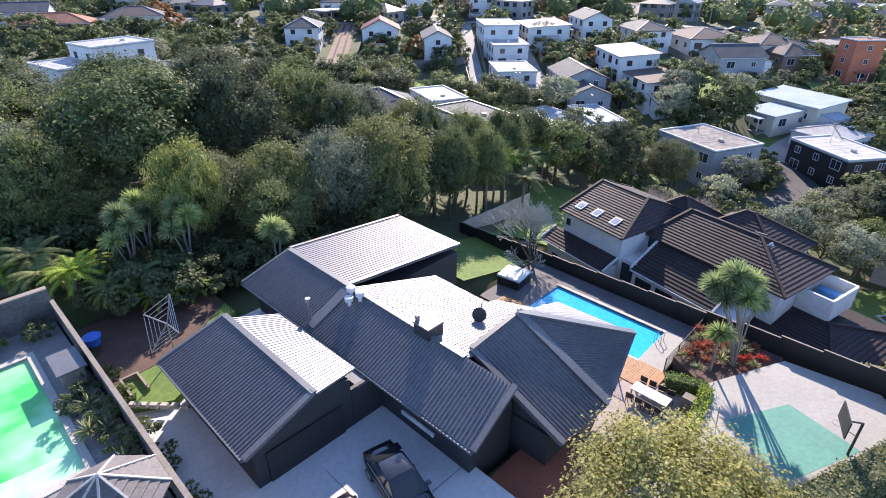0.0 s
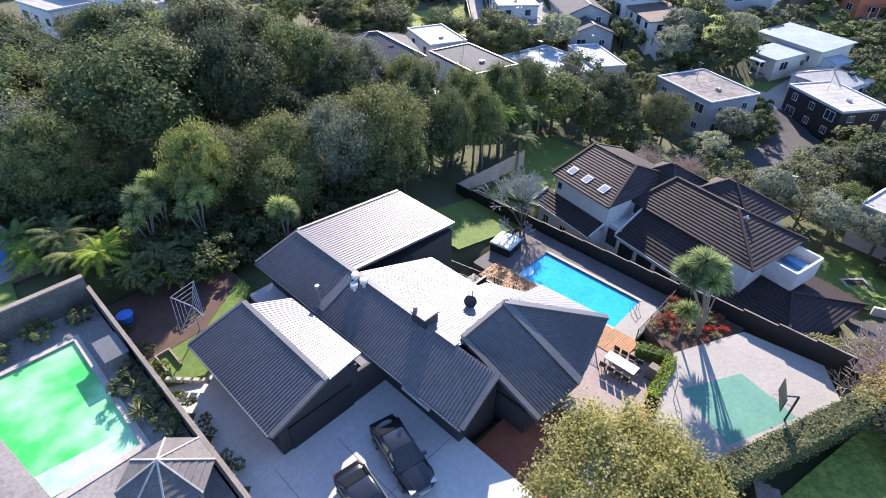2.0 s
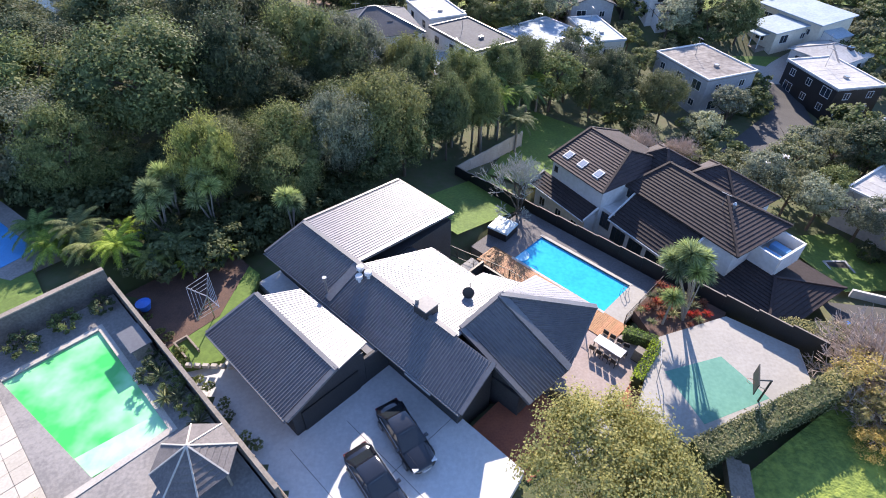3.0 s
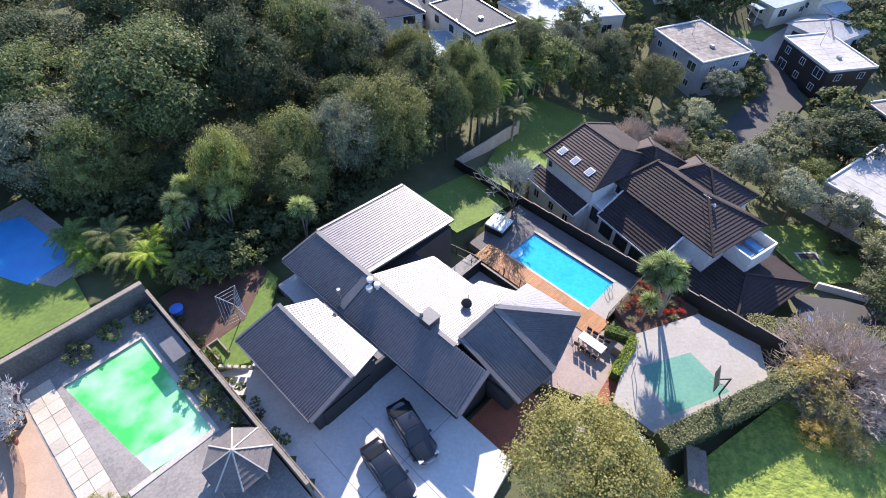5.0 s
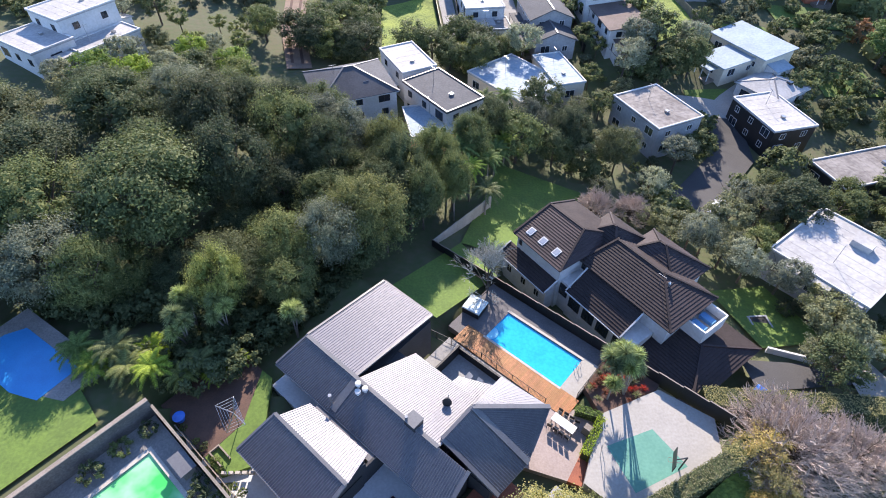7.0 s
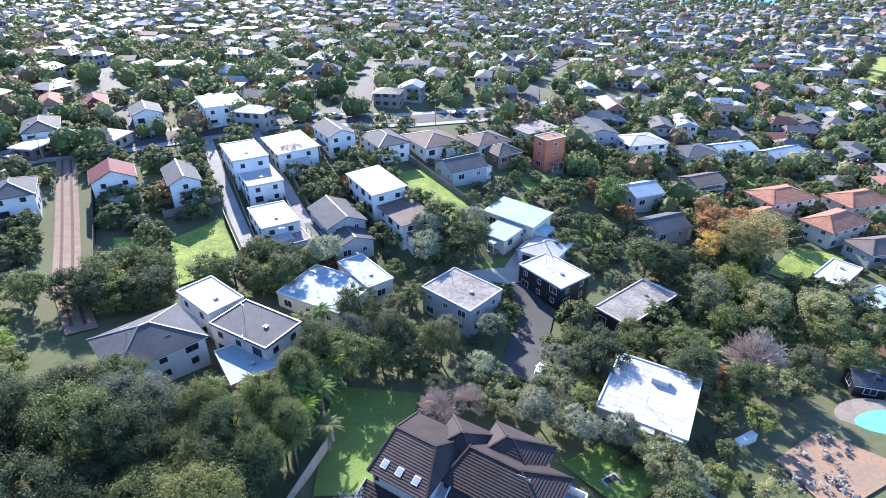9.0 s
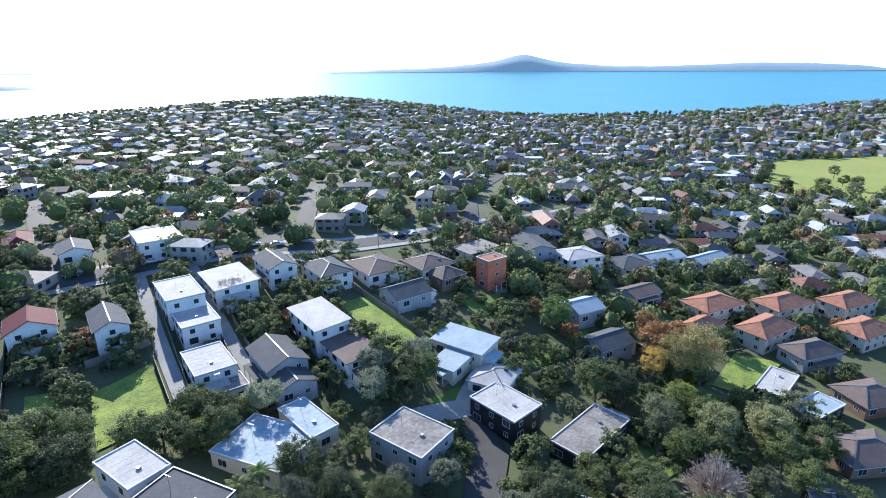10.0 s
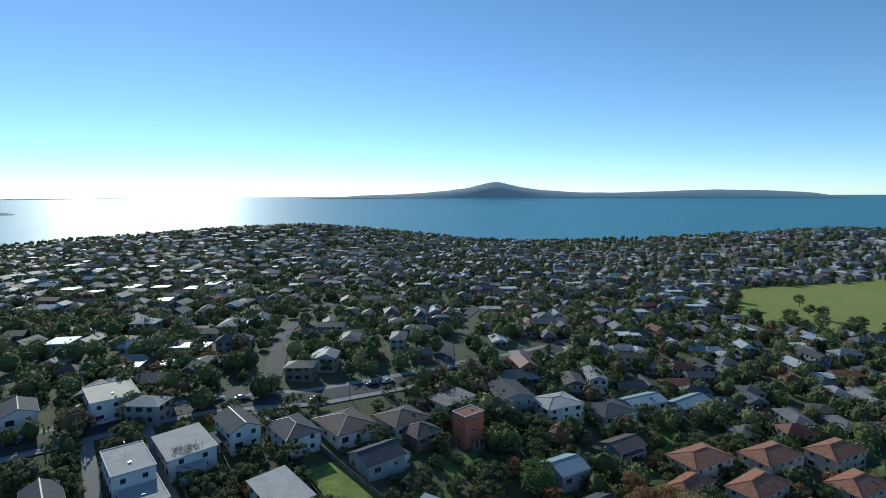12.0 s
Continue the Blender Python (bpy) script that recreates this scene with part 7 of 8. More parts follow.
for x in (-0.7, 0.7):
    part("leg", Geo().box(x - .05, x + .05, -0.45, 0.5, 0, 0.42), M["timber"], wl)


def board_fence(a, b, za, zb, h, material, label, cap=None):
    """A tall boarded boundary fence in plot coordinates, stepping with the ground: posts, panels and a cap rail."""
    e = empty("fence", UV, label, "fence")
    A, B = Vector((*a, za)), Vector((*b, zb))
    n = max(1, round((B - A).length / 2.4))
    for i in range(n + 1):
        c = A.lerp(B, i / n)
        part("post", Geo().box(c.x - .06, c.x + .06, c.y - .06, c.y + .06, c.z - 0.4, c.z + h + 0.04), material, e)
    for i in range(n):
        c, d = A.lerp(B, i / n), A.lerp(B, (i + 1) / n)
        m = (c.z + d.z) / 2
        part("panel", Geo().beam((c.x, c.y, m + h / 2), (d.x, d.y, m + h / 2), 0.06, h + 0.3), material, e)
        part("cap", Geo().beam((c.x, c.y, m + h + 0.17), (d.x, d.y, m + h + 0.17), 0.12, 0.04), cap or material, e)


board_fence((3.6, 38.8), (-9.0, 38.9), -0.9, -1.9, 1.75, M["black"], "tall black-stained boundary fence beside the court", M["timber"])
board_fence((-9.0, 38.9), (-34.6, 39.2), -1.9, -3.0, 1.7, M["black"], "tall black-stained boundary fence behind the pool", M["timber"])
board_fence((-34.6, 39.3), (-34.6, 51.5), -3.1, -3.4, 1.7, M["paling"], "pale grey paling fence below the bush")
pad("flowerbed", [(-9.0, 33.5), (-6.2, 31.9), (-3.4, 37.9), (-3.4, 38.7), (-9.0, 38.7)], -1.05, M["bark_mulch"], "planted bed of succulents between pool and court", 1.0, category="bed")


def tiled_slope(g, e0, e1, r1, r0, step=0.36, thick=0.07):
    """Courses of tiles, stepped like a stair, as one sheet between the eave e0-e1 and the ridge r0-r1."""
    e0, e1, r0, r1 = [Vector(p) for p in (e0, e1, r0, r1)]
    n = max(3, int(((r0 + r1) / 2 - (e0 + e1) / 2).length / step))
    up = Vector((0, 0, thick))
    v = [e0 - up, e1 - up]
    for i in range(n):
        a, b = i / n, (i + 1) / n
        v += [e0.lerp(r0, a) + up, e1.lerp(r1, a) + up, e0.lerp(r0, b), e1.lerp(r1, b)]
    g.add(v, [(2 * i, 2 * i + 1, 2 * i + 3, 2 * i + 2) for i in range(len(v) // 2 - 1)])


def tiled_hip(parent, u0, u1, v0, v1, ze, zr, k0, k1, vr=None):
    """A tiled hipped roof: eave rectangle, ridge from k0 to k1 along u."""
    vr = (v0 + v1) / 2 if vr is None else vr
    c = [(u0, v0, ze), (u1, v0, ze), (u1, v1, ze), (u0, v1, ze)]
    r = [(k0, vr, zr), (k1, vr, zr)]
    for q in ((c[0], c[1], r[1], r[0]), (c[2], c[3], r[0], r[1]), (c[1], c[2], r[1], r[1]), (c[3], c[0], r[0], r[0])):
        g = Geo()
        tiled_slope(g, *q)
        rp = part("roof", g, M["rooftile"], parent)
    cap = Geo().beam(r[0], r[1], 0.26, 0.22)
    for p, q in ((c[0], r[0]), (c[3], r[0]), (c[1], r[1]), (c[2], r[1])):
        cap.beam((p[0], p[1], p[2] + 0.08), (q[0], q[1], q[2] + 0.08), 0.24, 0.16)
    part("ridge_cap", cap, M["rooftile"], rp)
    return rp


def neighbour():
    """The tiled house next door; x runs along its front, which faces -y."""
    e = empty("house", at_uv(-5.4, 44.05, 0, -13), "white two-storey house with dark brown tiled hipped roofs", "house")
    w, tile = M["white"], M["rooftile"]
    part("wall", Geo().box(-20.3, -12.9, -3.2, 6.4, -7.0, 1.0), w, e)
    part("gable_wall", Geo().add([(-20.3, -3.2, 1.0), (-20.3, 6.4, 1.0), (-20.3, 2.0, 2.75), (-20.1, -3.2, 1.0), (-20.1, 6.4, 1.0), (-20.1, 2.0, 2.75)],
                                 [(0, 2, 1), (3, 4, 5), (0, 3, 5, 2), (1, 2, 5, 4)]), w, e)
    part("wall", Geo().box(-12.9, -0.3, 0.45, 7.9, -7.0, 0.42), w, e)
    part("wall", Geo().box(-10.8, -3.5, 7.9, 11.1, -7.0, 0.42), w, e)
    part("lower_wall", Geo().box(-20.9, -13.2, -4.7, -3.2, -7.0, -2.05), w, e)
    part("lower_wall", Geo().box(-11.4, -1.6, -2.8, 0.45, -7.2, -1.72), w, e)
    part("lower_wall", Geo().box(-1.6, 5.6, -2.4, 8.8, -7.5, -3.25), w, e)
    part("bay", Geo().box(-13.2, -11.4, -2.6, 0.45, -7.0, -1.3), w, e, "white rendered bay between the lean-to roofs")
    rl = tiled_hip(e, -20.7, -12.6, -3.7, 7.0, 1.05, 2.95, -20.6, -14.8, vr=2.1)
    tiled_hip(e, -12.9, 0.25, 0.0, 8.35, 0.5, 2.4, -11.6, -4.9, vr=4.6)
    tiled_hip(e, -16.6, -9.9, 2.6, 9.4, 0.6, 2.9, -13.3, -12.9, vr=5.7)
    tiled_hip(e, -11.3, -3.0, 4.8, 11.6, 0.5, 2.7, -8.3, -7.5, vr=8.1)
    tiled_hip(e, -3.2, 6.4, -3.0, 9.7, -3.3, -1.75, -0.4, 2.6, vr=3.4)
    for x0, x1, y0, y1, z0, z1 in ((-21.4, -13.0, -5.2, -3.22, -2.1, -1.2), (-11.6, -3.3, -3.1, 0.42, -1.7, 0.32)):
        g = Geo()
        tiled_slope(g, (x0, y0, z0), (x1, y0, z0), (x1, y1, z1), (x0, y1, z1))
        lr = part("lean_to_roof", g, tile, e, "dark tiled lean-to roof")
        for x in (x0, x1):
            part("verge", Geo().beam((x, y0, z0 + 0.08), (x, y1, z1 + 0.08), 0.16, 0.2), M["white"], lr)
        part("gutter", Geo().beam((x0, y0 - 0.06, z0 - 0.06), (x1, y0 - 0.06, z0 - 0.06), 0.13, 0.11), M["white"], lr)
    part("gable_wall", Geo().add([(-11.4, -2.8, -1.72), (-11.4, 0.45, -1.72), (-11.4, 0.45, 0.2), (-11.2, -2.8, -1.72), (-11.2, 0.45, -1.72), (-11.2, 0.45, 0.2)],
                                 [(0, 2, 1), (3, 4, 5), (0, 3, 5, 2), (1, 2, 5, 4)]), w, e)
    for x in (-19.2, -17.1, -14.8):
        y, k = -2.2, 1.9 / 5.8
        z = 1.05 + 1.5 * k + 0.14
        sk = part("skylight", Geo().slab([(x - .42, y - .5, z - .5 * k), (x + .42, y - .5, z - .5 * k), (x + .42, y + .5, z + .5 * k), (x - .42, y + .5, z + .5 * k)], 0.16), M["frame"], e, "white-framed roof skylight")
        part("pane", Geo().slab([(x - .3, y - .36, z - .36 * k + .025), (x + .3, y - .36, z - .36 * k + .025), (x + .3, y + .36, z + .36 * k + .025), (x - .3, y + .36, z + .36 * k + .025)], 0.05), M["skyglass"], sk)
    rv = part("roof_vent", Geo().tube([(-3.6, 4.0, 1.6), (-3.6, 4.0, 2.35), (-3.6, 4.0, 2.55)], [0.13, 0.2, 0.08], 10), M["steel"], e)
    part("aerial", Geo().tube([(-4.4, 3.4, 1.7), (-4.4, 3.4, 3.4)], [0.03, 0.02], 6), M["steel"], rv)
    part("boom", Geo().beam((-4.9, 3.4, 3.2), (-3.9, 3.4, 3.3), 0.04), M["steel"], rv)
    b = part("balcony", Geo().box(-0.3, 2.3, 3.4, 7.4, -1.15, -0.95), M["concrete"], e, "white-walled balcony with blue loungers")
    for q in ((-0.28, 2.3, 3.3, 3.5), (-0.28, 2.3, 7.3, 7.5), (2.15, 2.35, 3.5, 7.3)):
        part("parapet", Geo().box(*q, -1.75, 0.2), w, b)
    for y in (4.4, 6.0):
        part("seat", Geo().box(0.2, 1.8, y - 0.4, y + 0.4, -0.95, -0.45), M["bluefab"], b, "blue cushioned outdoor seat")
    window(e, Matrix.Translation((-19.7, -3.22, -0.1)), 0.5, 0.7, M["black"], 0)
    window(e, Matrix.Translation((-12.3, -2.62, -2.6)), 1.3, 1.8, M["black"], 2)
    window(e, Matrix.Translation((-12.2, 0.43, -0.3)), 1.0, 1.1, M["black"], 2)
    for x in (-19.6, -17.0, -14.6):
        window(e, Matrix.Translation((x, -4.72, -3.8)), 0.9, 1.2, M["frame"])
    for x in (-10.2, -8.0, -5.8, -3.4):
        window(e, Matrix.Translation((x, -2.82, -3.2)), 1.7, 1.7, M["black"], 2)


neighbour()
tp = empty("trampoline", at_uv(2.6, 57.4, -6.2, -45), "rectangular black trampoline with padded rim", "trampoline")
part("mat", Geo().box(-2.0, 2.0, -1.0, 1.0, 0.55, 0.6), M["black"], tp)
for q in ((-2.2, 2.2, -1.2, -1.0), (-2.2, 2.2, 1.0, 1.2), (-2.2, -2.0, -1.0, 1.0), (2.0, 2.2, -1.0, 1.0)):
    part("pad", Geo().box(*q, 0.5, 0.66), M["grey"], tp)
for x in (-2, 2):
    for y in (-1, 1):
        part("leg", Geo().box(x - .05, x + .05, y - .05, y + .05, -0.4, 0.5), M["steel"], tp)
sl = empty("play_slide", at_uv(4.4, 46.5, -4.0, 20), "blue and pink plastic play slide", "slide")
part("chute", Geo().slab([(0, -.35, 1.4), (0, .35, 1.4), (2.2, .35, 0.2), (2.2, -.35, 0.2)], 0.1), M["blue"], sl)
part("mat", Geo().prism([(2.4, -0.9), (4.0, -0.9), (4.0, 0.7), (2.4, 0.7)], 0, 0.35, 0.1), M["fabric_pink"], sl)
part("ladder", Geo().box(-0.1, 0.05, -.3, .3, 0, 1.4), M["blue"], sl)


def bare_tree(x, y, z, h, spread, seed, label, twigs=True, material="twig"):
    """A leafless tree: forking limbs ending in a haze of fine twigs."""
    r = random.Random(seed)
    g, t = Geo(), Geo()

    def grow(p, d, length, rad, depth):
        q = p + d * length
        (g if depth < 3 else t).tube([p, q], [rad, rad * 0.65], 5 if depth < 2 else 3)
        if depth >= 6:
            return
        for _ in range(3 if depth < 5 else 2):
            nd = (d + Vector((r.uniform(-1, 1), r.uniform(-1, 1), r.uniform(-0.35, 0.75))) * spread).normalized()
            grow(q, nd, length * r.uniform(0.6, 0.85), max(0.02, rad * 0.62), depth + 1)

    for k in range(3):
        grow(Vector((0, 0, 0.0 - 0.2)), Vector((r.uniform(-.5, .5), r.uniform(-.5, .5), 1)).normalized(), h * 0.27, 0.15, 0)
    e = empty("bare_tree", Matrix.Translation((x, y, z)), label, "tree")
    part("trunk", g, M["bark"], e)
    tagged(part("brushwood", t, M[material], e), kind="stuff")


def bare_dome(x, y, z, rad, high, n, seed, label):
    """A wide domed leafless tree: many limbs from a low fork, fraying into fine twigs."""
    r = random.Random(seed)
    g, t = Geo(), Geo()
    g.tube([(0, 0, -0.6), (0, 0, high * 0.18)], [0.28, 0.2], 8)
    for k in range(n):
        a = 2.39996 * k + r.uniform(-0.2, 0.2)
        el = math.acos(r.uniform(0.08, 1.0))
        tip = Vector((math.cos(a) * math.sin(el) * rad, math.sin(a) * math.sin(el) * rad, high * (0.22 + 0.78 * math.cos(el)))) * r.uniform(0.8, 1.05)
        root = Vector((0, 0, high * 0.17))
        bend = root.lerp(tip, 0.5) + Vector((r.uniform(-.5, .5), r.uniform(-.5, .5), 0.35 * math.sin(el) + 0.3))
        g.tube([root, bend, tip], [0.1, 0.055, 0.022], 4)
        for m in range(12):
            s = r.uniform(0.35, 1.0)
            p = root.lerp(bend, s * 2) if s < 0.5 else bend.lerp(tip, s * 2 - 1)
            d = ((tip - root).normalized() + Vector((r.uniform(-1, 1), r.uniform(-1, 1), r.uniform(-0.3, 1.0)))).normalized()
            q = p + d * r.uniform(0.7, 1.5)
            t.tube([p, q], [0.03, 0.02], 3)
            for _ in range(4):
                w = p.lerp(q, r.uniform(0.3, 1.0))
                t.tube([w, w + (d + Vector((r.uniform(-1, 1), r.uniform(-1, 1), r.uniform(-0.4, 0.9)))).normalized() * r.uniform(0.35, 0.8)], [0.018, 0.012], 3)
    e = empty("bare_tree", Matrix.Translation((x, y, z)), label, "tree")
    part("trunk", g, M["bark"], e)
    tagged(part("brushwood", t, M["twig"], e), kind="stuff")


bare_dome(34.2, 22.4, -2.9, 6.2, 4.9, 170, 3, "wide domed leafless pinkish-brown tree beyond the hedge")
bare_dome(40.5, 21.0, -3.4, 4.6, 4.6, 80, 4, "leafless pinkish-brown tree beyond the hedge")
for k, (x, y, w) in enumerate(((29.8, 17.8, 0.6), (32.0, 16.8, 0.62))):
    tree("gold_bush", x, y, w, 80 * k, "half-bare shrub with golden yellow leaves", z=-1.8)
px_, py_ = xy(6.5, 37.6)
tree("gold_bush", px_, py_, 1.0, 30, "half-bare shrub with golden yellow leaves", z=-1.5)
px_, py_ = xy(8.6, 35.6)
tree("gold_bush", px_, py_, 0.85, 130, "half-bare shrub with golden yellow leaves", z=-1.5)
px_, py_ = xy(-24.7, 37.6)
bare_tree(px_, py_, -2.6, 7.6, 0.85, 5, "grey lichen-covered leafless tree beside the fence", material="twig_grey")
bare_dome(27.2, 60.4, -6.0, 2.6, 3.6, 50, 6, "leafless brown shrub on the shaded lawn")
bare_dome(32.6, 60.0, -6.4, 2.3, 3.4, 45, 7, "leafless brown shrub on the shaded lawn")
bare_dome(80.5, 47.6, -9.6, 5.0, 8.6, 130, 8, "tall domed leafless pinkish-brown tree")
bare_tree(-25.9, 16.6, 4.0, 5.0, 0.85, 9, "bleached white leafless tree beside the wall", material="twig_white")
bare_tree(28.5, 152, 2.0, 7.5, 0.6, 10, "tall leafless tree before a white house")
# golden tree over the entry, and its under-planting
tree("gold", 9.9, 13.5, 1.1, 40, "spreading tree with fine golden green leaves", z=0.6)
tree("gold", 12.5, 10.8, 0.9, 160, "spreading tree with fine golden green leaves", z=0.2)
for i, (u, v, z, k, s) in enumerate(((-3.4, 22.6, -0.9, "shrub", 0.8), (-2.6, 24.0, -1.0, "shrub", 0.6), (-3.8, 20.6, -0.4, "shrub", 0.9), (-1.0, 22.2, -1.0, "shrub_dark", 0.9), (0.4, 21.0, -1.0, "olive", 0.45))):
    x, y = xy(u, v)
    tree(k, x, y, s, i * 70, "leafy shrub beside the court path", z=z)
# cabbage tree and bed planting


def cabbage(u, v, z, heads, label):
    e = empty("cabbage_tree", at_uv(u, v, z), label, "tree")
    for k, (dx, dy, h, s) in enumerate(heads):
        part("trunk", Geo().tube([(0, 0, -0.3), (dx * 0.35, dy * 0.35, h * 0.5), (dx, dy, h)], [0.12, 0.08, 0.05] if k % 3 == 0 else [0.05, 0.05, 0.05], 7), M["palebark"], e)
        part("head", CABB, None, e, m=Matrix.Translation((dx, dy, h)) @ pose(0, 0, 0, 0, 0, 77 * k) @ Matrix.Scale(s, 4))


cabbage(-5.6, 35.4, -1.0, ((-1.5, -0.5, 6.9, 1.3), (-0.5, -0.2, 6.6, 1.25), (-0.2, -1.3, 6.1, 1.25), (-2.1, -1.4, 6.2, 1.3), (-1.1, -1.1, 7.2, 1.3), (-0.9, 0.3, 5.9, 1.15), (-2.4, -0.5, 5.8, 1.15), (0.2, -0.6, 5.6, 1.15), (-1.3, -1.9, 5.9, 1.2)), "tall cabbage tree with bright spiky green heads")
cabbage(-6.6, 33.8, -1.0, ((0.0, 0.0, 3.0, 1.2),), "short cabbage tree with a spiky green head")
for k, (u, v, s, red) in enumerate(((-8.2, 34.6, .8, 1), (-7.6, 36.0, .7, 1), (-8.4, 36.6, .6, 0), (-6.9, 36.4, .7, 1), (-5.4, 36.0, .6, 1), (-4.4, 37.0, .7, 2), (-7.2, 33.0, .6, 0), (-6.0, 37.4, .6, 1), (-8.5, 33.6, .6, 0), (-7.4, 37.6, .7, 0), (-4.9, 34.9, .5, 1), (-8.0, 35.3, .9, 1), (-8.6, 35.6, .7, 0), (-7.0, 35.2, .9, 1), (-7.9, 37.3, .9, 1), (-6.4, 35.0, .8, 0), (-6.6, 37.0, .9, 1), (-5.6, 37.0, .8, 0), (-5.0, 36.4, .7, 1), (-7.0, 34.2, .8, 1), (-8.3, 34.0, .7, 1), (-6.2, 36.0, .9, 0), (-4.6, 35.9, .6, 0), (-8.7, 37.4, .8, 1), (-6.2, 38.0, .8, 0), (-5.2, 38.0, .7, 1))):
    e = empty("succulent", at_uv(u, v, -1.05), ("spiky grey-green succulent in the bed", "reddish-brown spiky succulent in the bed", "bright red spiky bromeliad in the bed")[red], "plant", "bed plants")
    part("rosette", (FLAX, SUCC, SUCC)[red], None, e, m=Matrix.Translation((0, 0, 0.35)) @ pose(0, 0, 0, 0, 0, 50 * k) @ Matrix.Scale(s, 4))
# shrubs and rosettes inside the green pool's wall
for k, (u, v) in enumerate(((-25.6, 2.9), (-24.4, 2.7), (-23.2, 3.0), (-22.2, 2.8), (-21.0, 3.0), (-19.9, 2.8), (-24.9, 2.2), (-22.7, 2.2))):
    if k % 2:
        e = empty("flax_plant", at_uv(u, v, 5.22), "spiky flax clump beside the wall", "plant", "wall bed plants")
        part("rosette", FLAX, None, e, m=Matrix.Translation((0, 0, 0.3)) @ pose(0, 0, 0, 0, 0, 40 * k) @ Matrix.Scale(0.9, 4))
    else:
        x, y = xy(u, v)
        tree("shrub_dark", x, y, 0.42, 50 * k, "dark shrub beside the wall", z=5.2)
for k, (u, v, key, s) in enumerate(((-21.0, -5.6, "gold_bush", .4), (-20.0, -4.9, "shrub_dark", .5), (-19.4, -6.2, "gold_bush", .5), (-18.8, -4.2, "shrub", .5), (-32.4, -2.2, "shrub_dark", .55), (-32.6, 0.2, "shrub_dark", .5), (-32.5, 2.4, "shrub_dark", .45))):
    x, y = xy(u, v)
    tree(key, x, y, s, 60 * k, "garden shrub beside the green pool", z=5.2)
for k in range(16):
    x, y = xy(-32.5 + k * 0.95, 4.55 + 0.15 * (k % 2))
    if k % 3 != 1:
        tree("shrub", x, y, 0.22 + 0.05 * (k % 2), 50 * k, "small flowering plant along the drive wall", z=2.7)
# left garden: covered blue pool, lawn, palms
drape("lawn", [(-52, 28), (-36, 16), (-26.5, 26.5), (-38, 40)], M["grass"], "neighbouring lawn, mostly in shade", "lawn")
bp_ = empty("covered_pool", Matrix.Translation((-35.3, 32.7, float(land(-35.3, 32.7)) + 0.35)) @ pose(0, 0, 0, 0, 0, -36), "swimming pool under a bright blue cover", "pool")
part("surround", Geo().prism([(-6.4, -3.8), (6.4, -3.8), (6.4, 3.8), (-6.4, 3.8)], -0.6, 0.02), M["stone"], bp_)
part("cover", Geo().prism([(-4.6, -2.4), (4.4, -2.4), (4.4, 2.4), (-4.0, 2.4), (-5.0, 0.8), (-5.2, -0.8)], 0.0, 0.06), M["poolcover"], bp_)
for k, (x, y, s) in enumerate(((-28.5, 32, 1.1), (-25.1, 31.1, 1.0), (-22.8, 30.6, 0.9), (-20.4, 30.2, 0.8), (-30.5, 33.5, 1.0), (-26.8, 33, 1.1), (-23.8, 33.2, 1.0), (-19.0, 31.6, 0.8))):
    palm(x, y, 1.6 + 0.5 * (k % 3), k % 2, s, "low palm with arching green fronds beside the wall")
cabbage(-33.3, 17.4, 1.4, ((0, 0, 5.0, 1.3), (0.7, 0.3, 4.6, 1.1), (-0.4, 0.8, 4.4, 1.1)), "cabbage tree with bright spiky heads at the bush edge")
for k, (u, v) in enumerate(((-39.6, 9.5), (-41.2, 11.2), (-38.4, 13.0))):
    cabbage(u, v, 2.0, ((0, 0, 6.0, 1.3), (0.9, 0.3, 5.4, 1.2), (-0.5, 0.9, 5.0, 1.2), (0.4, -0.9, 4.4, 1.1)), "cabbage tree with pale spiky heads at the bush edge")
for k in range(26):
    u, v = -36.5 - (k * 7 % 5) * 0.9, 6.0 + k * 0.85
    x, y = xy(u, v)
    edge.append(("shrub_dark" if k % 3 else "shrub", x, y, 0.8 + 0.1 * (k % 4), 33 * k))
# trees round the neighbouring house
for k, (x, y, key, s) in enumerate(((43, 47, "silver", 0.75), (39.9, 52.4, "silver", 0.65), (46.5, 44.5, "silver", 0.7), (47.5, 36.5, "olive", 0.8), (41.5, 50, "olive", 0.9), (44.5, 33, "olive", 0.7), (37, 55.5, "olive", 0.8), (50, 33.5, "silver", 0.55), (34.5, 58.5, "olive", 0.6), (48.5, 40, "olive", 0.75))):
    tree(key, x, y, s, 47 * k, "grey-green olive-like tree beside the tiled house")
for k, (x, y, key, w) in enumerate(((45.2, 50, "olive", 1.0), (44.2, 55.8, "olive", 1.0), (38.5, 53.5, "silver", 0.75), (46.8, 45, "olive", 1.0), (48, 36.5, "olive", 1.0), (39.5, 64, "round", 1.1), (50.6, 57.8, "bush3", 0.7), (62.7, 58, "bush2", 0.7), (52, 53, "round", 1.2), (59, 61.5, "bush0", 0.7), (48, 60.5, "silver", 0.7), (55, 58, "round", 1.1), (42.5, 59.5, "olive", 0.9), (49.5, 48.5, "silver", 0.7), (51.5, 37.5, "olive", 0.8), (45, 63.5, "shrub", 1.5), (35.5, 63.5, "shrub", 1.4), (56, 64, "bush2", 0.6))):
    if clear(x, y, 2.6):
        tree(key, x, y, w, 53 * k, "dense grey-green tree beside the tiled house")
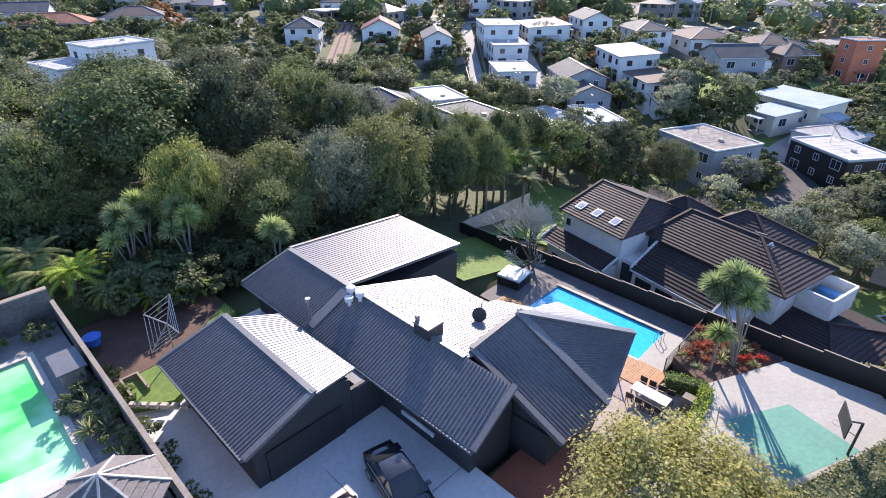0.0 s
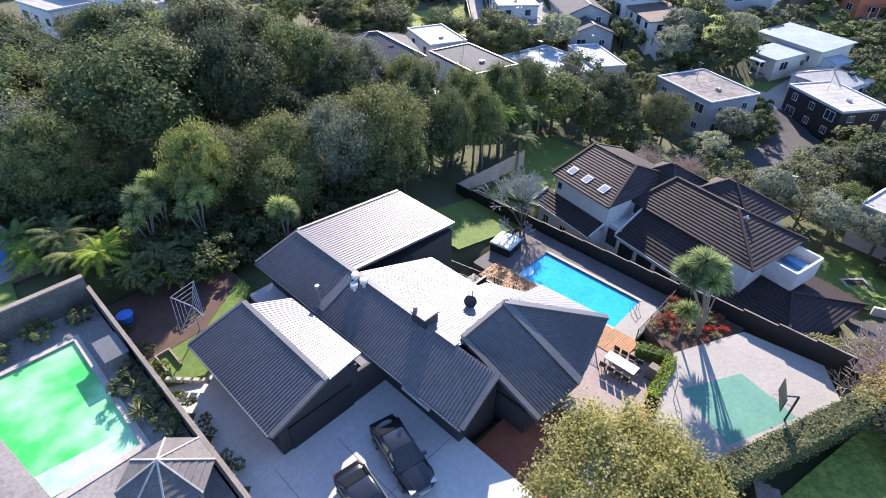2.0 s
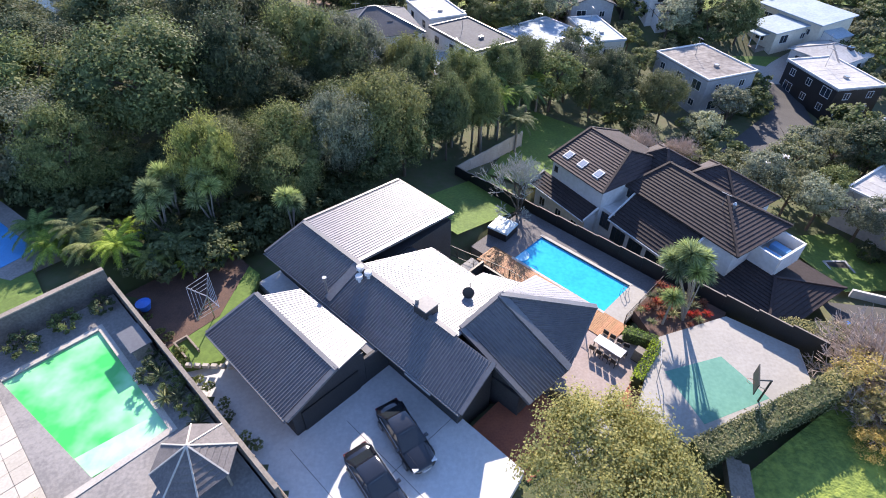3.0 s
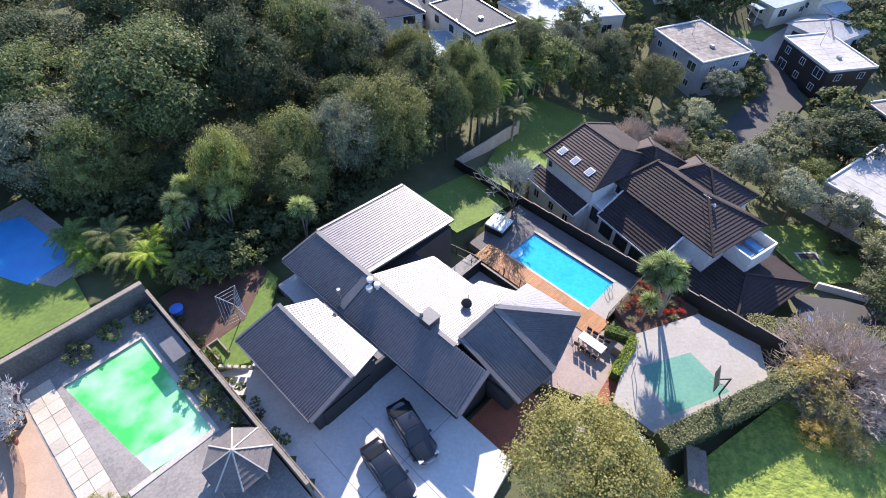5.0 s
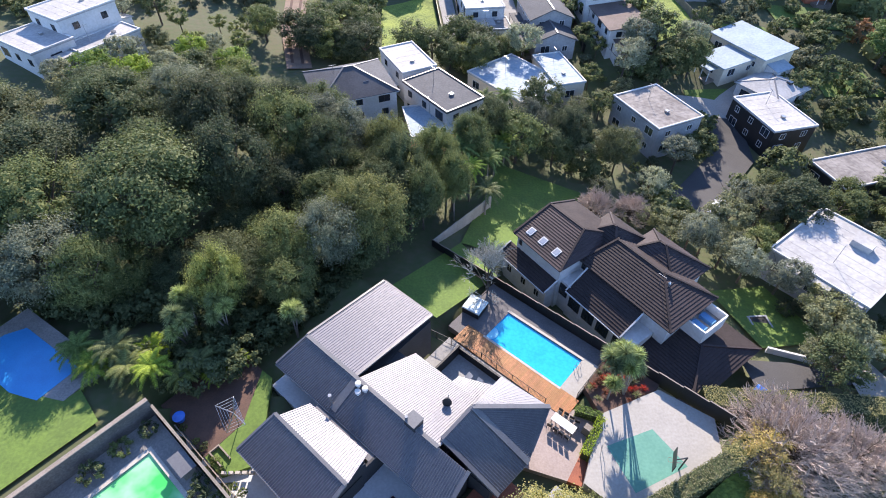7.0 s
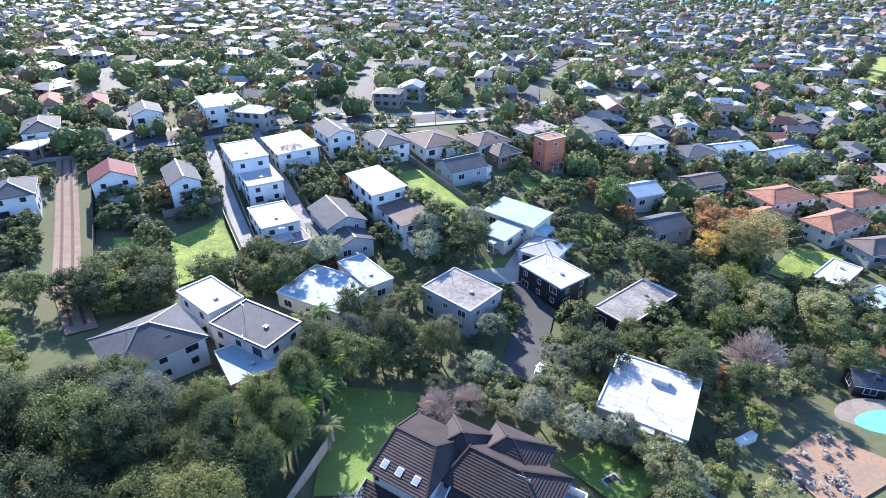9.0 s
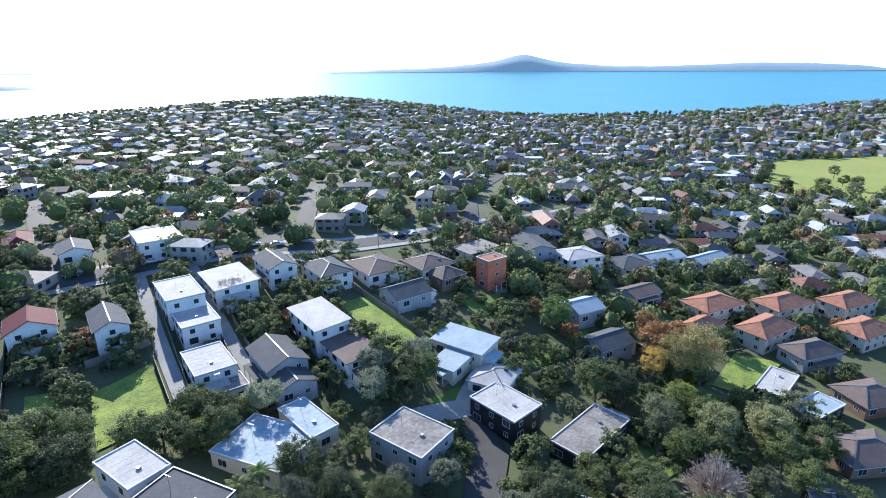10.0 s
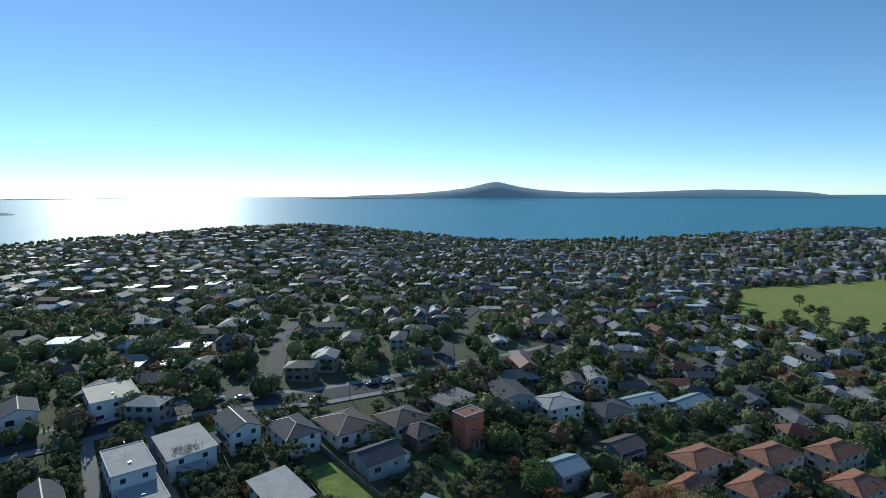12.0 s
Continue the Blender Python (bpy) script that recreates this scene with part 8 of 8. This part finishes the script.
for k, (x, y, w) in enumerate(((-15.2, 33.4, 1.2), (-13.4, 36.6, 1.3), (-16.8, 31.2, 1.0), (-11.8, 39.3, 1.3), (-9.6, 41.6, 1.2), (-18.8, 30.2, 1.1), (-14.0, 34.5, 1.0), (-12.2, 37.4, 1.1), (-10.4, 40.0, 1.2), (-7.6, 44.2, 1.3), (-17.6, 32.4, 1.2))):
    edge.append(("shrub_dark" if k % 3 else "shrub", x, y, w, 49 * k))
thicket(edge, "undergrowth", "dense dark undergrowth along the bush edge")
for k, (x, y) in enumerate(((-16.2, 32.3), (-13.0, 35.4), (-17.8, 30.6))):
    palm(x, y, 1.1, k % 2, 0.6, "young palm with arching green fronds at the bush edge")
drape("lawn", [(-2, 44), (3, 39), (11, 47), (7, 53)], M["grass"], "shaded lawn behind the house", "lawn")
drape("driveway", [(36.9, 34.4), (43.7, 33.6), (48.4, 30.6), (36.7, 30.0)], M["asphalt"], "dark shaded yard behind the tall hedge", "driveway")
drape("driveway", [(48.6, 36.0), (51.2, 36.0), (53.0, 28.5), (47.6, 28.5)], M["pale_conc"], "pale concrete driveway beside the white-roofed house", "driveway", lift=0.18)
drape("lawn", [(38.5, 45.5), (46, 46), (49, 36.5), (40.5, 36)], M["grass"], "shaded lawn beside the tiled house", "lawn")
for p, q in (((40.7, 35.6), (45.6, 33.6)), ((45.6, 33.6), (48.1, 34.2))):
    z0, z1 = float(land(*p)), float(land(*q))
    lw = part("garden_wall", Geo().beam((*p, z0 + 0.35), (*q, z1 + 0.35), 0.25, 0.9), M["white"])
    tagged(lw, "low white garden wall above the yard", "wall", kind="structure")
for k, (x, y, w) in enumerate(((-2.5, 50.5, 0.85), (0.5, 55.5, 0.9), (3.0, 60.5, 0.85), (-5.5, 47.0, 0.8))):
    tree("bush%d" % (k % 3), x, y, w, 83 * k, BUSH, group="bush gully trees")
for k, (x, y, w) in enumerate(((366, 190, 1.3), (372, 178, 1.1), (380, 160, 1.4), (388, 146, 1.2), (396, 130, 1.3), (404, 116, 1.1), (398, 206, 1.2), (424, 217, 1.3), (452, 230, 1.2), (430, 160, 1.0), (440, 172, 0.9), (470, 190, 1.0))):
    tree("bush%d" % (k % 4), x, y, w, 37 * k, "broad dark tree at the edge of the park")
# the far corner: kidney pool and building site
kp = empty("kidney_pool", Matrix.Translation((89.2, 30.6, float(land(89.2, 30.6)) + 0.35)) @ pose(0, 0, 0, 0, 0, -30), "kidney-shaped turquoise pool with a dark timber surround", "pool")
part("surround", Geo().prism([(7.5 * math.cos(a), 5.0 * math.sin(a)) for a in [2 * math.pi * k / 24 for k in range(24)]], -1.5, 0.0), M["timber"], kp)
part("water", Geo().prism([(4.6 * math.cos(a) * (1 + 0.14 * math.cos(2 * a)), 2.5 * math.sin(a) + 0.5 * math.cos(a)) for a in [2 * math.pi * k / 28 for k in range(28)]], -0.1, 0.05), M["pool_step"], kp)
drape("building_site", [(65, 33), (77, 34), (81, 24), (63, 24)], M["clay"], "brown clay building site with rubble", "site")
for k, (x, y, w) in enumerate(((64, 30, 2.4), (70, 29, 3.2), (75, 31, 2.0), (67, 26, 2.6))):
    rb = tagged(part("rubble_pile", crown("rubble", w, 0.5, 10, 25, 0.4, M["stone"], 90 + k), None, m=Matrix.Translation((x, y, float(land(x, y)) + 0.3))), "heap of pale rubble on the clay site", "rubble", kind="stuff")
pl = empty("site_fence", Matrix.Translation((64, 37, float(land(64, 37)))), "white wrapped stack beside the building site", "stack")
part("stack", Geo().prism([(-2, -0.5), (2, -0.5), (2, 0.5), (-2, 0.5)], -0.3, 1.2, 0.05), M["white"], pl)
for k, (x, y, key, s) in enumerate(((52, 34, "olive", .6), (58, 38, "shrub", 1.2), (62, 40, "round", .7), (66, 42, "round", .8), (70, 44, "bush0", .6), (76, 42, "olive", .9), (80, 40, "bush2", .7), (96, 40, "bush0", .8), (98, 34, "round", 1.0), (92, 26, "round", .9), (84, 24, "bush2", .7), (56, 28, "olive", .7), (52, 26, "shrub_dark", 1.2), (100, 46, "bush0", .9), (90, 44, "olive", .8), (106, 50, "bush2", .9), (110, 44, "bush0", .8))):
    tree(key, x, y, s, 61 * k, "leafy garden tree beside the building site")
